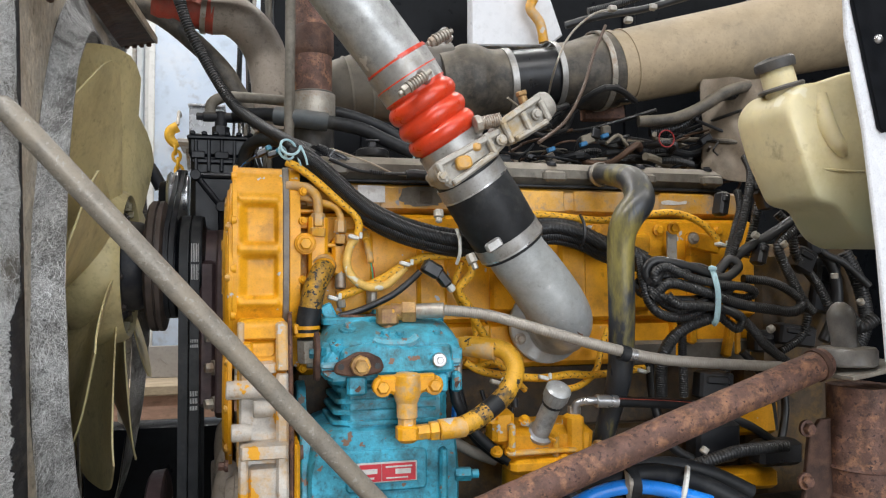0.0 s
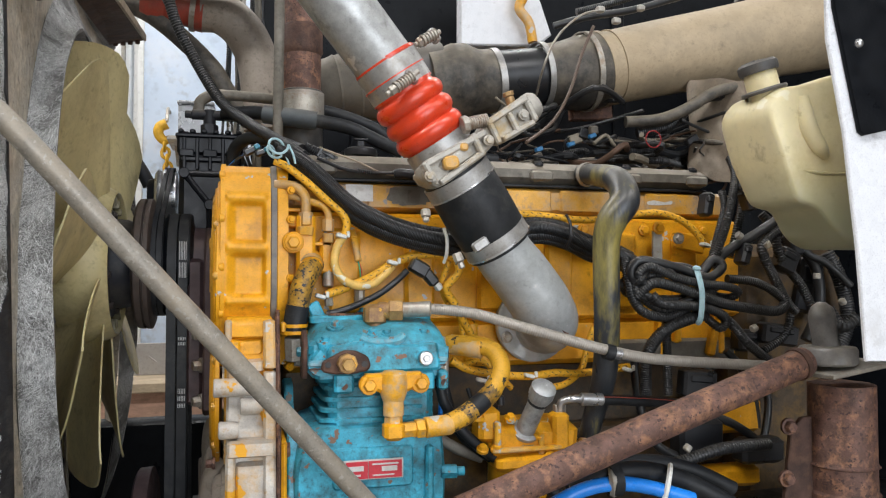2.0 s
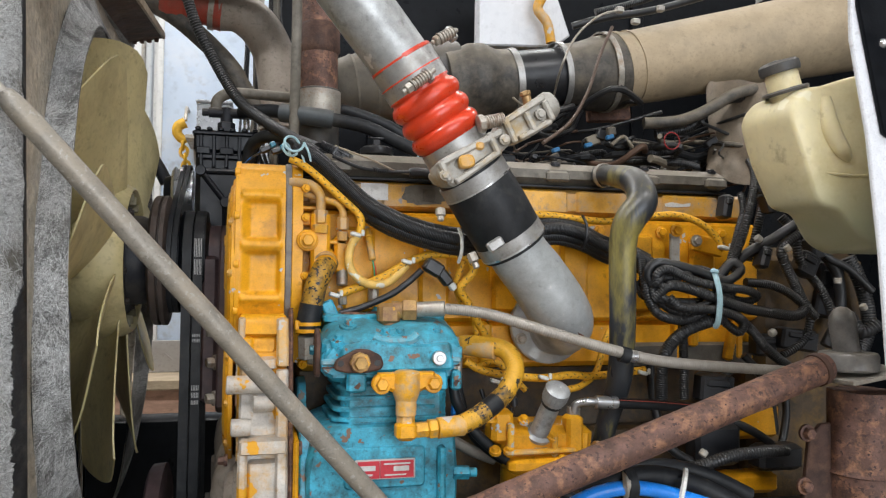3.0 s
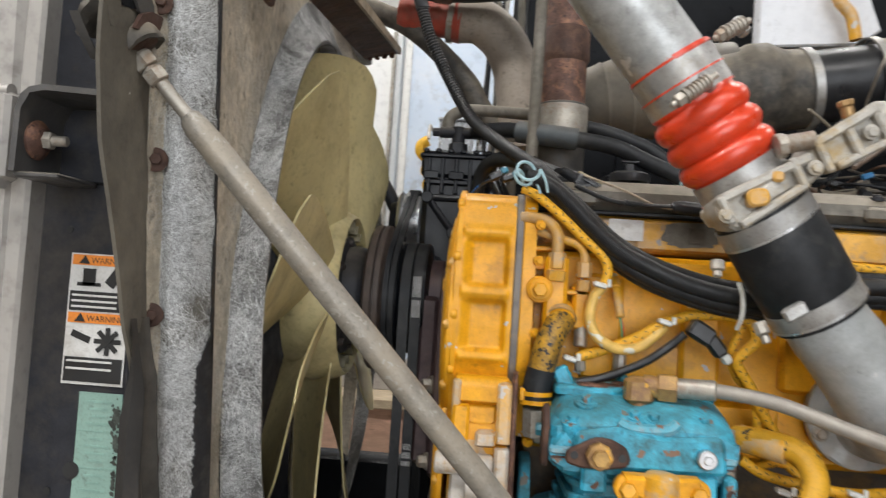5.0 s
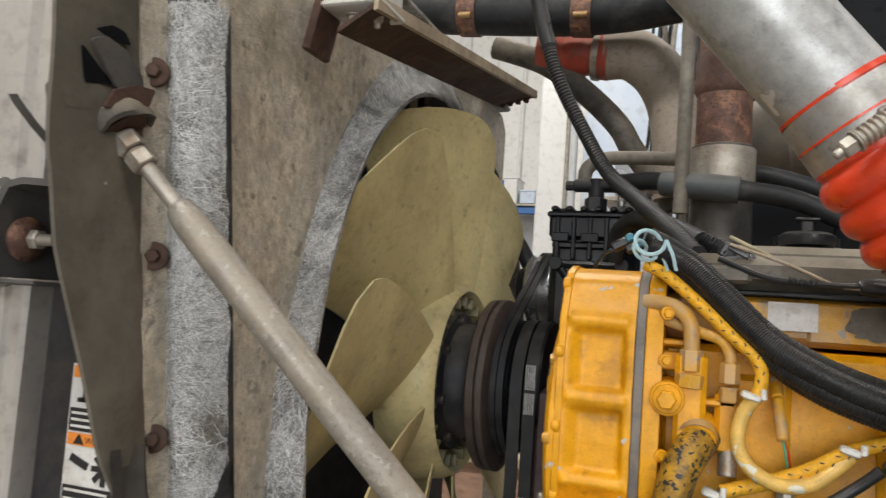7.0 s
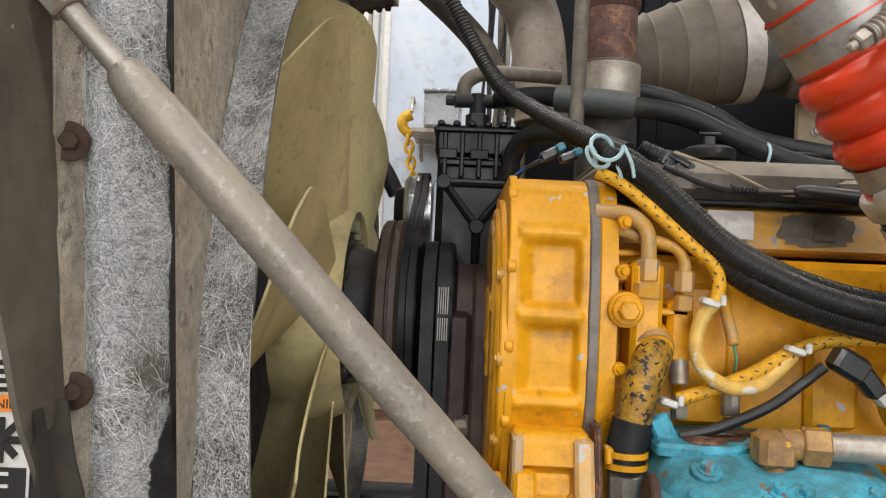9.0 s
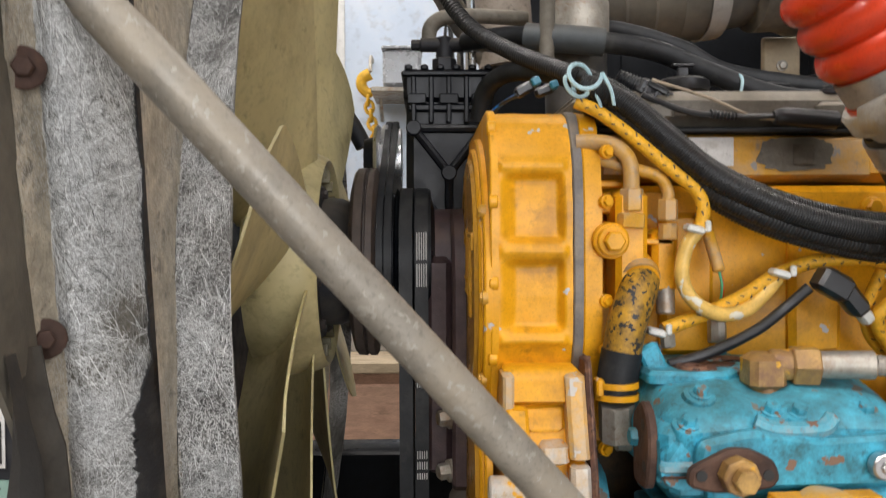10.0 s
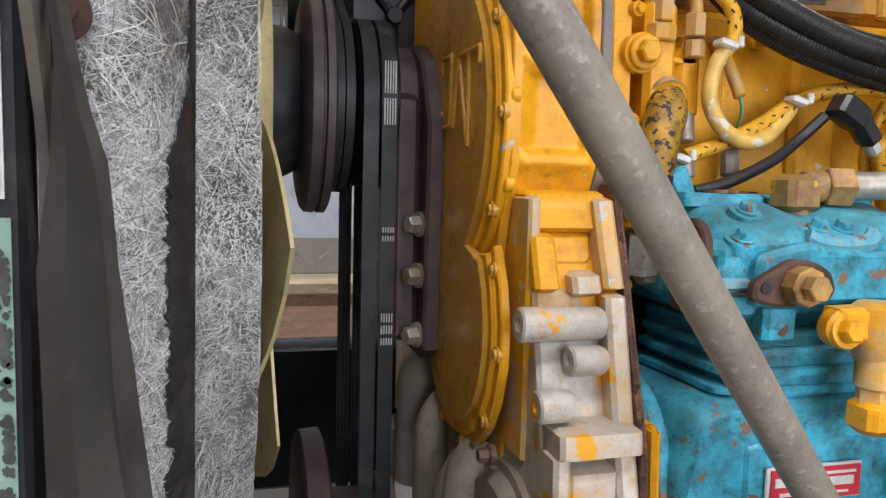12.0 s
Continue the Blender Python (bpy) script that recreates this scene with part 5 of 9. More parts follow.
# ---- air brake compressor ----
def air_compressor():
    t = thing("air_compressor", (0.24, 1.33, 0.95), "turquoise painted air brake compressor with cooling fins and rusty ports", "air compressor")
    # cylinder head: an uneven casting with a low waist in front
    o = round_poly([(0.118, 1.305), (0.116, 1.345), (0.134, 1.372), (0.150, 1.383), (0.195, 1.388), (0.225, 1.380), (0.262, 1.388), (0.326, 1.386), (0.350, 1.374), (0.358, 1.350), (0.354, 1.312), (0.336, 1.297), (0.135, 1.295)], 0.011)
    cx, cz = 0.236, 1.34
    rings = []
    for y, kx, dz in ((1.425, 0.97, -0.003), (1.418, 1.0, 0), (1.312, 1.0, 0.0), (1.282, 1.0, -0.008), (1.262, 1.0, -0.016), (1.246, 0.995, -0.026), (1.238, 0.985, -0.036)):
        rings.append([(cx + (x - cx) * kx, y, z + (dz if z > 1.34 else 0)) for x, z in o])
    part("head", Geo().loft(rings).rough(0.0030, 34), M_BLUE, t, smooth=24)
    part("head_gasket", Geo().box((0.236, 1.332, 1.3075), (0.232, 0.190, 0.003), 0.001).rough(0.0012, 40), M_RUST_DARK, t, "rusty gasket joint")
    part("valve_plate", Geo().box((0.236, 1.332, 1.3165), (0.236, 0.194, 0.011), 0.003).rough(0.0016, 40), M_BLUE_WORN, t, "rusty-edged valve plate")
    part("end_block", Geo().box((0.139, 1.305, 1.322), (0.040, 0.125, 0.060), 0.008).rough(0.0015, 40), M_BLUE, t)
    part("head_base", Geo().box((0.238, 1.332, 1.300), (0.214, 0.180, 0.036), 0.008).rough(0.002, 30), M_BLUE, t)
    part("face_plate", Geo().prism(round_poly([(0.146, 1.298), (0.150, 1.342), (0.20, 1.352), (0.262, 1.344), (0.335, 1.348), (0.340, 1.300)], 0.010), (0, 1.242, 0), X, Z, 0.016, 0.005).rough(0.0018, 40), M_BLUE, t)
    part("top_ridge", Geo().prism(round_poly([(0.128, 1.305), (0.205, 1.300), (0.225, 1.325), (0.262, 1.325), (0.285, 1.305), (0.345, 1.310), (0.345, 1.405), (0.128, 1.405)], 0.010), (0, 0, 1.378), X, Y, 0.012, 0.004).rough(0.0016, 30), M_BLUE, t)
    part("side_plate", Geo().prism(round_poly([(-1.295, 1.285), (-1.255, 1.290), (-1.242, 1.325), (-1.250, 1.362), (-1.272, 1.372), (-1.300, 1.35)], 0.012), (0.118, 0, 0), -Y, Z, 0.008, 0.002).rough(0.001, 40), M_RUST_DARK, t, "rusty side plate with bolt holes")
    for y, z in ((1.262, 1.350), (1.258, 1.312)):
        part("bolt_hole", Geo().cyl((0.1102, y, z), (0.1092, y, z), 0.0055, seg=12, ch=0), M_INK, t)
    part("side_bolt", Geo().bolt((0.112, 1.285, 1.332), -X, 0.009, 0.009, False), M_BLUE, t)
    for k in range(5):
        z = 1.290 - k * 0.0175
        g = Geo().prism(round_poly([(0.150 - 0.003 * k, 1.258), (0.185, 1.246), (0.300, 1.246), (0.336, 1.262), (0.338, 1.40), (0.146 - 0.003 * k, 1.40)], 0.014), (0, 0, z - 0.004), X, Y, 0.0075, 0.002)
        part("fin", g.rough(0.0014, 45), M_BLUE, t)
    part("cylinder_jacket", Geo().box((0.244, 1.335, 1.25), (0.180, 0.166, 0.12), 0.014).rough(0.002, 30), M_BLUE, t)
    for x, w in ((0.176, 0.032), (0.314, 0.030), (0.345, 0.016)):
        part("ear", Geo().box((x, 1.240, 1.283), (w, 0.024, 0.034), 0.004).rough(0.0015, 50), M_BLUE, t)
        part("ear_hole", Geo().cyl((x, 1.2285, 1.279), (x, 1.2275, 1.279), 0.006, seg=12, ch=0), M_RUST_DARK, t)
    # crankcase with rounded shoulders and a foot that reaches the gear housing
    o = round_poly([(0.098, 0.95), (0.098, 1.150), (0.110, 1.205), (0.150, 1.216), (0.330, 1.216), (0.350, 1.206), (0.356, 1.12), (0.350, 0.95)], 0.012)
    part("crankcase", Geo().loft([[(0.226 + (x - 0.226) * k, y, z - dz) for x, z in o] for y, k, dz in ((1.43, 1, 0), (1.30, 1.0, 0), (1.262, 0.995, 0.001), (1.250, 0.975, 0.004), (1.243, 0.94, 0.008))]).rough(0.0032, 20), M_BLUE, t)
    part("mount_flange", Geo().prism(round_poly([(-1.45, 0.95), (-1.262, 0.95), (-1.250, 1.06), (-1.268, 1.165), (-1.300, 1.205), (-1.345, 1.226), (-1.38, 1.262), (-1.45, 1.27)], 0.018), (0.104, 0, 0), -Y, Z, 0.016, 0.003).rough(0.002, 24), M_BLUE, t)
    for y, z in ((1.283, 1.168), (1.268, 1.09)):
        part("flange_bolt", Geo().cyl((0.128, y, z), (0.100, y, z), 0.008, seg=8).bolt((0.089, y, z), -X, 0.011, 0.012), M_RUST, t, "rusty flange bolt")
    part("plate_frame", Geo().prism(round_poly([(0.158, 1.108), (0.158, 1.176), (0.294, 1.176), (0.294, 1.108)], 0.010), (0, 1.246, 0), X, Z, 0.007, 0.003).rough(0.001, 40), M_BLUE, t)
    part("case_rib", Geo().box((0.322, 1.240, 1.09), (0.014, 0.018, 0.17), 0.004).rough(0.001, 30), M_BLUE, t)
    part("side_fitting", Geo().cyl((0.345, 1.25, 1.125), (0.372, 1.245, 1.125), 0.012, seg=6).cyl((0.372, 1.245, 1.125), (0.385, 1.243, 1.125), 0.008, seg=12), M_BLUE, t)
    # bolts on the head, on cast bosses
    tilt = Vector((0, -0.42, 0.9))
    for x, y, h in ((0.147, 1.247, 1.353), (0.166, 1.270, 1.376), (0.226, 1.252, 1.363), (0.250, 1.250, 1.362), (0.322, 1.330, 1.392), (0.315, 1.255, 1.362), (0.150, 1.39, 1.392), (0.33, 1.39, 1.392), (0.235, 1.405, 1.392)):
        up = tilt if y < 1.3 else Z
        part("bolt_boss", Geo().lathe(Vector((x, y, h)) - up * 0.024, up, [(0, 0.019), (0.016, 0.0165), (0.023, 0.0145), (0.024, 0.008)], 16).rough(0.0012, 40), M_BLUE, t)
        part("bolt", Geo().bolt((x, y, h), up, 0.0075, 0.008), M_BLUE, t)
    part("cast_ridge", Geo().tube([(0.205, 1.242, 1.356), (0.222, 1.238, 1.350), (0.262, 1.238, 1.350), (0.278, 1.245, 1.358)], 0.008, seg=8).rough(0.001, 50), M_BLUE_WORN, t, "rusty pale ridge round two bolts")
    # open port on top and tab
    part("port", Geo().lathe_open((0.175, 1.32, 1.391), Z, [(0, 0.009), (0, 0.016), (0.003, 0.015), (0.003, 0.009)], 20), M_RUST, t, "rusty open port")
    for sx, sy, sr, sd in ((0.205, 1.345, 0.022, 3), (0.180, 1.322, 0.019, 7), (0.232, 1.372, 0.016, 12)):
        o = [(sx + sr * 1.3 * math.cos(q) * (0.8 + 0.5 * noise.noise((2 * math.cos(q), 2 * math.sin(q), sd))), sy + sr * math.sin(q) * (0.8 + 0.5 * noise.noise((2 * math.cos(q), 2 * math.sin(q), sd + 5)))) for q in [2 * math.pi * i / 36 for i in range(36)]]
        part("rust_stain", Geo().prism(o, (0, 0, 1.3895 + sd * 0.0001), X, Y, 0.0016, 0.0), M_RUST, t, "rust stain round the port")
    part("tab", Geo().box((0.14, 1.335, 1.398), (0.022, 0.012, 0.032), 0.003, (0, -25, 0)), M_BLUE, t)
    # rusty flange with plug
    part("rust_flange", Geo().prism(round_poly([(-0.040, -0.014), (-0.040, 0.002), (-0.020, 0.012), (-0.004, 0.021), (0.016, 0.020), (0.036, 0.010), (0.040, -0.006), (0.034, -0.014), (0.012, -0.018), (-0.018, -0.018)], 0.006), (0.178, 1.226, 1.318), X, Z, 0.010, 0.003).rough(0.001, 40), M_RUST_DARK, t, "rusty oval flange")
    for x in (0.148, 0.207):
        part("bolt_hole", Geo().cyl((x, 1.2158, 1.316), (x, 1.2148, 1.316), 0.005, seg=12, ch=0), M_INK, t)
    part("plug", Geo().cyl((0.178, 1.217, 1.318), (0.178, 1.20, 1.318), 0.0165, seg=8).cyl((0.178, 1.20, 1.318), (0.178, 1.188, 1.318), 0.011, seg=6), M_FITTING, t, "rusty brass plug")
    part("plug", Geo().cyl((0.311, 1.226, 1.322), (0.311, 1.214, 1.322), 0.012, seg=16).cyl((0.311, 1.214, 1.322), (0.311, 1.211, 1.322), 0.006, seg=6), M_STEEL, t, "steel hex plug")
    # name plate: red with plain bars
    c = Vector((0.226, 1.2362, 1.140))
    pl = part("name_plate", Geo().box(c, (0.10, 0.003, 0.033), 0.001), M_PAPER, t, "white-edged red metal name plate")
    part("red_field", Geo().box(c + Vector((-0.028, -0.0025, 0)), (0.036, 0.002, 0.028), 0), M_RED_PLATE, pl)
    part("red_field", Geo().box(c + Vector((0.019, -0.0025, 0)), (0.056, 0.002, 0.028), 0), M_RED_PLATE, pl)
    part("print_bar", Geo().box(c + Vector((-0.03, -0.004, 0.003)), (0.026, 0.001, 0.008), 0), M_PAPER, pl)
    part("print_bar", Geo().box(c + Vector((-0.03, -0.004, -0.008)), (0.016, 0.001, 0.003), 0), M_PAPER, pl)
    part("print_bar", Geo().box(c + Vector((0.019, -0.004, 0.009)), (0.044, 0.001, 0.0025), 0), M_PAPER, pl)
    part("print_bar", Geo().box(c + Vector((0.026, -0.004, 0.001)), (0.026, 0.001, 0.008), 0), M_PAPER, pl)
    part("print_bar", Geo().box(c + Vector((0.016, -0.004, -0.009)), (0.036, 0.001, 0.002), 0), M_PAPER, pl)
    return t


air_compressor()


def governor_tee():
    """The yellow valve on the compressor's face and its elbow."""
    t = thing("outlet_valve", (0.25, 1.2, 1.22), "yellow painted brass outlet valve and elbow with hex fittings", "valve")
    part("flange", Geo().prism([(-0.045, 0.012), (0.045, 0.014), (0.05, -0.004), (0.03, -0.014), (0.016, -0.02), (-0.016, -0.02), (-0.03, -0.014), (-0.05, -0.006)], (0.253, 1.218, 1.288), X, Z, 0.022, 0.005).rough(0.0012, 60), M_YELLOW, t)
    part("bell", Geo().lathe((0.253, 1.206, 1.305), -Z, [(0, 0.008), (0.001, 0.017), (0.005, 0.022), (0.022, 0.0235), (0.036, 0.0225), (0.047, 0.0185), (0.050, 0.017)], 28).rough(0.001, 40), M_YELLOW_WORN, t)
    part("stem", Geo().cyl((0.253, 1.205, 1.285), (0.253, 1.205, 1.232), 0.017, seg=18).cyl((0.253, 1.205, 1.235), (0.253, 1.205, 1.218), 0.015, seg=6), M_YELLOW_WORN, t)
    part("elbow", Geo().box((0.253, 1.205, 1.208), (0.034, 0.034, 0.03), 0.006), M_YELLOW, t)
    part("union", Geo().cyl((0.268, 1.205, 1.208), (0.29, 1.205, 1.209), 0.013, seg=6).cyl((0.29, 1.205, 1.209), (0.305, 1.205, 1.21), 0.016, seg=6).cyl((0.305, 1.205, 1.21), (0.352, 1.21, 1.212), 0.017, seg=18), M_YELLOW_WORN, t)
    for x in (0.212, 0.297):
        part("bolt", Geo().bolt((x, 1.198, 1.282), (0, -0.92, 0.2), 0.0105, 0.012), M_YELLOW, t)
        part("bolt_ear", Geo().lathe((x, 1.212, 1.284), -Y, [(0, 0.016), (0.010, 0.016), (0.013, 0.013), (0.0135, 0.006)], 20).rough(0.0008, 50), M_YELLOW, t)
    return t


governor_tee()
t = thing("painted_hose", (0.442, 1.250, 1.293), "hose oversprayed in yellow, curving back to the compressor", "hose")
part("hose", Geo().tube([(0.345, 1.21, 1.212), (0.381, 1.215, 1.227), (0.429, 1.230, 1.258), (0.455, 1.250, 1.297), (0.447, 1.280, 1.327), (0.408, 1.310, 1.335), (0.377, 1.330, 1.334)], 0.0165, seg=16), M_YELLOW_HOSE, t)
part("bare_patch", Geo().tube([(0.392, 1.216, 1.234), (0.402, 1.219, 1.240), (0.414, 1.223, 1.248)], 0.0169, seg=16), M_RUBBER, t, "bare black rubber patch")
part("rubbed_length", Geo().tube([(0.350, 1.211, 1.2135), (0.371, 1.2135, 1.222), (0.394, 1.217, 1.235)], 0.0168, seg=16), M_YELLOW_RUB, t, "yellow paint rubbed through to black")
part("rubbed_length", Geo().tube([(0.412, 1.2225, 1.247), (0.429, 1.230, 1.258), (0.441, 1.238, 1.272)], 0.0168, seg=16), M_YELLOW_RUB, t, "yellow paint rubbed through to black")
part("ferrule", Geo().cyl((0.434, 1.290, 1.328), (0.384, 1.330, 1.334), 0.0185, seg=16), M_YELLOW_WORN, t)

t = thing("drain_hose", (0.512, 1.27, 1.098), "black hose hanging from a worn steel fitting", "hose")
part("fitting", Geo().cyl((0.353, 1.285, 1.352), (0.352, 1.280, 1.320), 0.010, seg=8).cyl((0.352, 1.280, 1.320), (0.351, 1.278, 1.312), 0.0125, seg=6).cyl((0.351, 1.277, 1.312), (0.350, 1.273, 1.274), 0.0085, seg=14), M_CAST, t, "worn steel fitting")
part("hose", Geo().tube([(0.350, 1.273, 1.282), (0.352, 1.271, 1.255), (0.360, 1.270, 1.232), (0.392, 1.268, 1.184), (0.448, 1.262, 1.137), (0.512, 1.255, 1.098), (0.58, 1.25, 1.06)], 0.0095, seg=14), M_RUBBER, t)

# braided hose across the engine
t = thing("braided_hose", (0.535, 1.220, 1.351), "steel braided hose held by a rubber clamp", "hose")
part("hose", Geo().tube([(0.333, 1.270, 1.402), (0.403, 1.250, 1.394), (0.490, 1.210, 1.368), (0.615, 1.190, 1.333), (0.736, 1.200, 1.309), (0.999, 1.250, 1.284)], 0.0100, seg=12, ribs=0.004, depth=0.0005), M_BRAID, t)
for dz in (-0.0052, 0.0, 0.0052):
    part("braid_strand", Geo().tube([Vector(p) + Vector((0, -0.0072 + 8 * abs(dz) ** 1.5, dz)) for p in ((0.333, 1.270, 1.402), (0.403, 1.250, 1.394), (0.490, 1.210, 1.368), (0.615, 1.190, 1.333))], 0.0019, seg=6), M_BRAID, t)
    part("braid_strand", Geo().tube([Vector(p) + Vector((0, -0.0072 + 8 * abs(dz) ** 1.5, dz)) for p in ((0.657, 1.192, 1.323), (0.736, 1.200, 1.309), (0.863, 1.225, 1.296), (0.999, 1.250, 1.284))], 0.0019, seg=6), M_BRAID, t)
part("ferrule", Geo().cyl((0.286, 1.285, 1.400), (0.333, 1.270, 1.402), 0.0135, seg=14), M_ZINC, t)
part("elbow_fitting", Geo().cyl((0.243, 1.295, 1.399), (0.264, 1.290, 1.399), 0.015, seg=12).box((0.238, 1.297, 1.392), (0.036, 0.036, 0.036), 0.006).cyl((0.239, 1.297, 1.386), (0.239, 1.297, 1.371), 0.015, seg=12).rough(0.0008, 50), M_FITTING, t)
part("hex_nut", Geo().cyl((0.262, 1.290, 1.399), (0.286, 1.285, 1.399), 0.0195, seg=6), M_FITTING, t)
part("clamp", Geo().ring((0.633, 1.190, 1.326), Vector((0.646, 1.190, 1.324)) - Vector((0.615, 1.190, 1.333)), 0.009, 0.016, 0.005), M_RUBBER, t)
part("clamp_sleeve", Geo().cyl((0.639, 1.190, 1.325), (0.656, 1.190, 1.322), 0.011, seg=14), M_STEEL, t)

# painted hose from head down to the compressor
t = thing("water_hose", (0.104, 1.340, 1.392), "yellow painted rubber hose with a clip, worn to black", "hose")
part("hose", Geo().tube([(0.139, 1.370, 1.481), (0.128, 1.345, 1.466), (0.115, 1.335, 1.437), (0.102, 1.335, 1.368)], 0.0198, seg=18), M_YELLOW_RUB, t)
part("bare_end", Geo().tube([(0.109, 1.335, 1.407), (0.106, 1.335, 1.388), (0.102, 1.335, 1.361)], 0.0208, seg=18), M_RUBBER, t, "bare black rubber end")
part("clip", Geo().ring((0.103, 1.335, 1.373), Z, 0.0212, 0.006, 0.002), M_YELLOW, t)
part("clip", Geo().ring((0.103, 1.335, 1.361), Z, 0.0212, 0.006, 0.002), M_YELLOW, t)
part("clip_lug", Geo().box((0.084, 1.330, 1.371), (0.008, 0.02, 0.018), 0.002), M_YELLOW, t)
part("fitting", Geo().cyl((0.104, 1.335, 1.353), (0.106, 1.340, 1.313), 0.019, seg=8).cyl((0.104, 1.340, 1.314), (0.134, 1.340, 1.312), 0.012, seg=8), M_ZINC, t)

# ---- S-shaped coolant hose ----
t = thing("coolant_hose", (0.675, 1.300, 1.152), "dusty black formed hose rubbed with yellow", "hose")
part("hose", Geo().tube([(0.694, 1.420, 1.670), (0.685, 1.340, 1.659), (0.696, 1.270, 1.638), (0.689, 1.230, 1.597), (0.664, 1.230, 1.562), (0.656, 1.240, 1.517), (0.661, 1.250, 1.386), (0.666, 1.270, 1.282), (0.659, 1.300, 1.200), (0.648, 1.310, 1.146)], [0.0193, 0.0207, 0.0260, 0.0279, 0.0277, 0.0248, 0.0239, 0.0230, 0.0199, 0.0188], seg=20), mat("rubbed_hose", (0.028, 0.031, 0.036), 0.36, var=0.35, dirt=(0.36, 0.30, 0.07), dirt_amt=0.28, dirt_scale=6, dust=(0.20, 0.185, 0.15), dust_amt=0.5, stretch=(1.5, 1.5, 0.4)), t)
part("clip", Geo().ring((0.690, 1.385, 1.665), Vector((0.2, -1, 0)), 0.0224, 0.010, 0.002), M_ZINC, t)

# ---- filler neck on the yellow casting ----
def filler():
    t = thing("filter_base", (0.510, 1.270, 1.158), "yellow painted cast filter base with fittings and a grey filler neck", "filter base")
    part("body", Geo().box((0.519, 1.310, 1.164), (0.17, 0.12, 0.06), 0.012).rough(0.003, 30), M_YELLOW, t)
    part("lower_body", Geo().cyl((0.508, 1.310, 1.139), (0.506, 1.310, 1.057), 0.055, seg=28).box((0.513, 1.280, 1.131), (0.14, 0.09, 0.03), 0.01), M_YELLOW, t)
    part("tower", Geo().box((0.567, 1.260, 1.177), (0.032, 0.035, 0.075), 0.006), M_YELLOW, t)
    part("tower", Geo().box((0.435, 1.270, 1.197), (0.04, 0.04, 0.06), 0.008), M_YELLOW, t)
    a, b = Vector((0.503, 1.265, 1.178)), Vector((0.512, 1.190, 1.272))
    d = (b - a).normalized()
    L = (b - a).length
    part("neck_flange", Geo().lathe(a + d * 0.003, d, [(0, 0.020), (0, 0.025), (0.006, 0.025), (0.009, 0.020)], 24).rough(0.001, 40), M_SILVER, t)
    part("neck", Geo().lathe(a, d, [(0, 0.022), (0.006, 0.0172), (L * 0.62, 0.0165), (L * 0.8, 0.0165)], 24), M_SILVER, t, "grey filler neck")
    cap = Geo()
    rows = []
    for al, r in ((0.72, 0.014), (0.73, 0.0185), (0.79, 0.0190), (0.80, 0.0212), (0.97, 0.0212), (0.985, 0.0190), (1.0, 0.0160), (1.01, 0.0080)):
        q = d.to_track_quat("Z", "Y")
        rows.append([a + d * L * al + q @ Vector(((r + 0.0009 * (i % 2)) * math.cos(i * math.pi / 20), (r + 0.0009 * (i % 2)) * math.sin(i * math.pi / 20), 0)) for i in range(40)])
    part("cap", cap.loft(rows), M_SILVER, t, "grey knurled cap")
    part("seal_ring", Geo().ring(a + d * L * 0.705, d, 0.0168, 0.005, 0.0022, 24), M_RUBBER, t, "dark seal ring")
    w_ = d.cross(X).normalized()
    part("base_plate", Geo().prism(round_poly([(-0.046, 0), (-0.012, -0.026), (0.012, -0.026), (0.046, 0), (0.012, 0.026), (-0.012, 0.026)], 0.008), a - d * 0.004, X, -w_, 0.008, 0.002).rough(0.0008, 40), M_SILVER, t, "diamond shaped base plate")
    for p in ((0.444, 1.245, 1.158), (0.475, 1.260, 1.207), (0.538, 1.235, 1.140), (0.420, 1.250, 1.158)):
        part("bolt", Geo().bolt(p, (0, -0.5, 0.85), 0.008, 0.008), M_YELLOW, t)
    part("sensor", Geo().cyl((0.458, 1.262, 1.230), (0.457, 1.262, 1.247), 0.007, seg=10).cyl((0.457, 1.262, 1.246), (0.456, 1.262, 1.261), 0.004, seg=8), M_PLASTIC, t, "small black sensor")
    part("rib", Geo().box((0.500, 1.245, 1.155), (0.13, 0.02, 0.008), 0.003).box((0.446, 1.250, 1.181), (0.012, 0.02, 0.05), 0.003).box((0.528, 1.250, 1.162), (0.01, 0.02, 0.04), 0.003), M_YELLOW_WORN, t)
    part("bolt", Geo().bolt((0.525, 1.250, 1.179), (0.1, -0.6, 0.8), 0.009, 0.009), M_YELLOW, t)
    part("bolt", Geo().bolt((0.411, 1.250, 1.212), Z, 0.009, 0.009), M_YELLOW, t)
    part("fitting", Geo().cyl((0.569, 1.260, 1.205), (0.570, 1.260, 1.227), 0.012, seg=6), M_ZINC, t)
    part("cross_pipe", Geo().cyl((0.548, 1.260, 1.143), (0.649, 1.270, 1.145), 0.012, seg=12).cyl((0.610, 1.260, 1.145), (0.621, 1.260, 1.144), 0.02, seg=14), M_YELLOW_WORN, t)
    return t


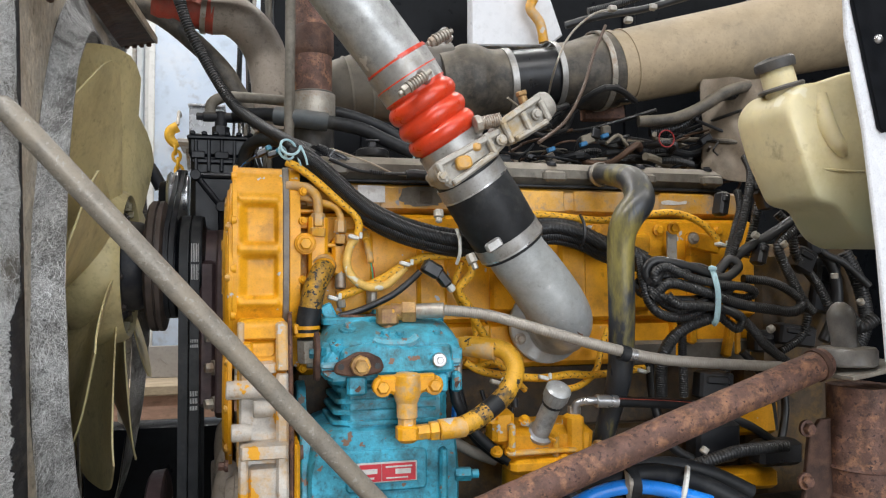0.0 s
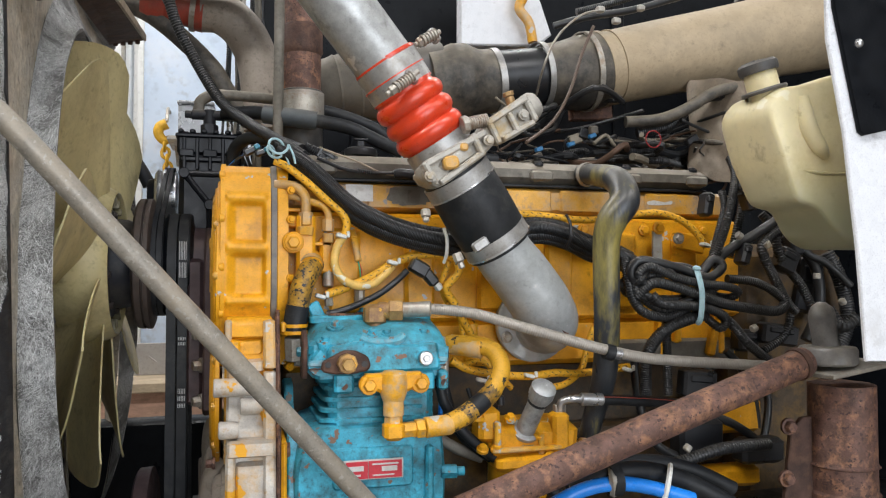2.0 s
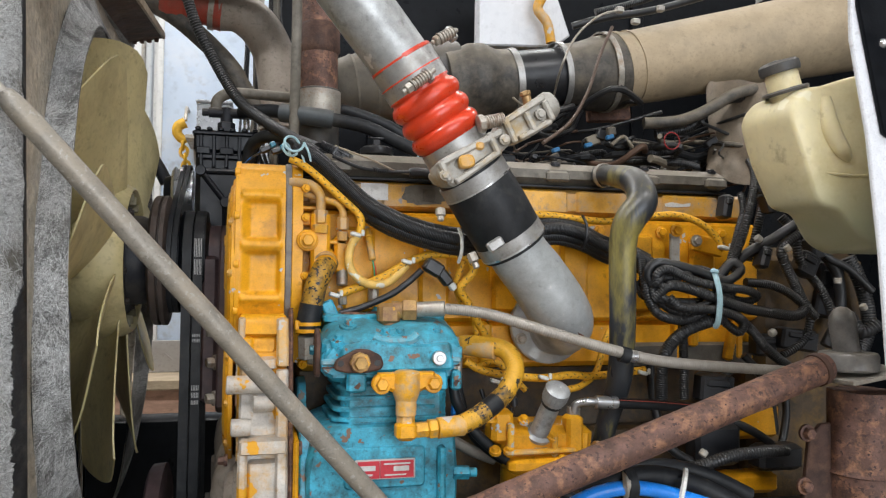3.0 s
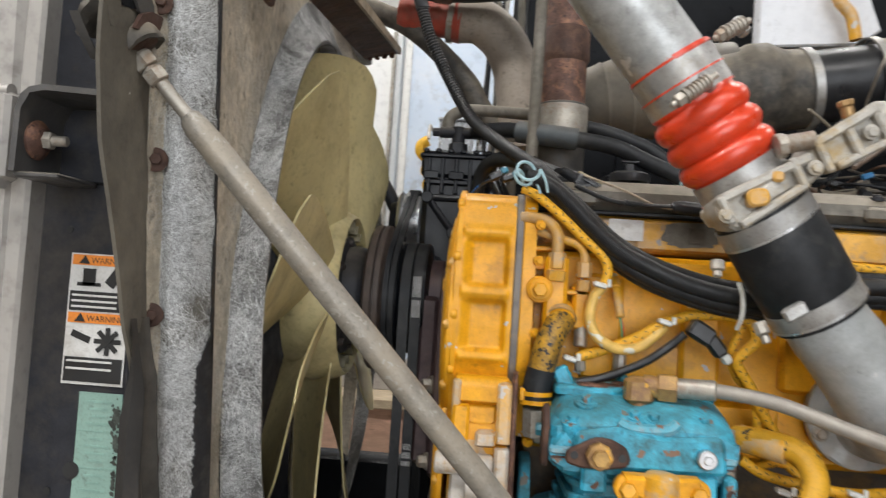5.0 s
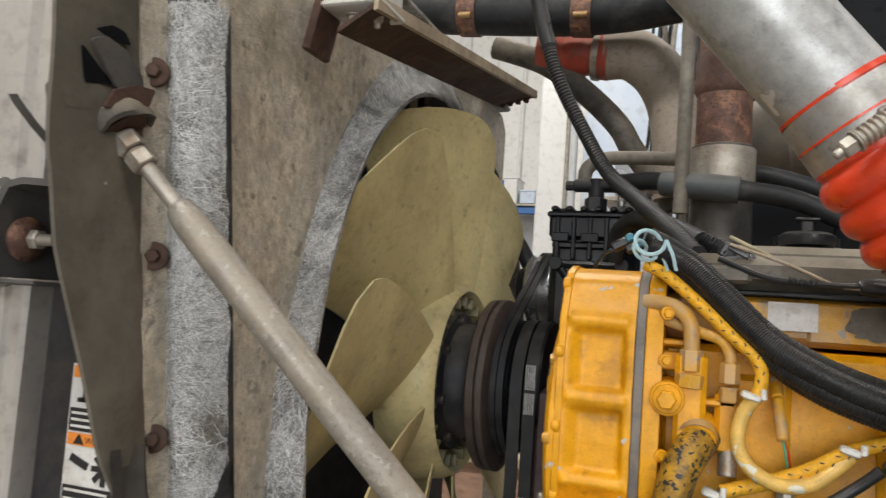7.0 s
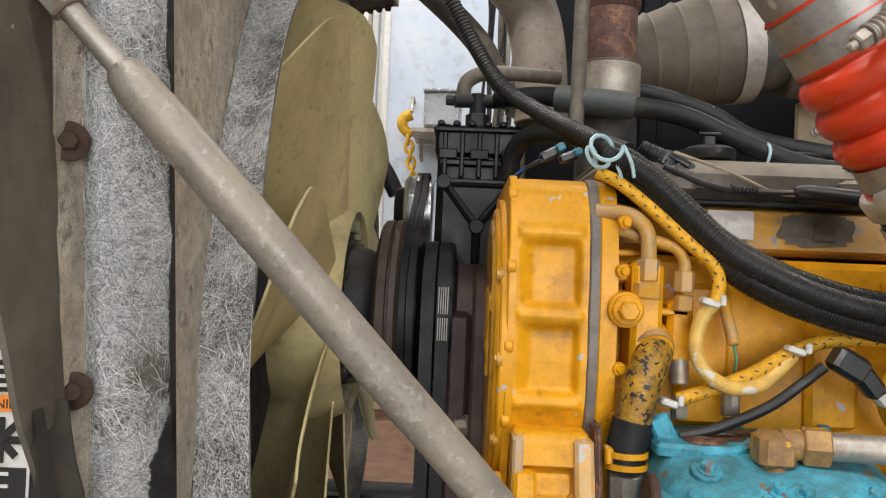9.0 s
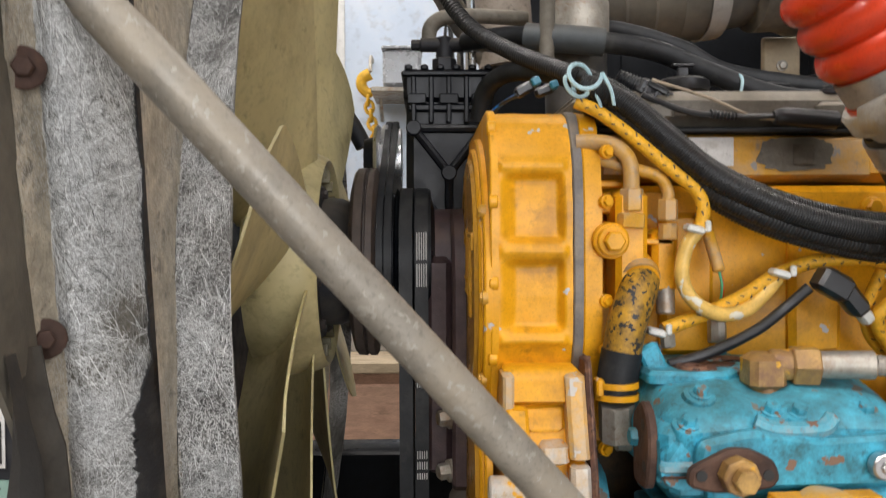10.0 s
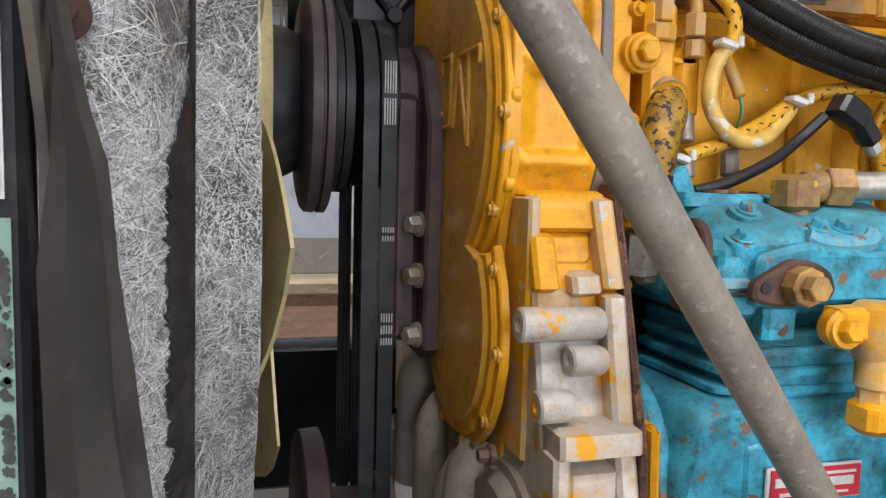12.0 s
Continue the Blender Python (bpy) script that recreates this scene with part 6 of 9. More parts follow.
filler()
t = thing("fuel_line", (0.647, 1.240, 1.235), "black fuel hose with a bright crimped fitting", "hose")
part("fitting", Geo().tube([(0.569, 1.255, 1.218), (0.570, 1.250, 1.233), (0.589, 1.240, 1.239), (0.605, 1.240, 1.238)], 0.007, seg=10).cyl((0.602, 1.240, 1.238), (0.645, 1.240, 1.235), 0.0115, seg=14), M_STEEL, t)
part("hose", Geo().tube([(0.642, 1.240, 1.235), (0.741, 1.250, 1.226), (0.850, 1.280, 1.210)], 0.0095, seg=10), M_RUBBER, t)
part("stripe", Geo().tube([(0.645, 1.2325, 1.2412), (0.741, 1.2425, 1.2322), (0.850, 1.2725, 1.2162)], 0.0008, seg=6), M_RED_DULL, t, "thin faded red stripe")

# ---- rusty pipe, stack and mount ----
t = thing("rusty_strut", (0.628, 1.050, 1.223), "rusted steel tube strut", "strut")
part("tube", Geo().tube([(0.315, 1.030, 1.1215), (0.455, 1.043, 1.164), (0.653, 1.059, 1.224), (0.946, 1.080, 1.312)], 0.0250, seg=28, sub=10).rough(0.0012, 30), M_RUST, t)
part("weld_bead", Geo().ring((0.932, 1.079, 1.308), Vector((0.946, 1.080, 1.312)) - Vector((0.322, 1.030, 1.126)), 0.0250, 0.010, 0.003, 28).rough(0.0015, 60), M_RUST_DARK, t)


M_MOUNT = mat("worn_grey_rubber", (0.15, 0.145, 0.14), 0.35, var=0.35, dirt=(0.24, 0.22, 0.19), dirt_amt=0.4, dust=DUST, dust_amt=0.4)


def stack():
    t = thing("rusty_post", (1.045, 1.120, 1.066), "rusted steel pipe post with a rubber mount on top", "post")
    c = Vector((1.057, 1.120, 1.255))
    part("tube", Geo().lathe((c.x, c.y, 0.85), Z, [(0, 0.05), (0, 0.056), (0.21, 0.056), (0.215, 0.060), (0.222, 0.060), (0.227, 0.056), (0.27, 0.056), (0.272, 0.060), (0.277, 0.056), (c.z - 0.85 + 0.01, 0.056), (c.z - 0.84, 0.05)], 36).rough(0.002, 25), M_RUST, t)
    part("side_bracket", Geo().prism([(-0.135, -0.35), (-0.02, -0.35), (-0.02, -0.045), (-0.075, -0.05), (-0.10, -0.075)], (c.x, c.y + 0.02, c.z), X, Z, 0.010, 0.002).rough(0.0015, 30), M_RUST_DARK, t)
    part("bolt", Geo().bolt((0.950, 1.128, 1.192), -Y, 0.011, 0.012), M_RUST, t)
    part("bolt", Geo().bolt((0.944, 1.128, 1.101), -Y, 0.011, 0.012), M_RUST, t)
    m = thing("rubber_mount", tuple(c), "worn black rubber mount on a steel strap", "mount")
    k = Vector((1.002, 1.090, 1.318))
    part("pad", Geo().lathe(k - Z * 0.014, Z, [(0, 0.03), (0, 0.044), (0.004, 0.048), (0.026, 0.048), (0.031, 0.045), (0.033, 0.02)], 32), M_MOUNT, m)
    part("stem", Geo().lathe(k + Z * 0.01, Vector((-0.20, 0, 1)), [(0, 0.024), (0.02, 0.022), (0.06, 0.023), (0.072, 0.021), (0.082, 0.013), (0.085, 0.004)], 14).rough(0.003, 40), M_MOUNT, m)
    part("strap", Geo().box(k + Vector((0.03, 0.0, -0.021)), (0.15, 0.09, 0.009), 0.002, (0, -6, 8)), M_ZINC, m)


stack()

# ---- reservoir and hood panel ----
def reservoir():
    fluid_level(M_TANK, (0.875, 1.000, 1.634)[2], 0.09, (0.38, 0.40, 0.27))
    t = thing("washer_reservoir", (0.871, 1.000, 1.508), "yellowed translucent plastic reservoir with a dark cap", "reservoir")
    o = [(0.779, 1.045, 1.715), (0.804, 1.045, 1.750), (0.858, 1.045, 1.760), (0.886, 1.045, 1.772), (0.982, 1.045, 1.796), (1.045, 1.045, 1.801), (1.063, 1.045, 1.502), (0.932, 1.045, 1.504), (0.901, 1.045, 1.524), (0.871, 1.045, 1.564), (0.834, 1.045, 1.570), (0.806, 1.045, 1.638)]
    u = round_poly([(q[0], q[2]) for q in o], 0.022)
    n = len(u)
    cx, cz = sum(q[0] for q in u) / n, sum(q[1] for q in u) / n
    rings = []
    for y, k in ((1.085, 0.70), (1.083, 0.90), (1.075, 0.97), (1.065, 0.995), (1.04, 1.0), (1.0, 0.998), (0.978, 0.99), (0.968, 0.975), (0.962, 0.955), (0.960, 0.92), (0.957, 0.75), (0.958, 0.5), (0.954, 0.25)):
        rings.append([(cx + (a - cx) * k, y, cz + (b - cz) * k) for a, b in u])
    part("tank", Geo().loft(rings).rough(0.006, 11), M_TANK, t, smooth=60)
    part("groove_rib", Geo().tube([(0.846, 0.962, 1.735), (0.852, 0.957, 1.690), (0.872, 0.955, 1.655), (0.885, 0.957, 1.640)], [0.010, 0.014, 0.012, 0.006], seg=12).rough(0.002, 30), M_TANK, t)
    part("mould_line", Geo().tube([(0.842, 0.960, 1.62), (0.90, 0.9545, 1.617), (0.98, 0.9545, 1.622)], 0.0022, seg=6), M_TANK, t)
    part("bracket", Geo().tube([(cx, 1.075, cz), (cx + 0.1, 1.2, cz), (cx + 0.3, 1.3, cz), (1.93, 1.3, cz)], 0.012), M_DARKGREY, t)
    a, b = Vector((0.826, 1.010, 1.724)), Vector((0.806, 1.010, 1.792))
    d = (b - a).normalized()
    L = (b - a).length
    part("neck", Geo().lathe(a - d * 0.01, d, [(0, 0.03), (0.0, 0.031), (L * 0.5, 0.0255), (L * 0.95, 0.025), (L, 0.024)], 28), M_TANK, t)
    part("neck_ring", Geo().lathe(a + d * L * 0.40, d, [(0, 0.024), (-0.001, 0.034), (0.003, 0.0355), (0.006, 0.034), (0.006, 0.024)], 36), M_BRACKET, t, "grey plastic collar")
    part("cap", Geo().lathe(a + d * L * 0.86, d, [(0, 0.024), (0, 0.0300), (0.006, 0.0315), (0.014, 0.0310), (0.018, 0.027), (0.017, 0.020), (0.018, 0.005)], 12), M_BRACKET, t, "dark ribbed screw cap")
    for k in range(5):
        part("cap_rib", Geo().box(a + d * (L * 0.86 + 0.018) + Vector((-0.016 + 0.008 * k, 0, -0.004 + 0.002 * k)), (0.003, 0.034, 0.003), 0.001, (0, -16, 0)), M_BRACKET, t)
    return t


reservoir()


def hood_edge():
    t = thing("hood_panel", (0.851, 0.860, 1.501), "white fibreglass hood edge with a black bolted strip", "hood panel")
    o = [(0.820, 0.880, 1.896), (0.821, 0.880, 1.798), (0.847, 0.880, 1.663), (0.866, 0.880, 1.494), (0.877, 0.880, 1.335), (1.220, 0.880, 1.324), (1.253, 0.880, 1.939)]
    part("shell", Geo().prism([(q[0], q[2]) for q in o][::-1], (0, 0.884, 0), X, Z, 0.006, 0.002), M_WHITE, t)
    s = [(0.826, 0.870, 1.876), (0.827, 0.870, 1.844), (0.867, 0.870, 1.665), (0.875, 0.870, 1.660), (0.947, 0.870, 1.677), (0.955, 0.870, 1.889)]
    part("strip", Geo().prism([(q[0], q[2]) for q in s][::-1], (0, 0.877, 0), X, Z, 0.006, 0.002), M_BLACK_PAINT, t)
    part("support", Geo().tube([(1.028, 0.890, 1.614), (1.341, 1.000, 1.503), (1.7, 1.2, 1.5), (1.93, 1.2, 1.5)], 0.015), M_DARKGREY, t)
    part("bolt", Geo().lathe((0.868, 0.871, 1.793), -Y, [(0, 0.007), (0.003, 0.006), (0.005, 0.003)], 14), M_STEEL, t)
    return t


hood_edge()

# ---- intake duct ----
def duct():
    t = thing("intake_duct", (1.414, 2.000, 2.135), "dusty beige intake duct tube", "duct")
    part("tube", Geo().tube([(0.962, 1.920, 2.038), (1.358, 1.920, 2.136), (2.020, 1.920, 2.298)], [0.0999, 0.1137, 0.1416], seg=36), M_BEIGE, t)
    part("seam", Geo().ring((1.026, 1.920, 2.054), Vector((1.358, 1.920, 2.136)) - Vector((0.962, 1.920, 2.038)), 0.1037, 0.006, 0.003, 36), M_BEIGE, t)
    part("end_bead", Geo().ring((0.988, 1.920, 2.045), Vector((1.358, 1.920, 2.136)) - Vector((0.962, 1.920, 2.038)), 0.1033, 0.012, 0.005, 36), M_BEIGE, t)
    t = thing("duct_boot", (0.887, 1.920, 2.027), "black rubber duct boot with steel clamps", "boot")
    ax = Vector((0.962, 1.920, 2.038)) - Vector((0.672, 1.920, 1.990))
    part("boot", Geo().tube([(0.811, 1.920, 2.022), (0.870, 1.920, 2.022), (0.922, 1.920, 2.029), (0.983, 1.920, 2.043)], [0.0800, 0.0928, 0.1026, 0.1064], seg=32), M_RUBBER_DUSTY, t)
    part("pipe", Geo().tube([(0.655, 1.920, 1.987), (0.736, 1.920, 2.002), (0.828, 1.920, 2.016)], 0.0793, seg=32), M_PLASTIC, t)
    part("hump", Geo().tube([(0.489, 1.920, 1.971), (0.529, 1.920, 1.976), (0.559, 1.920, 1.980), (0.591, 1.920, 1.983), (0.627, 1.920, 1.986), (0.679, 1.920, 1.991)], [0.0866, 0.0895, 0.1018, 0.1022, 0.0875, 0.0849], seg=32), M_RUBBER_DUSTY, t)
    part("clamp", Geo().ring((0.676, 1.920, 1.990), ax, 0.0864, 0.018, 0.004, 36), M_BAND, t)
    part("clamp", Geo().ring((0.813, 1.920, 2.017), ax, 0.0877, 0.016, 0.004, 36), M_BAND, t)
    part("clamp", Geo().ring((0.947, 1.920, 2.036), ax, 0.1076, 0.016, 0.004, 36), M_ZINC, t)


duct()

# ---- exhaust riser and pipes behind ----
t = thing("exhaust_riser", (0.145, 1.78, 1.72), "rusty brown exhaust riser with a grey clamp band", "pipe")
part("tube", Geo().cyl((0.15, 1.78, 1.66), (0.15, 1.78, 1.895), 0.049, seg=28), M_BRACKET, t)
part("upper_tube", Geo().cyl((0.15, 1.78, 1.87), (0.15, 1.78, 2.3), 0.044, seg=28), M_RUST, t)
part("clamp", Geo().ring((0.15, 1.78, 1.862), Z, 0.050, 0.055, 0.002), M_ZINC, t)
part("sleeve", Geo().lathe((0.15, 1.78, 1.98), Z, [(0, 0.044), (0.01, 0.049), (0.02, 0.048), (0.06, 0.048), (0.07, 0.044)], 28), M_RUST_DARK, t)
t = thing("bent_pipe", (0.0, 2.2, 2.2), "dusty tan bent air pipe with a red hose joint", "pipe")
part("tube", Geo().tube([(-0.095, 2.100, 2.177), (-0.038, 2.100, 2.173), (0.022, 2.100, 2.122), (0.059, 2.100, 2.030), (0.074, 2.100, 1.859)], 0.056, seg=24), M_CASTDUST, t)
part("red_joint", Geo().lathe((-0.242, 2.100, 2.195), (0.156, 0, -0.020), [(0, 0.040), (0, 0.046), (0.02, 0.052), (0.045, 0.053), (0.060, 0.047), (0.075, 0.052), (0.10, 0.053), (0.115, 0.048), (0.135, 0.054), (0.158, 0.056), (0.160, 0.04)], 28), M_RED_DULL, t, "faded red rubber joint")
part("joint_clamp", Geo().ring((-0.112, 2.100, 2.178), Vector((0.156, 0, -0.020)), 0.056, 0.014, 0.002, 28), M_ZINC, t)
t = thing("rubber_elbow", (0.3, 1.95, 1.95), "dusty black ribbed rubber intake elbow with a steel band", "hose")
e0, e1 = Vector((0.195, 1.95, 1.945)), Vector((0.495, 1.950, 1.999))
part("elbow", Geo().lathe(e0, e1 - e0, [(-0.02, 0.04), (0.0, 0.066), (0.03, 0.074), (0.05, 0.079), (0.056, 0.083), (0.062, 0.080), (0.10, 0.090), (0.106, 0.094), (0.112, 0.091), (0.15, 0.099), (0.156, 0.103), (0.162, 0.100), (0.23, 0.104), (0.24, 0.07)], 36), M_ELBOW_RUBBER, t)
part("collar", Geo().lathe(e0, e1 - e0, [(0.215, 0.06), (0.215, 0.096), (0.25, 0.094), (0.30, 0.092), (0.345, 0.090), (0.345, 0.06)], 36), M_BRACKET, t, "dusty grey duct collar")
part("band", Geo().ring(e0 + (e1 - e0) * 0.72, e1 - e0, 0.1035, 0.034, 0.003, 40), M_ALU, t, "wide dull steel band")

t = thing("tan_stay", (0.585, 2.0, 1.37), "tan painted flat stay standing behind the valve cover", "stay")
part("plate", Geo().box((0.585, 2.0, 1.63), (0.07, 0.014, 0.53), 0.003).rough(0.001, 20), M_BEIGE, t)
part("bolt", Geo().bolt((0.585, 1.992, 1.84), -Y, 0.008, 0.006), M_ZINC, t)

# ---- radiator ----
def radiator():
    t = thing("radiator", (-0.45, 1.5, 0.7), "radiator with an aluminium side tank and dark steel side channel", "radiator")
    part("side_channel", Geo().box((-0.4025, 1.05, 1.45), (0.115, 0.02, 1.3), 0.003), M_DARKGREY, t, "dark grey steel side channel")
    part("side_tank", Geo().box((-0.520, 1.10, 1.45), (0.095, 0.19, 1.34), 0.016, (0, -1.5, 6)), M_ALU, t, "bare aluminium side tank")
    part("tank_edge", Geo().box((-0.468, 1.035, 1.45), (0.022, 0.05, 1.32), 0.004), M_ALU, t)
    part("core", Geo().box((-0.47, 1.65, 1.45), (0.10, 1.0, 1.2), 0.004), M_DARKGREY, t)
    z = 1.64
    # bracket: an angle whose corner is rounded
    arc = [(-0.357, z + 0.044), (-0.415, z + 0.047), (-0.430, z + 0.044), (-0.439, z + 0.036), (-0.443, z + 0.022), (-0.444, z - 0.040)]
    part("bracket", Geo().loft([[(x, y, q) for x, q in arc] + [(x + (0.006 if i > 2 else 0.001), y, q - (0.006 if i < 4 else 0.0)) for i, (x, q) in reversed(list(enumerate(arc)))] for y in (0.955, 0.957, 1.036, 1.038)]), M_BRACKET, t)
    part("bracket_back", Geo().box((-0.405, 1.034, z), (0.075, 0.006, 0.080), 0.002), M_DARKGREY, t)
    part("bracket_foot", Geo().box((-0.420, 0.998, z - 0.042), (0.046, 0.075, 0.006), 0.002), M_BRACKET, t)
    part("washer", Geo().lathe((-0.4385, 0.985, z - 0.004), X, [(0, 0.012), (0, 0.0195), (0.004, 0.0205), (0.009, 0.015), (0.012, 0.007)], 24).rough(0.001, 50), M_RUST, t, "rusty domed washer")
    part("stud", Geo().cyl((-0.430, 0.985, z - 0.004), (-0.404, 0.985, z - 0.004), 0.0055, seg=10).cyl((-0.428, 0.985, z - 0.004), (-0.419, 0.985, z - 0.004), 0.0095, seg=6), M_ZINC, t)
    part("tank_lug", Geo().box((-0.470, 0.988, 1.638), (0.016, 0.03, 0.092), 0.005), M_ALU, t)
    for q in (1.684, 1.592):
        part("tank_lug", Geo().tube([(-0.466, 0.982, q), (-0.482, 0.984, q), (-0.496, 0.992, q - 0.004)], [0.008, 0.0075, 0.006], seg=10), M_ALU, t)
    # name on the tank: plain bars one under the other
    for k in range(9):
        z = 1.520 - k * 0.0182
        w, h = (0.0045, 0.002) if k == 4 else (0.0068, 0.0105)
        part("name_mark", Geo().box((-0.5005 + 0.002 * k, 1.002 + 0.0008 * k, z), (w, 0.004, h), 0, (0, 0, 6)), M_INK, t)
    for z in (1.60, 1.55, 1.27, 1.22):
        part("hole", Geo().cyl((-0.425, 1.0396, z), (-0.425, 1.0386, z), 0.004, seg=12, ch=0), M_INK, t)
    part("hole", Geo().cyl((-0.4, 1.0396, 1.294), (-0.4, 1.0372, 1.294), 0.009, seg=16, ch=0), M_INK, t)
    b = thing("baffle_sheet", (-0.335, 0.96, 0.9), "dusty dark rubber baffle sheet beside the shroud", "baffle")
    def between(z, table):
        for (z0, v0), (z1, v1) in zip(table, table[1:]):
            if z0 >= z >= z1:
                return v0 + (v1 - v0) * (z0 - z) / (z0 - z1)
        return table[-1][1]
    rows = []
    for k in range(60):
        z = 1.95 - 1.05 * k / 59
        y0 = between(z, [(1.95, 0.880), (1.81, 0.893), (1.7565, 0.9005), (1.70, 0.905), (1.63, 0.922), (1.557, 0.947), (1.46, 0.984), (1.44, 0.995), (1.40, 1.020), (1.34, 1.034), (0.90, 1.095)]) + 0.001 * math.sin(k * 0.9)
        y1 = 1.036 + 0.158 * (1.50 - z)
        x0 = -0.333 + 0.003 * math.sin(k * 0.31)
        m = (y0 + y1) / 2
        rows.append([(x0 + 0.002, y0, z), (x0 + 0.003, m, z), (-0.3335, y1, z), (-0.3375, y1, z), (x0 - 0.001, m, z), (x0 - 0.002, y0, z)])
    part("sheet", Geo().loft(rows).rough(0.002, 12), M_BAFFLE, b)
    rows, strip = [], []
    for k in range(30):
        z = 1.462 - 0.596 * k / 29
        xb = between(z + 0.030 * (1 - k / 29), [(1.50, -0.328), (1.446, -0.319), (1.434, -0.3155), (1.393, -0.312), (1.329, -0.3085), (1.266, -0.298), (0.86, -0.262)])
        bow = 0.004 * math.sin(k * 0.5)
        xa = between(z + 0.030 * (1 - k / 29), [(1.50, -0.334), (1.464, -0.333), (1.372, -0.3315), (1.305, -0.3300), (0.86, -0.306)])
        xa = xb + (xa - xb) * min(1.0, (k + 0.3) / 5)
        rows.append([(xa, 1.000, z), ((xb + xa) / 2, 0.994 + bow, z), (xb, 1.001 + bow, z), (xb + 0.001, 1.004 + bow, z), ((xb + xa) / 2, 0.998 + bow, z), (xa, 1.004, z)])
        xc = between(z + 0.030 * (1 - k / 29), [(1.50, -0.328), (1.446, -0.318), (1.43, -0.313), (1.393, -0.310), (1.322, -0.3025), (1.252, -0.294), (0.86, -0.25)])
        strip.append([(xb - 0.004, 1.012, z), (xc - 0.003, 1.026, z), (xc, 1.032, z), (xc - 0.001, 1.036, z), (xb - 0.004, 1.016, z)])
    part("flap", Geo().loft(rows).rough(0.002, 14), M_FLAP, b, "dark folded flap over the shroud flange")
    # Not a real seal: this dark sheet draws the shadow along the flap's edge.
    part("shadow_strip", Geo().loft(strip).rough(0.0015, 20), M_STRIP, b, "dark strip in place of the shadow beside the flap")
    w = thing("warning_label", (-0.386, 1.038, 1.45), "white warning label with orange and black print", "label")
    lx, ly = -0.386, 1.0393
    part("paper", Geo().box((lx, ly - 0.0005, 1.455), (0.068, 0.001, 0.140), 0), M_PAPER, w)
    for z, h, m in ((1.518, 0.011, M_ORANGE_INK), (1.456, 0.011, M_ORANGE_INK), (1.474, 0.021, M_INK), (1.401, 0.026, M_INK)):
        part("print_band", Geo().box((lx, ly - 0.0015, z), (0.064, 0.001, h), 0), m, w)
    for z in (1.480, 1.474, 1.468, 1.410, 1.402):
        part("print_line", Geo().box((lx - 0.004, ly - 0.0025, z), (0.05, 0.001, 0.0022), 0), M_PAPER, w)
    for z in (1.518, 1.456):
        words("print_word", "WARNING", (lx - 0.011, ly - 0.0022, z - 0.0032), 0.0088, M_INK, w)
        part("print_mark", Geo().prism([(-0.006, -0.004), (0.006, -0.004), (0, 0.005)], (lx - 0.018, ly - 0.002, z), X, Z, 0.001, 0.0), M_INK, w)
    # pictograms: a belt drive and a fan, as plain shapes
    part("print_shape", Geo().box((lx - 0.012, ly - 0.0015, 1.500), (0.014, 0.001, 0.018), 0).box((lx - 0.012, ly - 0.0015, 1.492), (0.026, 0.001, 0.004), 0), M_INK, w)
    part("print_shape", Geo().box((lx + 0.016, ly - 0.0015, 1.500), (0.012, 0.001, 0.020), 0, (0, 35, 0)), M_INK, w)
    for k in range(4):
        part("print_shape", Geo().box((lx + 0.014, ly - 0.0015 - 0.0003 * k, 1.432), (0.030, 0.0006, 0.0052), 0, (0, 45 * k, 0)), M_INK, w)
    part("print_shape", Geo().box((lx - 0.016, ly - 0.0015, 1.436), (0.022, 0.001, 0.007), 0, (0, 20, 0)), M_INK, w)
    v = thing("service_label", (-0.37, 1.038, 1.28), "pale mint service label with smudged small print", "label")
    part("paper", Geo().box((lx + 0.012, ly - 0.0005, 1.28), (0.048, 0.001, 0.195), 0), M_PAPER_MINT, v)
    for k in range(15):
        z = 1.368 - k * 0.0078
        if k % 5 == 4:
            part("print_rule", Geo().box((lx + 0.012, ly - 0.0013, z), (0.044, 0.0004, 0.0008), 0), M_FAINT, v)
        else:
            part("print_line", Geo().box((lx + 0.011, ly - 0.0013, z), (0.027 - 0.006 * (k % 3), 0.0004, 0.0024), 0), M_FAINT, v)
    for k, line in enumerate(("CAUTION", "SYSTEM TO", "BE SERVICED", "BY")):
        q = Vector((-0.368, 1.038, 1.257))
        words("print_word", line, (q.x - 0.0028 * len(line) * 0.5 - 0.001, ly - 0.0016, q.z - 0.0062 * k), 0.0052, M_INK, v)
    rng = random.Random(8)
    for px, pz, sx, sz, n in ((0.031, 1.352, 0.005, 0.011, 60), (0.032, 1.325, 0.004, 0.012, 40), (0.0335, 1.285, 0.002, 0.020, 40), (0.032, 1.262, 0.004, 0.005, 24)):
        g = Geo()
        for k in range(n):
            r = rng.uniform(0.0006, 0.0026)
            x, z = min(lx + px + rng.gauss(0, sx * 0.6), lx + 0.0355 - r), pz + rng.gauss(0, sz * 0.6)
            o = [(x + r * math.cos(q) * rng.uniform(0.6, 1.2), z + r * math.sin(q) * rng.uniform(0.6, 1.3)) for q in [2 * math.pi * i / 9 for i in range(9)]]
            g.prism(o, (0, ly - 0.0012 - 0.000008 * k, 0), X, Z, 0.0003, 0)
        tagged(part("smudge", g, M_SMUDGE, v, "black grease smudge"), kind="stuff")
    return t


radiator()

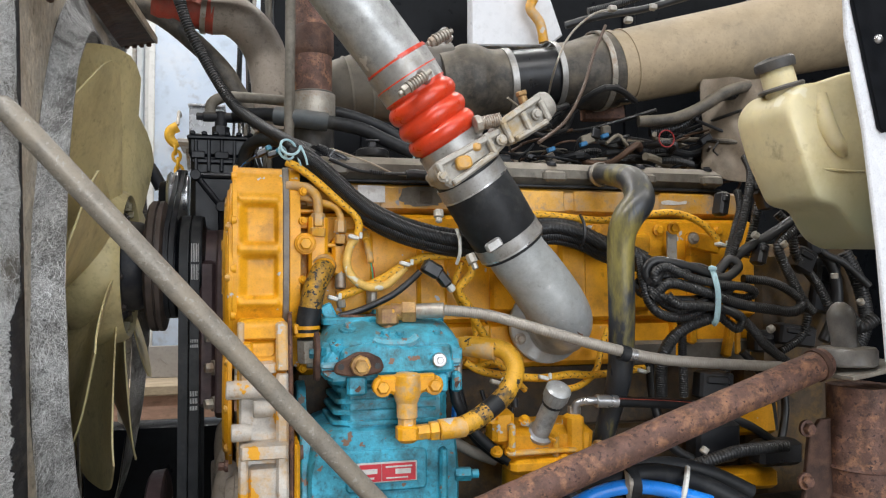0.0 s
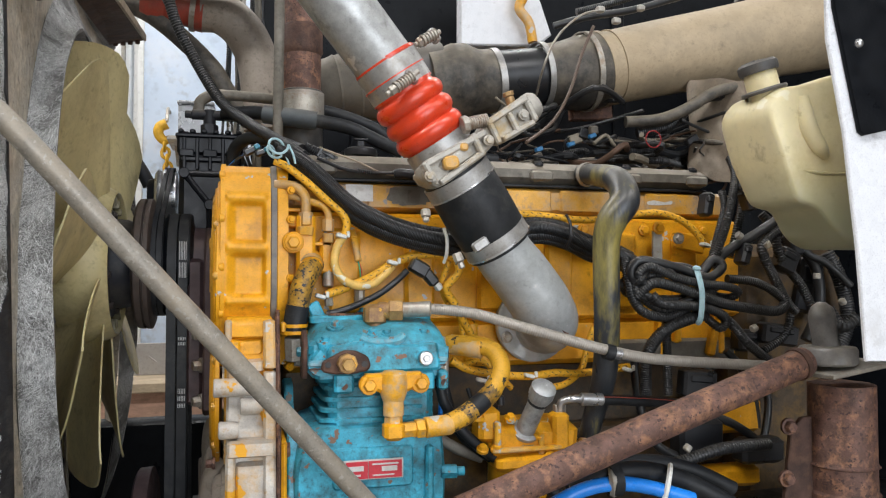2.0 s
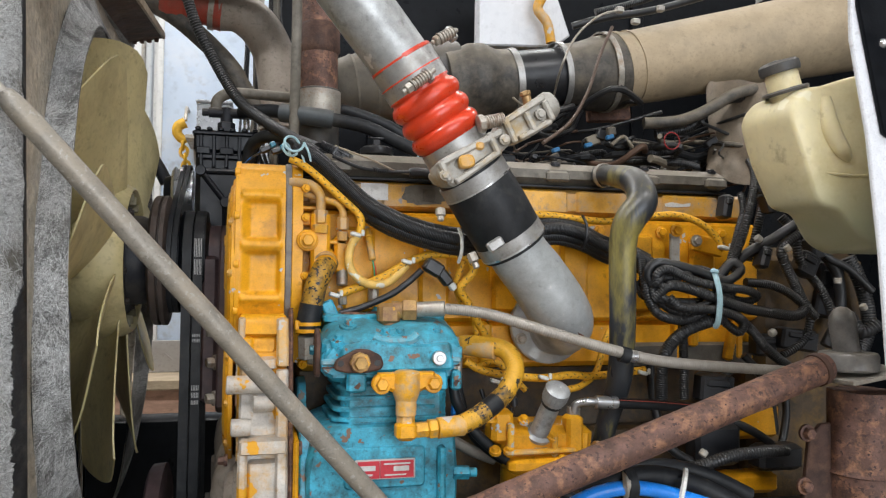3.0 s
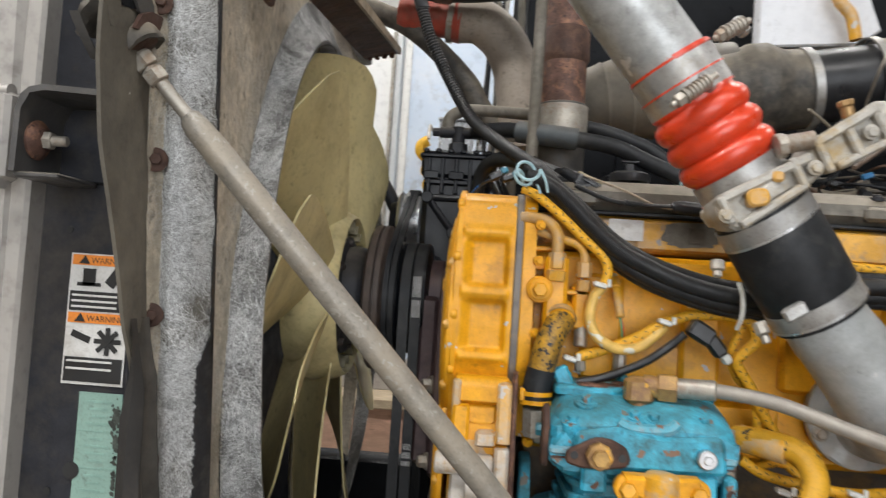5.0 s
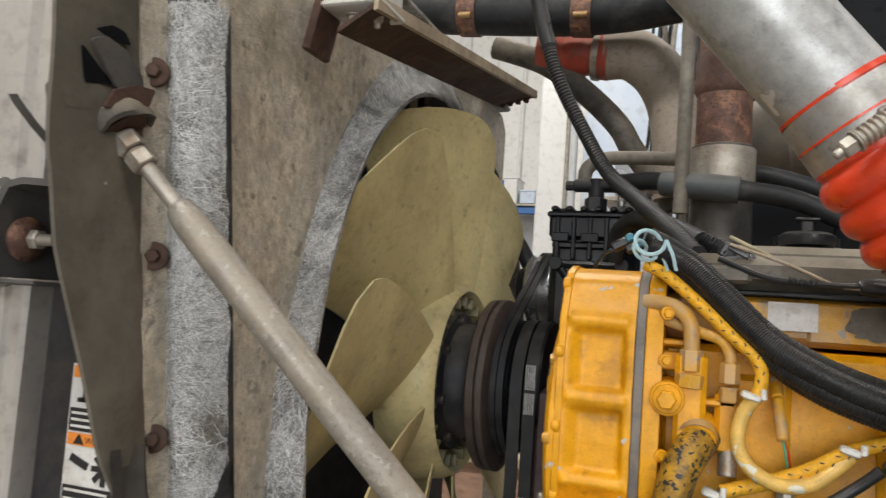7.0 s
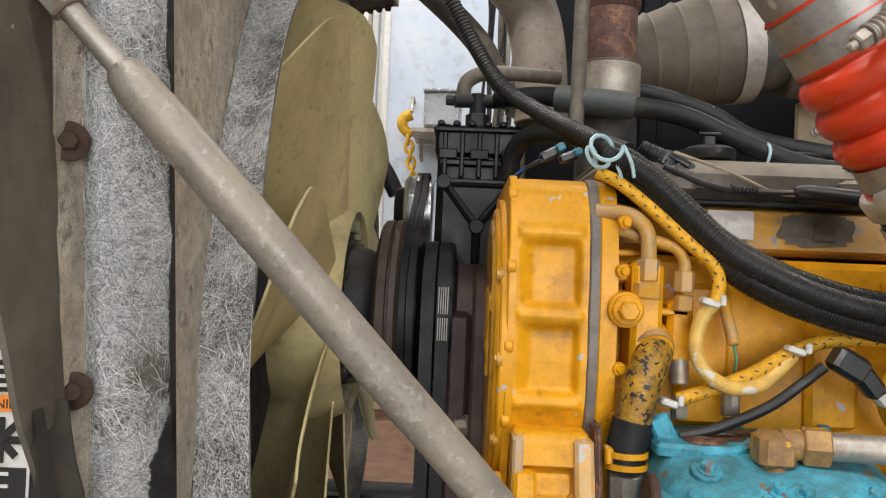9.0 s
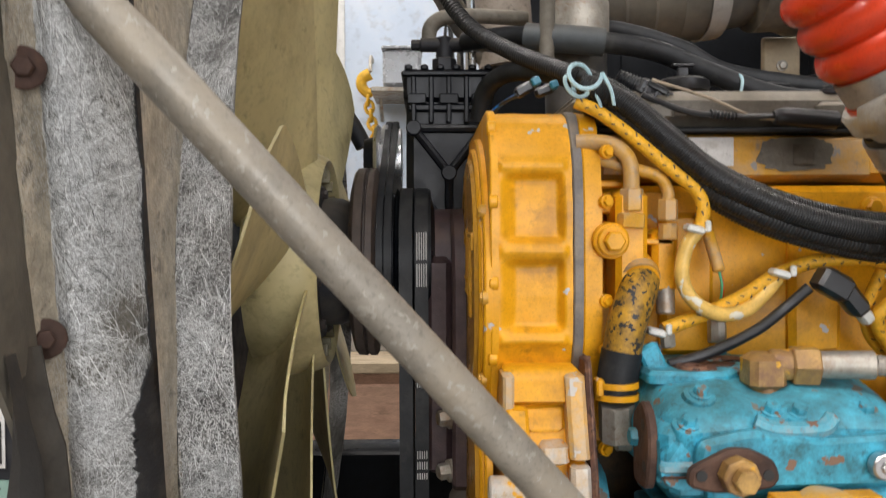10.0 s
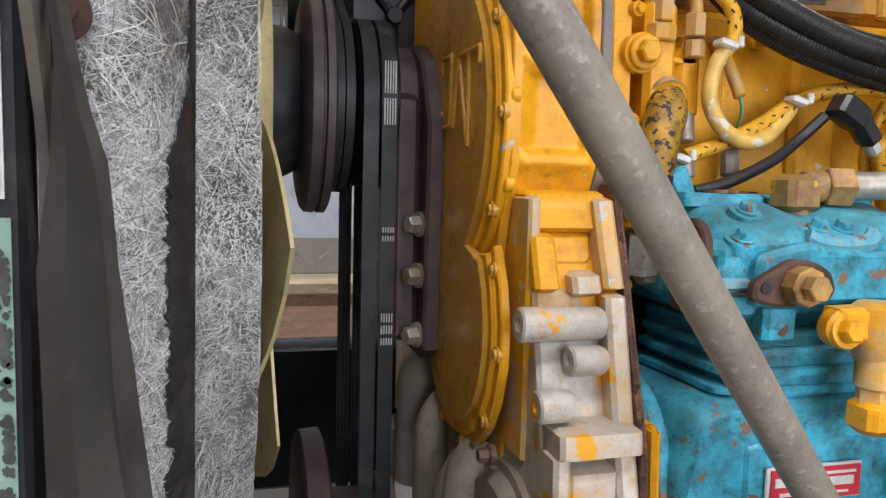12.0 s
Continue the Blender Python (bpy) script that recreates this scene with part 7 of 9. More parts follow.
# ---- bar over the shroud ----
t = thing("top_bar", (-0.24, 1.6, 2.0), "brown steel channel bar with a light block above the shroud", "bar")
ends = ((1.16, -0.199, 1.904, -0.238, 1.880), (2.005, -0.227, 2.056, -0.306, 2.038))
part("web", Geo().loft([[(xr, y, zr), (xl, y, zl), (xl, y, zl + 0.006), (xr, y, zr + 0.006)] for y, xr, zr, xl, zl in ends]), M_RUST_DARK, t)
part("edge_flange", Geo().loft([[(xr + 0.001, y, zr - 0.002), (xr + 0.006, y, zr - 0.001), (xr + 0.006, y, zr + 0.014), (xr + 0.001, y, zr + 0.014)] for y, xr, zr, xl, zl in ends]), M_TAN, t, "dusty pale edge flange")
for k in range(4):
    part("bolt", Geo().bolt((-0.290 + 0.017 * k, 1.985, 2.043 + 0.003 * k), (0, 0, -1), 0.006, 0.012), M_RUST_DARK, t)
M_BLOCK_ALU = mat("pale_aluminium", (0.66, 0.65, 0.63), 0.45, 0.2, var=0.08, dirt=(0.45, 0.42, 0.38), dirt_amt=0.25)
part("block", Geo().box((-0.229, 1.20, 1.940), (0.066, 0.06, 0.044), 0.003).box((-0.229, 1.199, 1.917), (0.072, 0.066, 0.007), 0.002), M_BLOCK_ALU, t, "pale aluminium block")
for x in (-0.238, -0.209):
    part("bolt", Geo().bolt((x, 1.195, 1.913), (0, 0, -1), 0.0065, 0.010).cyl((x, 1.195, 1.905), (x, 1.195, 1.896), 0.0035, seg=10), M_ZINC, t)
part("hanger_plate", Geo().box((-0.278, 1.20, 1.905), (0.010, 0.05, 0.07), 0.002, (0, 12, 0)), M_RUST_DARK, t)

# ---- chassis and the dark surroundings of the engine bay ----
def chassis():
    t = thing("chassis", (0.6, 1.6, 0.0), "black steel truck frame rails on stands", "chassis")
    for y in (1.20, 2.06):
        part("rail", Geo().box((0.4, y, 0.90), (3.4, 0.09, 0.30), 0.006) if y < 2 else Geo().box((0.4, 2.13, 0.950), (3.4, 0.10, 0.265), 0.006), M_BLACK_PAINT, t)
    part("cross_member", Geo().box((-0.62, 1.64, 0.86), (0.14, 0.86, 0.16), 0.006).box((0.35, 1.64, 0.72), (0.14, 0.86, 0.10), 0.006), M_BLACK_PAINT, t)
    for x in (-0.62, 1.9):
        for y in (1.20, 2.08):
            part("stand", Geo().cyl((x, y, 0.0), (x, y, 0.78), 0.06, 0.04, seg=12), M_DARKGREY, t)
    part("front_post", Geo().box((-0.72, 1.25, 1.28), (0.05, 0.06, 0.55), 0.008), M_BLACK_PAINT, t)
    part("engine_mount", Geo().box((0.35, 1.28, 0.83), (0.12, 0.14, 0.10), 0.01).box((0.35, 2.0, 0.83), (0.12, 0.14, 0.10), 0.01), M_RUST_DARK, t)
    return t


chassis()
g = Geo().box((2.041, 1.700, 1.466), (0.06, 2.4, 2.3), 0.01)
tagged(part("firewall", g, M_BLACK_PAINT), "dark painted steel cab firewall behind the engine", "firewall")
t = thing("inner_fender", (1.0, 2.58, 0.0), "dark inner fender beyond the engine", "fender")
part("panel", Geo().box((0.99, 2.58, 1.75), (1.88, 0.03, 1.7), 0.006), M_BLACK_PAINT, t)
for x in (0.065, 0.4, 0.9, 1.4):
    part("stiffener", Geo().box((x, 2.56, 1.75), (0.03 if x < 0.1 else 0.05, 0.02, 1.6), 0.004), M_BLACK_PAINT if x > 0.1 else M_BLOCK_GREY, t)
for x in (0.35, 1.6):
    part("post", Geo().box((x, 2.62, 0.50), (0.05, 0.04, 1.0), 0.004), M_BLACK_PAINT, t)
for k in range(9):
    part("rivet", Geo().lathe((0.52 + 0.055 * k, 2.5645, 2.30 - 0.004 * k), -Y, [(0, 0.006), (0.003, 0.005), (0.004, 0.002)], 10), M_BLACK_PAINT, t)
t = thing("hanging_cables", (0.02, 2.56, 1.9), "dark cables tied along the fender's front edge", "wiring")
rnd = random.Random(21)
for k in range(9):
    x = -0.035 + 0.0145 * k
    pts = [(x + rnd.uniform(-0.008, 0.008), 2.545 + rnd.uniform(-0.015, 0.015), 2.58 - 0.12 * i) for i in range(8)]
    pts[-1] = (0.07, 2.562, 1.72 + 0.012 * k)
    part("cable", Geo().tube([(0.06, 2.562, 2.60)] + pts, rnd.uniform(0.004, 0.0085), seg=8, ribs=0.006 if k % 3 == 0 else 0.0), (M_LOOM, M_RUBBER, M_BLOCK_GREY, M_LOOM, M_CAST)[k % 5], t)
g = Geo().prism([(q[0], q[2]) for q in ((0.683, 2.300, 2.193), (0.684, 2.300, 2.429), (0.922, 2.300, 2.453), (0.994, 2.300, 2.250), (0.943, 2.300, 2.208))], (0, 2.3, 0), X, Z, 0.05, 0.006)
g.tube([(0.836, 2.330, 2.304), (0.75, 2.45, 2.2), (0.75, 2.57, 2.2)], 0.012)
tagged(part("coolant_tank", g, M_WHITE), "white plastic tank hung beyond the engine", "tank")
def crumpled(corners, name, label, category, material, n=24, amount=0.012):
    """A sheet with folds: corners in order round it."""
    a, b, c, e = (Vector(q) for q in corners)
    top, bot = [], []
    for i in range(n):
        for k in range(n):
            u, v = i / (n - 1), k / (n - 1)
            p = a.lerp(b, u).lerp(e.lerp(c, u), v)
            p = p + Vector(noise.noise_vector(p * 14)) * amount + Vector((0, 1, 0)) * amount * abs(noise.noise(p * 30))
            top.append(p)
            bot.append(p + Vector((0, 0.006, 0)))
    g = Geo()
    for vs in (top, bot):
        g.add(vs, [(i * n + k, i * n + k + 1, (i + 1) * n + k + 1, (i + 1) * n + k) for i in range(n - 1) for k in range(n - 1)])
    return tagged(part(name, g, material, smooth=60), label, category)


crumpled(((1.242, 1.850, 2.015), (1.337, 1.700, 1.981), (1.330, 1.700, 1.695), (1.236, 1.850, 1.743)), "insulation_sheet", "dusty crumpled insulation sheet by the firewall", "insulation", M_INSUL)
g = Geo().box((0.994, 1.980, 1.942), (0.13, 0.03, 0.06), 0.004, (0, -4, 0))
tagged(part("brown_plate", g, M_RUST), "rusty brown plate behind the duct", "plate")
g = Geo().tube([(0.876, 2.305, 2.400), (0.876, 2.200, 2.354), (0.861, 2.200, 2.308), (0.893, 2.200, 2.265), (0.906, 2.200, 2.203)], 0.016, seg=12)
tagged(part("yellow_pipe", g, M_YELLOW_WORN), "worn yellow coolant pipe behind the duct", "pipe")

# ---- far side of the workshop ----
t = thing("white_cabinet", (0.3, 4.2, 0.0), "tall pale blue painted sheet steel cabinet", "cabinet")
part("body", Geo().box((0.16, 4.3, 1.5), (1.26, 0.5, 3.0), 0.01), M_WALL_BLUE, t)
part("edge_trim", Geo().box((-0.475, 4.045, 1.5), (0.03, 0.02, 3.0), 0.004), M_WALL, t)
t = thing("wall_post", (-0.6, 4.4, 0.0), "white painted post with a conduit", "post")
part("post", Geo().box((-0.66, 4.42, 1.5), (0.20, 0.10, 3.0), 0.008), M_WALL, t)
part("conduit", Geo().cyl((-0.60, 4.35, 0.5), (-0.60, 4.35, 2.9), 0.012, seg=8), M_ZINC, t)
t = thing("work_bench", (-0.45, 3.9, 0.0), "pale wooden work bench with a warm brown front board", "bench")
part("top", Geo().box((-0.45, 3.89, 0.945), (1.5, 0.29, 0.05), 0.006), mat("pale_wood", (0.50, 0.40, 0.27), 0.55, dirt=(0.35, 0.27, 0.18), stretch=(0.3, 1, 1)), t)
part("panel", Geo().box((-0.45, 3.92, 0.745), (1.45, 0.20, 0.34), 0.004), mat("warm_wood", (0.58, 0.36, 0.26), 0.6, var=0.2, dirt=(0.40, 0.27, 0.19), dirt_amt=0.4, stretch=(0.3, 1, 1)), t, "warm brown wooden front board")
part("back_plate", Geo().box((-0.45, 4.036, 1.05), (1.4, 0.012, 0.16), 0.003), M_ALU, t, "grey metal splash plate")
for k in range(14):
    part("plate_bead", Geo().box((-1.10 + k * 0.1, 4.028, 1.05), (0.05, 0.006, 0.006), 0.002, (0, 40 if k % 2 else -40, 0)), M_ALU, t)
for x in (-1.15, 0.25):
    part("leg", Geo().box((x, 3.89, 0.46), (0.06, 0.25, 0.92), 0.004), M_ZINC, t)
t = thing("storage_rack", (-1.4, 6.2, 0.0), "blue steel storage rack with white boxes by the wall", "rack")
M_RACK = mat("rack_blue", (0.05, 0.17, 0.45), 0.45, var=0.15)
for x in (-1.46, -0.95, -2.6):
    part("upright", Geo().box((x, 6.2, 1.32), (0.05, 0.06, 2.64), 0.006), M_RACK, t)
for z in (2.40, 1.5):
    part("beam", Geo().box((-1.75, 6.17, z), (1.7, 0.04, 0.06), 0.006), M_RACK, t)
    part("deck", Geo().box((-1.75, 6.28, z + 0.04), (1.7, 0.30, 0.02), 0.003), M_ZINC, t)
for k, (x, z, w, h, m) in enumerate(((-1.38, 2.46, 0.11, 0.20, M_WALL), (-1.24, 2.46, 0.12, 0.10, M_WALL_BLUE), (-1.09, 2.46, 0.14, 0.13, M_WALL), (-1.36, 1.56, 0.2, 0.24, M_RACK), (-1.12, 1.56, 0.2, 0.18, M_WALL))):
    b = thing("storage_box", (x, 6.27, z), "small box standing on the storage rack", "box", group="boxes on the rack")
    part("body", Geo().box((x, 6.27, z + h / 2 - 0.008), (w, 0.22, h), 0.006), m, b)
    part("lid", Geo().box((x, 6.27, z + h - 0.006), (w + 0.008, 0.228, 0.014), 0.003), m, b)
t = thing("chain_hook", (-0.34, 3.9, 2.0), "yellow painted lifting hook on a chain by the cabinet", "hook")
M_HOOK = mat("hook_yellow", (0.75, 0.42, 0.02), 0.5)
part("hook", Geo().tube([(-0.335, 3.900, 2.215), (-0.368, 3.900, 2.195), (-0.372, 3.900, 2.160), (-0.345, 3.900, 2.130), (-0.322, 3.900, 2.145)], [0.028, 0.026, 0.024, 0.022, 0.014], seg=10), M_HOOK, t)
for k in range(6):
    part("chain_link", Geo().tube([(-0.345 + 0.018 * math.cos(a) * (k % 2) + 0.006 * k, 3.90 + 0.018 * math.cos(a) * (1 - k % 2), 2.105 - 0.036 * k + 0.026 * math.sin(a)) for a in [i * math.pi / 4 for i in range(9)]], 0.008, seg=6, sub=2), M_HOOK, t)
part("hanger", Geo().tube([(-0.335, 3.900, 2.225), (-0.335, 3.95, 2.30), (-0.335, 4.06, 2.30)], 0.008, seg=8), M_ZINC, t)
t = thing("plastic_box", (-0.19, 3.78, 2.1), "clear grey plastic box on a wall shelf", "box")
M_CLEAR = mat("clear_grey_plastic", (0.55, 0.57, 0.60), 0.25, var=0.08, trans=0.35, bump=0)
part("body", Geo().box((-0.19, 3.80, 2.205), (0.16, 0.16, 0.15), 0.012), M_CLEAR, t)
part("lid", Geo().box((-0.19, 3.80, 2.288), (0.17, 0.17, 0.014), 0.004), M_CLEAR, t)
t = thing("wall_shelf", (-0.19, 3.9, 2.1), "thin grey metal wall shelf", "shelf")
part("board", Geo().box((-0.19, 3.885, 2.117), (0.26, 0.32, 0.02), 0.003), M_ZINC, t)
for x in (-0.29, -0.09):
    part("bracket", Geo().box((x, 3.97, 2.07), (0.015, 0.15, 0.015), 0.002, (-35, 0, 0)), M_ZINC, t)

# ---- pipes and hoses behind the engine's front ----
def hose(name, label, pts, r, material=M_RUBBER, ribs=0.0, category="hose", seg=12, depth=0.0015):
    g = Geo().tube(pts, r, seg=seg, ribs=ribs, depth=depth)
    return tagged(part(name, g, material), label, category)


t = thing("corrugated_hose", (0.085, 1.52, 1.728), "black corrugated hose looping down from above", "hose")
part("hose", Geo().tube([(-0.155, 1.750, 2.105), (-0.127, 1.750, 2.018), (-0.078, 1.750, 1.924), (-0.028, 1.720, 1.843), (0.028, 1.650, 1.787), (0.085, 1.520, 1.728), (0.124, 1.420, 1.683)], 0.0128, seg=12, ribs=0.006, depth=0.0015), M_LOOM, t)
part("tape_wrap", Geo().tube([(-0.170, 1.750, 2.165), (-0.155, 1.750, 2.105), (-0.145, 1.750, 2.072)], 0.0142, seg=12), M_PLASTIC, t, "black tape wrap")
hose("olive_pipe", "dusty olive tube with a joint", [(-0.348, 2.100, 2.206), (-0.228, 2.100, 2.161), (-0.134, 2.100, 2.090), (-0.061, 2.100, 2.017), (-0.024, 2.100, 1.957), (0.066, 2.100, 1.843)], 0.026, M_RUBBER_DUSTY)
hose("cooling_line", "brown metal cooling line", [(-0.085, 1.850, 1.842), (-0.082, 1.850, 1.873), (-0.054, 1.860, 1.893), (-0.002, 1.880, 1.900), (0.086, 1.900, 1.901)], 0.013, M_BLOCK_GREY)
t = thing("line_coupling", (0.0, 1.82, 1.84), "tan crimped coupling on a cooling line", "coupling")
part("ferrule", Geo().lathe((-0.004, 1.826, 1.840), (0.065, -0.062, -0.006), [(0, 0.008), (0, 0.0150), (0.008, 0.0155), (0.010, 0.0135), (0.018, 0.0135), (0.020, 0.0165), (0.040, 0.0165), (0.042, 0.012)], 18), M_CAST, t)
part("hex_nut", Geo().cyl((-0.028, 1.828, 1.841), (-0.006, 1.827, 1.840), 0.0165, seg=6), M_CAST, t)
part("bright_tube", Geo().cyl((-0.015, 1.828, 1.834), (-0.014, 1.828, 1.800), 0.0075, seg=14), M_STEEL, t, "bright steel tube")
hose("cooling_hose", "black cooling hose from the compressor fitting", [(-0.026, 1.820, 1.841), (0.039, 1.760, 1.835), (0.089, 1.710, 1.820), (0.176, 1.700, 1.811), (0.252, 1.690, 1.796), (0.327, 1.680, 1.762), (0.428, 1.660, 1.722), (0.537, 1.660, 1.719)], 0.0155, M_RUBBER)
hose("hose_guard", "slate rubber sleeve on a cooling hose", [(0.062, 1.725, 1.825), (0.120, 1.705, 1.817), (0.176, 1.700, 1.811)], 0.021, mat("slate_rubber", (0.055, 0.066, 0.074), 0.55, var=0.2, dust=DUST, dust_amt=0.2))
hose("cooling_hose", "black cooling hose from the compressor fitting", [(0.170, 1.800, 1.861), (0.235, 1.780, 1.846), (0.314, 1.760, 1.815), (0.380, 1.750, 1.777), (0.506, 1.740, 1.754), (0.621, 1.740, 1.745)], 0.0145, M_RUBBER)
hose("black_hose", "black hose bending over the valve cover", [(-0.010, 1.720, 1.698), (-0.001, 1.700, 1.740), (0.028, 1.660, 1.757), (0.075, 1.580, 1.740), (0.128, 1.500, 1.708)], 0.014, M_RUBBER)
hose("vertical_line", "dusty metal line beside the exhaust riser", [(0.093, 1.700, 2.20), (0.092, 1.700, 1.951), (0.090, 1.700, 1.773)], 0.0115, M_BLOCK_GREY)
hose("bracing_tube", "thin dark tube behind the fan", [(-0.266, 2.000, 1.780), (-0.231, 2.000, 1.731), (-0.208, 2.000, 1.688)], 0.016, M_DARKGREY)
hose("loom_wire", "thin pale wire along the valve cover", [(0.162, 1.500, 1.716), (0.214, 1.470, 1.687), (0.269, 1.460, 1.661), (0.333, 1.470, 1.659)], 0.0028, mat("pale_wire", (0.36, 0.31, 0.19), 0.5))
hose("loom_wire", "thin black wire along the valve cover", [(0.127, 1.480, 1.705), (0.180, 1.460, 1.668), (0.257, 1.460, 1.650), (0.350, 1.470, 1.648)], 0.005, M_LOOM)
t = thing("filler_cap", (0.26, 1.60, 1.66), "black plastic oil filler cap on the valve cover", "cap")
part("cap", Geo().lathe((0.261, 1.60, 1.700), Z, [(-0.05, 0.020), (0.016, 0.020), (0.018, 0.034), (0.024, 0.036), (0.032, 0.035), (0.036, 0.028), (0.037, 0.010)], 32), M_PLASTIC, t)
part("grip", Geo().box((0.261, 1.60, 1.744), (0.016, 0.006, 0.018), 0.002).box((0.261, 1.60, 1.755), (0.030, 0.008, 0.004), 0.001), M_PLASTIC, t)
t = thing("cover_plug", (0.33, 1.394, 1.652), "black shrouded plug lying along the valve cover", "connector")
part("sleeve", Geo().tube([(0.292, 1.394, 1.653), (0.306, 1.393, 1.654), (0.360, 1.393, 1.650)], [0.0075, 0.0105, 0.0105], seg=14), M_PLASTIC, t)
part("wire", Geo().tube([(0.160, 1.405, 1.697), (0.223, 1.398, 1.675), (0.268, 1.395, 1.655), (0.296, 1.394, 1.652)], 0.0019, seg=8), M_TAN, t, "thin tan wire")
part("wire", Geo().tube([(0.148, 1.402, 1.680), (0.199, 1.398, 1.660), (0.250, 1.395, 1.655), (0.296, 1.394, 1.655)], 0.0034, seg=8), M_LOOM, t, "thin black wire")
part("tape", Geo().tube([(0.222, 1.396, 1.658), (0.236, 1.396, 1.656), (0.250, 1.395, 1.655)], 0.0052, seg=10, ribs=0.004), M_LOOM, t)
t = thing("wire_connector", (0.169, 1.450, 1.683), "black plastic wire connector on the loom", "connector")
part("shell", Geo().box((0.172, 1.430, 1.683), (0.052, 0.026, 0.022), 0.004, (0, 28, 0)), M_PLASTIC, t)
part("boot", Geo().tube([(0.128, 1.432, 1.707), (0.140, 1.431, 1.700), (0.152, 1.430, 1.694)], [0.008, 0.010, 0.011], seg=12, ribs=0.004), M_PLASTIC, t)
part("latch", Geo().box((0.170, 1.416, 1.690), (0.026, 0.005, 0.008), 0.002, (0, 28, 0)), M_PLASTIC, t)
for k in range(4):
    part("grip_rib", Geo().box((0.156 + 0.011 * k, 1.4165, 1.687 - 0.0058 * k), (0.003, 0.004, 0.019), 0.001, (0, 28, 0)), M_PLASTIC, t)
t = thing("teal_connector", (0.042, 1.450, 1.698), "black and teal wire plugs at the zip tie", "connector")
part("plug", Geo().box((0.028, 1.480, 1.700), (0.026, 0.016, 0.013), 0.003, (0, -28, 0)), M_PLASTIC, t)
part("insert", Geo().box((0.040, 1.470, 1.7075), (0.011, 0.012, 0.011), 0.002, (0, -28, 0)), M_TEAL, t)
part("plug", Geo().box((0.048, 1.455, 1.694), (0.024, 0.014, 0.012), 0.003, (0, -20, 0)), M_PLASTIC, t)
part("insert", Geo().box((0.058, 1.447, 1.699), (0.010, 0.011, 0.010), 0.002, (0, -20, 0)), M_TEAL, t)
for k, m in enumerate((M_BLUEHOSE, M_LOOM, M_LOOM)):
    part("wire", Geo().tube([(0.018, 1.485 - 0.01 * k, 1.694 - 0.002 * k), (0.000, 1.50, 1.684), (-0.012, 1.53, 1.676 - 0.004 * k)], 0.0022, seg=6), m, t)

# white zip tie loop over the loom
def tie_loop(c, r, nrm, material, label, w=0.004):
    c, q = Vector(c), Vector(nrm).normalized().to_track_quat("Z", "Y")
    pts = [c + q @ Vector((r * math.cos(a * math.pi / 6), r * math.sin(a * math.pi / 6), 0.002 * a)) for a in range(13)]
    t = thing("zip_tie", tuple(c), label, "zip tie")
    part("strap", Geo().tube(pts, w * 0.6, seg=6, sub=3), material, t)
    part("lock", Geo().box(pts[0], (0.008, 0.007, 0.006), 0.0015, (20, 30, 10)), material, t)
    part("tail", Geo().tube([pts[12], pts[12] + Vector((0.008, -0.004, -0.018)), pts[12] + Vector((0.012, -0.002, -0.034))], w * 0.5, seg=6), material, t)


tie_loop((0.070, 1.370, 1.689), 0.016, (0.3, -1, 0.2), M_BLUE_TIE, "pale blue zip tie round the wiring loom")
tie_loop((0.059, 1.380, 1.681), 0.013, (0.8, -1, 0.2), M_BLUE_TIE, "pale blue zip tie round the wiring loom")
tie_loop((0.352, 1.668, 1.742), 0.018, (0.9, 0.1, -0.35), M_BLUE_TIE, "pale blue zip tie round a black cooling hose")

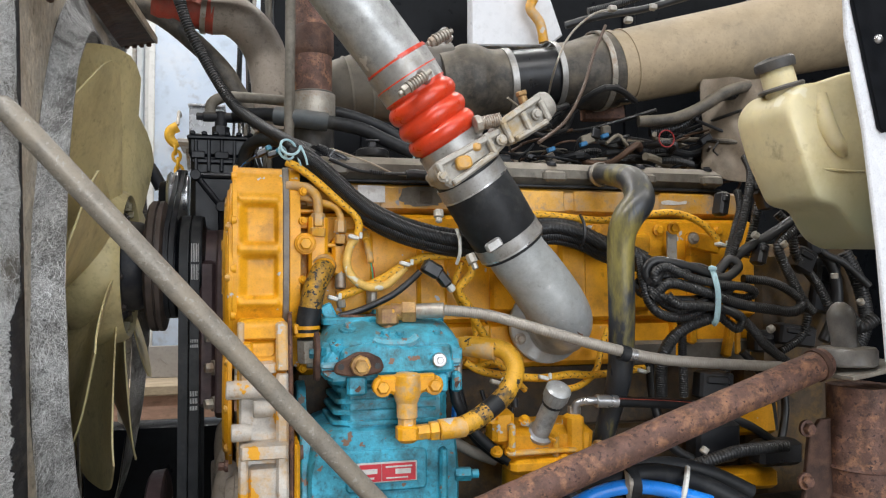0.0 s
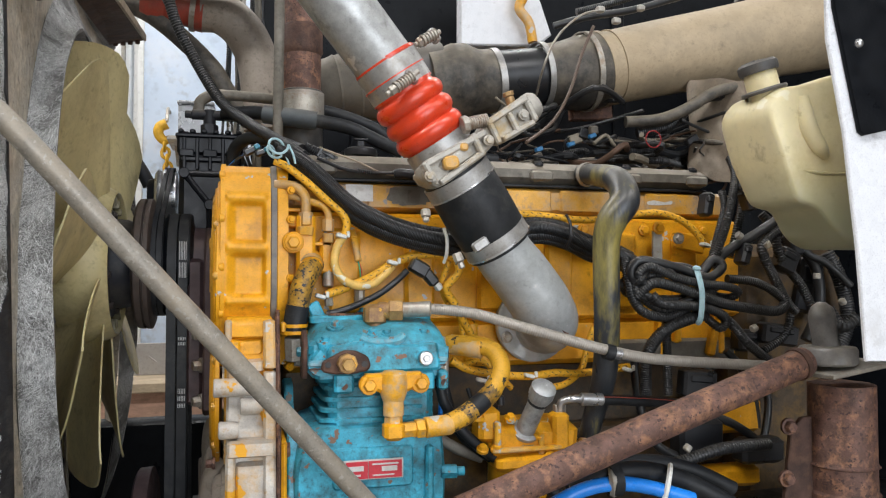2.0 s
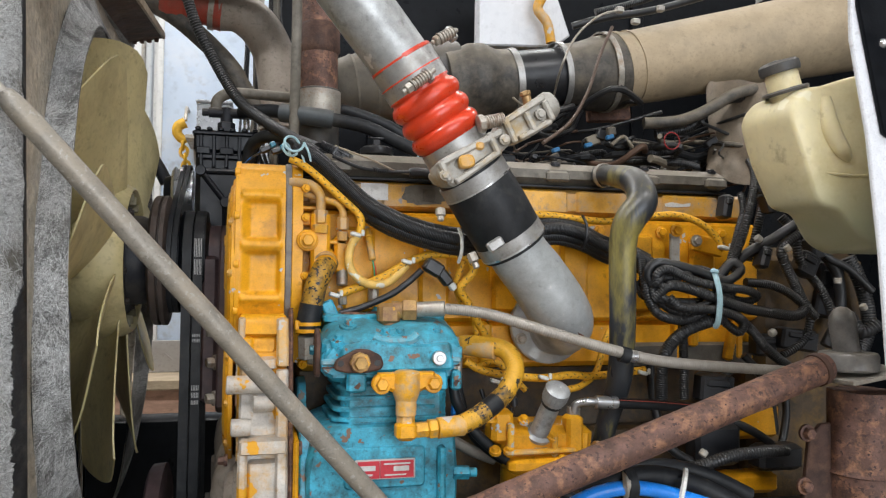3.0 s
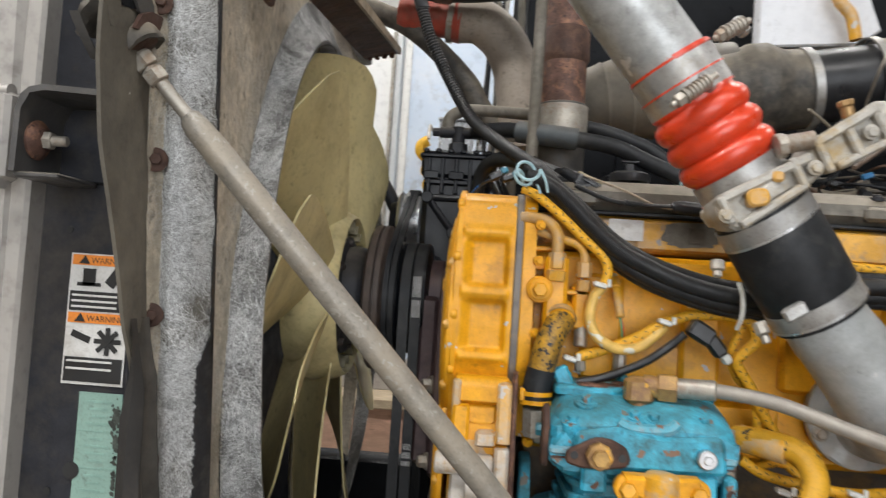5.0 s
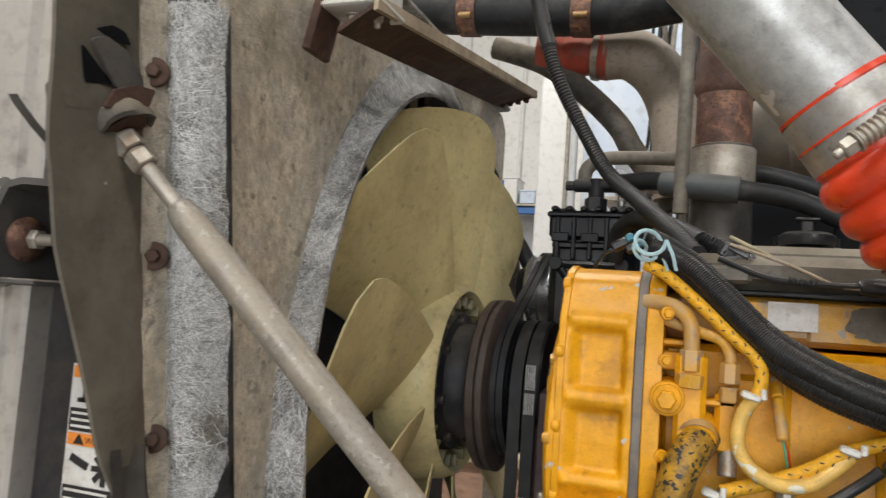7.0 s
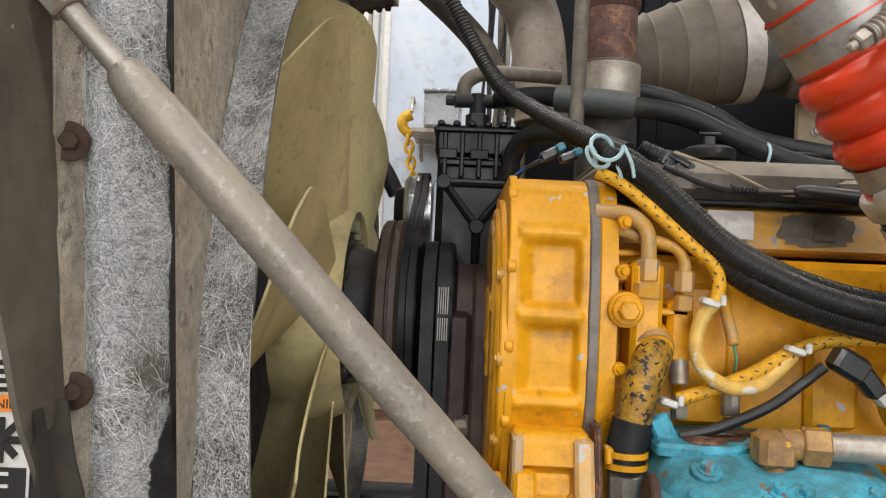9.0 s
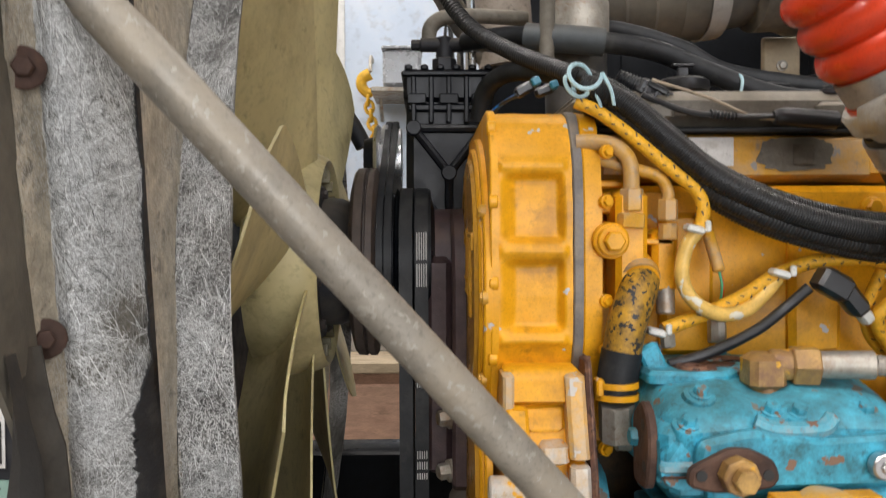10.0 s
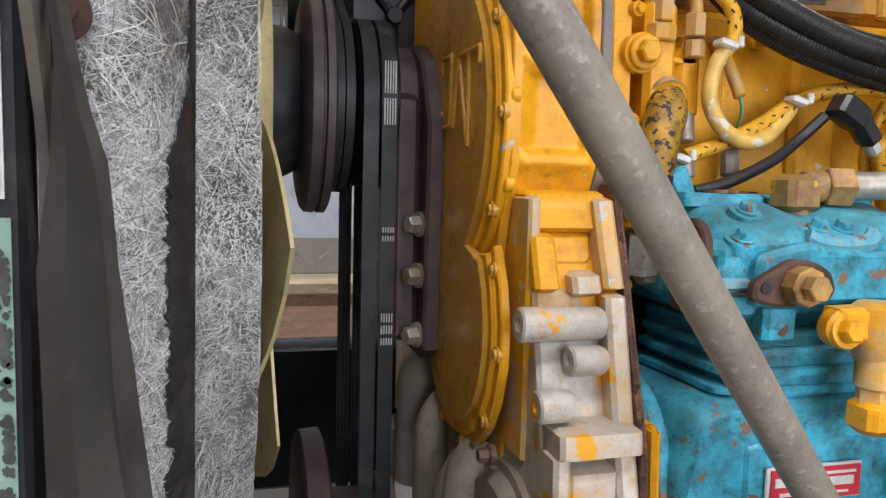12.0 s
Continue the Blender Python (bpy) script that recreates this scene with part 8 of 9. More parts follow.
# ---- fuel fittings on the head ----
def fuel_block():
    t = thing("fuel_fitting", (0.126, 1.360, 1.512), "yellow painted fuel fitting body with pipes and unions", "fitting")
    part("body", Geo().box((0.124, 1.375, 1.512), (0.034, 0.05, 0.12), 0.006).rough(0.001, 40), M_YELLOW, t)
    part("union", Geo().cyl((0.124, 1.355, 1.550), (0.124, 1.355, 1.574), 0.0125, seg=6).cyl((0.123, 1.355, 1.532), (0.124, 1.355, 1.548), 0.015, seg=8), M_COVER, t)
    part("union", Geo().cyl((0.164, 1.360, 1.540), (0.164, 1.360, 1.563), 0.0105, seg=6).cyl((0.164, 1.360, 1.520), (0.164, 1.360, 1.537), 0.010, seg=8), M_COVER, t)
    part("side_body", Geo().box((0.164, 1.385, 1.497), (0.028, 0.04, 0.07), 0.006).box((0.147, 1.375, 1.518), (0.05, 0.02, 0.008), 0.002), M_YELLOW, t)
    part("big_boss", Geo().cyl((0.098, 1.400, 1.522), (0.101, 1.345, 1.519), 0.019, seg=24).cyl((0.101, 1.348, 1.520), (0.101, 1.338, 1.519), 0.016, seg=24), M_YELLOW, t)
    part("boss_bolt", Geo().bolt((0.101, 1.337, 1.519), -Y, 0.011, 0.009, False), M_YELLOW, t)
    part("pipe", Geo().tube([(0.070, 1.375, 1.624), (0.087, 1.370, 1.624), (0.106, 1.360, 1.619), (0.121, 1.355, 1.603), (0.124, 1.355, 1.572)], 0.0085, seg=12), M_COVER, t)
    part("pipe", Geo().tube([(0.070, 1.375, 1.607), (0.096, 1.370, 1.604), (0.126, 1.365, 1.595), (0.153, 1.360, 1.587), (0.163, 1.360, 1.573), (0.164, 1.360, 1.561)], 0.0065, seg=12), M_COVER, t)
    part("plate", Geo().box((0.097, 1.385, 1.559), (0.024, 0.01, 0.022), 0.002).box((0.102, 1.390, 1.580), (0.04, 0.02, 0.008), 0.002), M_YELLOW, t)
    part("lower_stub", Geo().cyl((0.166, 1.375, 1.471), (0.165, 1.370, 1.440), 0.010, seg=10).cyl((0.164, 1.365, 1.430), (0.167, 1.365, 1.405), 0.008, seg=8), M_ZINC, t)
    part("spout", Geo().cyl((0.137, 1.385, 1.490), (0.133, 1.352, 1.476), 0.020, seg=20), M_YELLOW, t)
    part("clip", Geo().ring((0.133, 1.360, 1.481), Vector((0, -0.8, -0.6)), 0.020, 0.01, 0.002), M_COVER, t)
    return t


fuel_block()
t = thing("probe_sensor", (0.218, 1.370, 1.512), "small yellow probe with wires", "sensor")
part("probe", Geo().cyl((0.212, 1.400, 1.547), (0.214, 1.380, 1.528), 0.007, seg=10).cyl((0.214, 1.380, 1.528), (0.219, 1.360, 1.486), 0.0065, seg=10), M_YELLOW_WORN, t)
part("wire", Geo().tube([(0.219, 1.360, 1.486), (0.222, 1.360, 1.471), (0.226, 1.375, 1.450)], 0.0015, seg=6), M_GREEN_WIRE, t)
part("wire", Geo().tube([(0.220, 1.362, 1.486), (0.225, 1.365, 1.471), (0.228, 1.377, 1.450)], 0.0015, seg=6), M_RED, t)
part("base", Geo().cyl((0.224, 1.380, 1.437), (0.223, 1.375, 1.408), 0.010, seg=8), M_ZINC, t)

# ---- yellow braided wiring ----
def loom(label, pts, r, material=M_WIRE_Y, ribs=0.0, ties=()):
    t = thing("wiring_loom", tuple(pts[len(pts) // 2]), label, "wiring")
    part("sleeve", Geo().tube(pts, r, seg=10, ribs=ribs), material, t)
    if material is M_WIRE_Y:
        g, left, side = Geo(), 0.004, 1
        for a, b in zip(pts, pts[1:]):
            a, b = Vector(a), Vector(b)
            d = (b - a).length
            lean = math.degrees(math.atan2(b.z - a.z, b.x - a.x))
            while left < d:
                p = a.lerp(b, left / d)
                up = Vector((-(b.z - a.z), 0, b.x - a.x)).normalized()
                g.box(p + up * r * 0.35 * side - Y * r * 0.93, (0.0042, 0.0012, 0.0013), 0, (0, -lean + 35 * side, 0))
                left += 0.0085
                side = -side
            left -= d
        part("tracer", g, M_INK, t, "black tracer marks woven in")
    for p in ties:
        part("tie", Geo().box(p, (0.019, 0.018, 0.008), 0.002, (0, 15, 0)).box(Vector(p) + Vector((0.012, -0.006, 0.003)), (0.006, 0.006, 0.012), 0.0015), M_WHITE_TIE, t)
    return t


YB = "yellow braided wiring sleeve with white ties"
loom(YB, [(0.069, 1.375, 1.667), (0.092, 1.370, 1.656), (0.126, 1.360, 1.628), (0.165, 1.350, 1.592), (0.188, 1.345, 1.572), (0.195, 1.342, 1.552), (0.191, 1.340, 1.531)], 0.0072, ties=((0.185, 1.340, 1.531),))
loom(YB, [(0.190, 1.342, 1.531), (0.178, 1.345, 1.511), (0.174, 1.345, 1.481), (0.187, 1.345, 1.456), (0.215, 1.350, 1.442), (0.244, 1.355, 1.445), (0.263, 1.360, 1.458), (0.283, 1.365, 1.478)], 0.0078, mat("taped_yellow_sleeve", (0.75, 0.48, 0.12), 0.4, chip=(0.7, 0.66, 0.55), chip_amt=0.45, chip_scale=60))
loom(YB, [(0.160, 1.360, 1.425), (0.201, 1.360, 1.440), (0.243, 1.362, 1.458), (0.283, 1.364, 1.482), (0.321, 1.360, 1.496), (0.366, 1.345, 1.500), (0.395, 1.340, 1.493), (0.405, 1.340, 1.469), (0.389, 1.345, 1.448), (0.382, 1.350, 1.433), (0.406, 1.360, 1.400), (0.425, 1.370, 1.368), (0.452, 1.380, 1.331)], 0.0078, ties=((0.281, 1.355, 1.484), (0.150, 1.355, 1.423)))
loom(YB, [(0.388, 1.350, 1.488), (0.378, 1.360, 1.448), (0.387, 1.370, 1.416), (0.416, 1.375, 1.383), (0.425, 1.380, 1.340)], 0.0062)
loom(YB, [(0.519, 1.360, 1.580), (0.576, 1.360, 1.578), (0.640, 1.360, 1.572), (0.693, 1.360, 1.571), (0.783, 1.360, 1.584), (0.836, 1.355, 1.587), (0.882, 1.350, 1.573), (0.913, 1.345, 1.549), (0.934, 1.340, 1.518)], 0.0072, ties=((0.928, 1.335, 1.522),))
loom(YB, [(0.387, 1.330, 1.305), (0.419, 1.330, 1.287), (0.472, 1.330, 1.276), (0.538, 1.330, 1.270), (0.598, 1.340, 1.273), (0.654, 1.350, 1.269), (0.766, 1.360, 1.277)], 0.0075, ties=((0.535, 1.320, 1.272), (0.442, 1.320, 1.267), (0.755, 1.350, 1.273)))
loom(YB, [(0.560, 1.330, 1.246), (0.615, 1.340, 1.250), (0.661, 1.360, 1.275), (0.686, 1.380, 1.322), (0.704, 1.390, 1.354)], 0.0065)
loom(YB, [(0.411, 1.340, 1.292), (0.446, 1.350, 1.300), (0.473, 1.350, 1.284), (0.512, 1.350, 1.245)], 0.006)

# dark sensor lead with its plug
t = thing("sensor_lead", (0.261, 1.350, 1.429), "black sheathed sensor lead with a dark plug", "wiring")
part("sheath", Geo().tube([(0.159, 1.340, 1.391), (0.199, 1.340, 1.402), (0.250, 1.345, 1.424), (0.284, 1.350, 1.447), (0.308, 1.345, 1.470)], 0.006, seg=10), M_PLASTIC, t)
part("plug", Geo().box((0.327, 1.335, 1.474), (0.036, 0.026, 0.026), 0.004, (0, 30, 0)).box((0.347, 1.335, 1.457), (0.034, 0.022, 0.020), 0.004, (0, 50, 0)), M_PLASTIC, t)
part("boot", Geo().box((0.364, 1.340, 1.440), (0.016, 0.014, 0.014), 0.003, (0, 50, 0)), M_WHITE_TIE, t)

# ---- the thick black loom over the head ----
bundle = thing("loom_bundle", (0.298, 1.320, 1.539), "thick black loom bundle over the cylinder head", "wiring")
base = [(0.077, 1.380, 1.688), (0.117, 1.365, 1.662), (0.161, 1.350, 1.623), (0.204, 1.335, 1.583), (0.248, 1.325, 1.557), (0.298, 1.320, 1.539), (0.360, 1.320, 1.526), (0.427, 1.330, 1.523), (0.508, 1.345, 1.542), (0.570, 1.345, 1.551), (0.625, 1.340, 1.540), (0.666, 1.330, 1.518), (0.719, 1.320, 1.503), (0.761, 1.310, 1.482)]
for k, (dz, dy, r, ribs, m) in enumerate(((2, 0, 0.0125, 0.0045, M_LOOM), (-14, 0.010, 0.0115, 0.006, M_LOOM), (15, 0.016, 0.012, 0.0045, M_LOOM), (0, 0.024, 0.011, 0.006, M_LOOM), (-24, 0.018, 0.008, 0.006, M_LOOM), (9, 0.004, 0.006, 0.0, M_LOOM))):
    off = dz * 0.00095
    pts = [Vector(p) + Vector((0.35 * -off, dy, off)) + Vector(noise.noise_vector(Vector(p) * 9 + Vector((k * 7, 0, 0)))) * 0.004 for p in base]
    part("strand", Geo().tube(pts, r, seg=12, ribs=ribs * 0.6, depth=0.0009), m, bundle)
for p in ((0.366, 1.300, 1.515), (0.614, 1.315, 1.546)):
    part("tie", Geo().tube([Vector(p) + Vector((0.0, 0.005, 0.03)), Vector(p) + Vector((0.002, -0.008, 0.012)), Vector(p) + Vector((0.002, -0.008, -0.014)), Vector(p) + Vector((0.0, 0.006, -0.032))], 0.0032, seg=6), M_WHITE_TIE if p[0] < 0.5 else M_PLASTIC, bundle)

# ---- tangle of corrugated looms at the engine's rear ----
coil = thing("coiled_loom", (0.813, 1.270, 1.423), "tangled coil of black corrugated wiring looms", "wiring")
coils = [
    [(0.727, 1.300, 1.493), (0.721, 1.280, 1.456), (0.727, 1.270, 1.414), (0.755, 1.270, 1.387), (0.812, 1.270, 1.383), (0.877, 1.260, 1.422)],
    [(0.738, 1.270, 1.435), (0.722, 1.270, 1.466), (0.737, 1.265, 1.487), (0.774, 1.260, 1.484), (0.828, 1.255, 1.470), (0.871, 1.250, 1.454), (0.914, 1.260, 1.475), (0.903, 1.270, 1.491), (0.885, 1.280, 1.465)],
    [(0.744, 1.260, 1.445), (0.731, 1.255, 1.461), (0.751, 1.250, 1.476), (0.799, 1.245, 1.457), (0.853, 1.240, 1.444), (0.918, 1.250, 1.438), (0.949, 1.260, 1.427), (0.931, 1.270, 1.416), (0.875, 1.275, 1.427)],
    [(0.730, 1.265, 1.419), (0.759, 1.255, 1.445), (0.801, 1.250, 1.439), (0.850, 1.245, 1.423), (0.905, 1.250, 1.406), (0.984, 1.260, 1.394), (1.047, 1.270, 1.389), (1.072, 1.280, 1.408), (1.054, 1.285, 1.452), (1.026, 1.280, 1.496), (1.025, 1.280, 1.524), (1.071, 1.270, 1.562)],
    [(0.758, 1.255, 1.424), (0.778, 1.250, 1.406), (0.821, 1.245, 1.403), (0.867, 1.245, 1.397), (0.911, 1.250, 1.380), (0.909, 1.260, 1.358), (0.883, 1.270, 1.379), (0.857, 1.275, 1.406)],
    [(0.727, 1.280, 1.445), (0.752, 1.275, 1.413), (0.795, 1.270, 1.394), (0.845, 1.265, 1.412), (0.889, 1.260, 1.433)],
    [(0.779, 1.320, 1.228), (0.770, 1.300, 1.295), (0.782, 1.290, 1.333), (0.809, 1.275, 1.362), (0.847, 1.260, 1.379), (0.876, 1.260, 1.385)],
    [(0.807, 1.290, 1.396), (0.815, 1.300, 1.336), (0.829, 1.320, 1.225)],
    [(0.888, 1.260, 1.401), (0.935, 1.260, 1.363), (0.971, 1.260, 1.325), (1.026, 1.270, 1.290)],
    [(0.885, 1.290, 1.465), (0.916, 1.290, 1.497), (0.929, 1.280, 1.534), (0.941, 1.270, 1.593), (0.962, 1.280, 1.660), (0.979, 1.320, 1.699)],
    [(0.917, 1.300, 1.475), (0.947, 1.290, 1.508), (1.003, 1.280, 1.540), (1.079, 1.280, 1.584)],
    [(0.944, 1.300, 1.629), (0.943, 1.290, 1.595), (0.930, 1.290, 1.551), (0.913, 1.295, 1.486)],
    [(0.939, 1.280, 1.453), (1.000, 1.280, 1.447), (1.050, 1.280, 1.425), (1.100, 1.280, 1.385)],
]
for k, pts in enumerate(coils):
    part("strand", Geo().tube(pts, (0.0095, 0.009, 0.0085, 0.0105, 0.009, 0.0085, 0.0125, 0.009, 0.010, 0.009, 0.010, 0.008, 0.009)[k], seg=10, ribs=0.0046 if k not in (1, 10) else 0.0, depth=0.001), M_LOOM, coil)
rnd = random.Random(5)
for k in range(9):
    a = rnd.uniform(0, 6.28)
    c = Vector((0.807, 1.270, 1.439))
    pts = [c + Vector((0.075 * math.cos(a + i * 0.75) * rnd.uniform(0.8, 1.25), rnd.uniform(-0.02, 0.03), 0.035 * math.sin(a + i * 0.75) * rnd.uniform(0.7, 1.3))) for i in range(8)]
    part("strand", Geo().tube(pts, rnd.uniform(0.006, 0.009), seg=10, ribs=0.0046, depth=0.0009), M_LOOM, coil)
rear = thing("rear_looms", (1.168, 1.330, 1.416), "black looms crowded beside the firewall", "wiring")
for pts, r, rib in (
    ([(1.039, 1.360, 1.707), (1.026, 1.340, 1.635), (1.001, 1.330, 1.554), (0.981, 1.330, 1.497)], 0.009, 0.0055),
    ([(1.060, 1.330, 1.588), (1.084, 1.320, 1.554), (1.096, 1.320, 1.497), (1.155, 1.330, 1.439), (1.194, 1.330, 1.369)], 0.010, 0.0055),
    ([(1.156, 1.360, 1.556), (1.187, 1.350, 1.509), (1.232, 1.340, 1.485), (1.284, 1.330, 1.437)], 0.008, 0.0),
    ([(1.182, 1.360, 1.521), (1.222, 1.360, 1.473), (1.227, 1.360, 1.390), (1.191, 1.360, 1.320)], 0.012, 0.0),
    ([(1.259, 1.370, 1.509), (1.284, 1.360, 1.449), (1.293, 1.350, 1.366), (1.255, 1.340, 1.297)], 0.016, 0.006),
    ([(1.105, 1.350, 1.439), (1.136, 1.340, 1.393), (1.121, 1.340, 1.335), (1.068, 1.340, 1.303)], 0.009, 0.0055),
    ([(0.991, 1.360, 1.303), (1.048, 1.350, 1.256), (1.114, 1.350, 1.277), (1.167, 1.350, 1.264)], 0.008, 0.0),
    ([(1.097, 1.380, 1.251), (1.101, 1.370, 1.182), (1.078, 1.360, 1.104)], 0.008, 0.0),
    ([(1.195, 1.300, 1.388), (1.209, 1.280, 1.355), (1.240, 1.270, 1.372)], 0.015, 0.007),
    ([(0.946, 1.370, 1.258), (1.004, 1.360, 1.280), (1.054, 1.360, 1.220), (1.066, 1.360, 1.139)], 0.007, 0.0),
    ([(0.856, 1.350, 1.153), (0.937, 1.340, 1.173), (1.018, 1.330, 1.137), (1.073, 1.320, 1.080)], 0.009, 0.0),
    ([(0.784, 1.370, 1.286), (0.789, 1.360, 1.199), (0.813, 1.340, 1.124), (0.879, 1.330, 1.090)], 0.009, 0.0),
):
    part("strand", Geo().tube(pts, r, seg=10, ribs=rib), M_LOOM, rear)
t = thing("zip_tie", (0.844, 1.230, 1.424), "broad pale blue zip tie round the coiled loom", "zip tie")
part("strap", Geo().tube([(0.848, 1.250, 1.475), (0.841, 1.228, 1.455), (0.844, 1.224, 1.424), (0.848, 1.235, 1.382), (0.852, 1.250, 1.369)], 0.0055, seg=6), M_BLUE_TIE, t)
part("lock", Geo().box((0.841, 1.235, 1.473), (0.016, 0.008, 0.008), 0.002), M_BLUE_TIE, t)

# ---- control unit, brackets and plugs behind the tangle ----
t = thing("control_unit", (0.899, 1.390, 1.511), "yellow painted bracket plates on the head", "bracket")
part("plate", Geo().box((0.848, 1.385, 1.511), (0.022, 0.008, 0.085), 0.002), M_CAST, t)
part("plate", Geo().box((0.922, 1.380, 1.528), (0.07, 0.012, 0.035), 0.003, (0, 12, 0)), M_YELLOW, t)
part("bolt", Geo().bolt((0.849, 1.378, 1.558), -Y, 0.010, 0.008), M_YELLOW, t)
part("bolt", Geo().bolt((0.890, 1.370, 1.537), -Y, 0.009, 0.008), M_ZINC, t)
plugs = [((0.928, 1.330, 1.604), 0.020, 0.050, 10), ((0.994, 1.280, 1.611), 0.032, 0.042, -20), ((0.967, 1.275, 1.635), 0.020, 0.018, -20), ((0.977, 1.280, 1.502), 0.020, 0.045, 15), ((0.901, 1.330, 1.243), 0.075, 0.055, 5), ((1.117, 1.330, 1.491), 0.045, 0.05, 25), ((1.117, 1.360, 1.334), 0.09, 0.045, 8), ((1.052, 1.380, 1.322), 0.05, 0.045, 0), ((1.227, 1.400, 1.437), 0.06, 0.12, 12), ((1.154, 1.350, 1.526), 0.03, 0.05, -15)]
for p, sx, sz, ry in plugs:
    t = thing("plug_housing", p, "black plastic plug housing among the looms", "connector", "plugs in the engine bay")
    part("shell", Geo().box(p, (sx, 0.035, sz), 0.005, (0, ry, 0)), M_PLASTIC, t)
    part("collar", Geo().box(Vector(p) + Vector((0, -0.016, sz * 0.2)), (sx * 0.7, 0.01, sz * 0.3), 0.003, (0, ry, 0)), M_PLASTIC, t)
for p, ry in (((0.961, 1.270, 1.538), -60), ((1.026, 1.270, 1.521), -40), ((1.170, 1.300, 1.458), 0), ((1.214, 1.280, 1.405), -35), ((0.976, 1.250, 1.357), 65), ((0.793, 1.200, 1.148), 40)):
    t = thing("wire_tag", p, "white tape tag on a wire", "tag", "white wire tags")
    part("tag", Geo().cyl(Vector(p) - Vector((math.sin(radians(ry)), 0, math.cos(radians(ry)))) * 0.006, Vector(p) + Vector((math.sin(radians(ry)), 0, math.cos(radians(ry)))) * 0.006, 0.0075, seg=10), M_CAST, t)
t = thing("rear_casting", (1.002, 1.380, 1.162), "yellow painted rear casting with grimy ledges", "casting")
part("ledge", Geo().box((1.009, 1.380, 1.167), (0.13, 0.05, 0.07), 0.008).rough(0.002, 20), M_YELLOW, t)
part("ledge", Geo().box((0.986, 1.360, 1.047), (0.14, 0.05, 0.04), 0.008).rough(0.002, 20), M_YELLOW, t)
part("post", Geo().box((0.980, 1.390, 1.324), (0.018, 0.02, 0.07), 0.004, (0, 12, 0)), M_YELLOW, t)
part("stub", Geo().box((0.894, 1.390, 1.349), (0.016, 0.02, 0.06), 0.004), M_YELLOW, t)
part("unit", Geo().box((0.905, 1.340, 1.130), (0.10, 0.05, 0.08), 0.008).box((1.042, 1.330, 1.102), (0.10, 0.05, 0.05), 0.008), M_PLASTIC, t)
part("grimy_back", Geo().box((0.894, 1.410, 1.301), (0.30, 0.02, 0.05), 0.006).rough(0.003, 20), M_BLOCK_GREY, t)
part("bell_housing", Geo().box((1.197, 1.700, 1.155), (0.30, 0.60, 0.75), 0.03).rough(0.004, 8), M_GRIME_SHADE, t)
loom("black corrugated loom along the frame", [(0.772, 1.270, 1.101), (0.824, 1.250, 1.113), (0.893, 1.240, 1.132), (1.007, 1.250, 1.133)], 0.012, M_LOOM, 0.006)

# ---- lower hoses ----
hose("black_hose", "black hose running down behind the compressor", [(0.371, 1.340, 1.304), (0.376, 1.330, 1.244), (0.394, 1.310, 1.181), (0.432, 1.290, 1.143), (0.488, 1.270, 1.115), (0.533, 1.250, 1.091)], 0.0095, M_RUBBER)
hose("blue_line", "blue nylon air line beside the compressor", [(0.364, 1.330, 1.306), (0.364, 1.320, 1.226), (0.350, 1.300, 1.151), (0.339, 1.280, 1.059)], 0.0045, M_BLUEHOSE)
hose("grey_line", "grey metal line with a crimped end", [(0.376, 1.340, 1.325), (0.374, 1.330, 1.285), (0.372, 1.330, 1.254)], 0.0075, M_ZINC)
hose("frame_hose", "thick black hose along the frame", [(0.517, 1.100, 1.115), (0.572, 1.100, 1.138), (0.637, 1.100, 1.143), (0.717, 1.100, 1.122), (0.797, 1.080, 1.080)], 0.0155, M_RUBBER)
hose("frame_hose", "black hose along the frame", [(0.598, 1.140, 1.139), (0.680, 1.140, 1.145), (0.759, 1.130, 1.127), (0.828, 1.120, 1.094)], 0.013, M_RUBBER)
hose("blue_air_hose", "bright blue air hose along the frame", [(0.471, 1.080, 1.103), (0.527, 1.080, 1.125), (0.585, 1.080, 1.131), (0.644, 1.080, 1.121), (0.717, 1.070, 1.099)], 0.0115, M_BLUEHOSE)
t = thing("zip_tie", (0.679, 1.080, 1.135), "white zip tie round the frame hoses", "zip tie")
part("strap", Geo().tube([(0.689, 1.090, 1.151), (0.676, 1.072, 1.140), (0.668, 1.066, 1.121), (0.665, 1.070, 1.102)], 0.0045, seg=6), M_WHITE_TIE, t)
t = thing("hose_clamp", (0.589, 1.090, 1.134), "black rubber hose clamp", "clamp")
part("clamp", Geo().ring((0.586, 1.090, 1.134), Vector((1, 0, 0.05)), 0.022, 0.016, 0.004), M_RUBBER, t)
part("strap", Geo().tube([(0.584, 1.090, 1.151), (0.575, 1.070, 1.140), (0.581, 1.080, 1.115)], 0.007, seg=6), M_ZINC, t)
loom("grey line clipped to the casting", [(0.418, 1.330, 1.252), (0.429, 1.320, 1.223), (0.465, 1.310, 1.203), (0.471, 1.310, 1.243), (0.469, 1.320, 1.283)], 0.004, M_PLASTIC)
hose("brass_line", "tarnished metal line under the outlet hose", [(0.352, 1.300, 1.171), (0.393, 1.300, 1.148), (0.435, 1.300, 1.131)], 0.010, M_BLOCK_GREY)

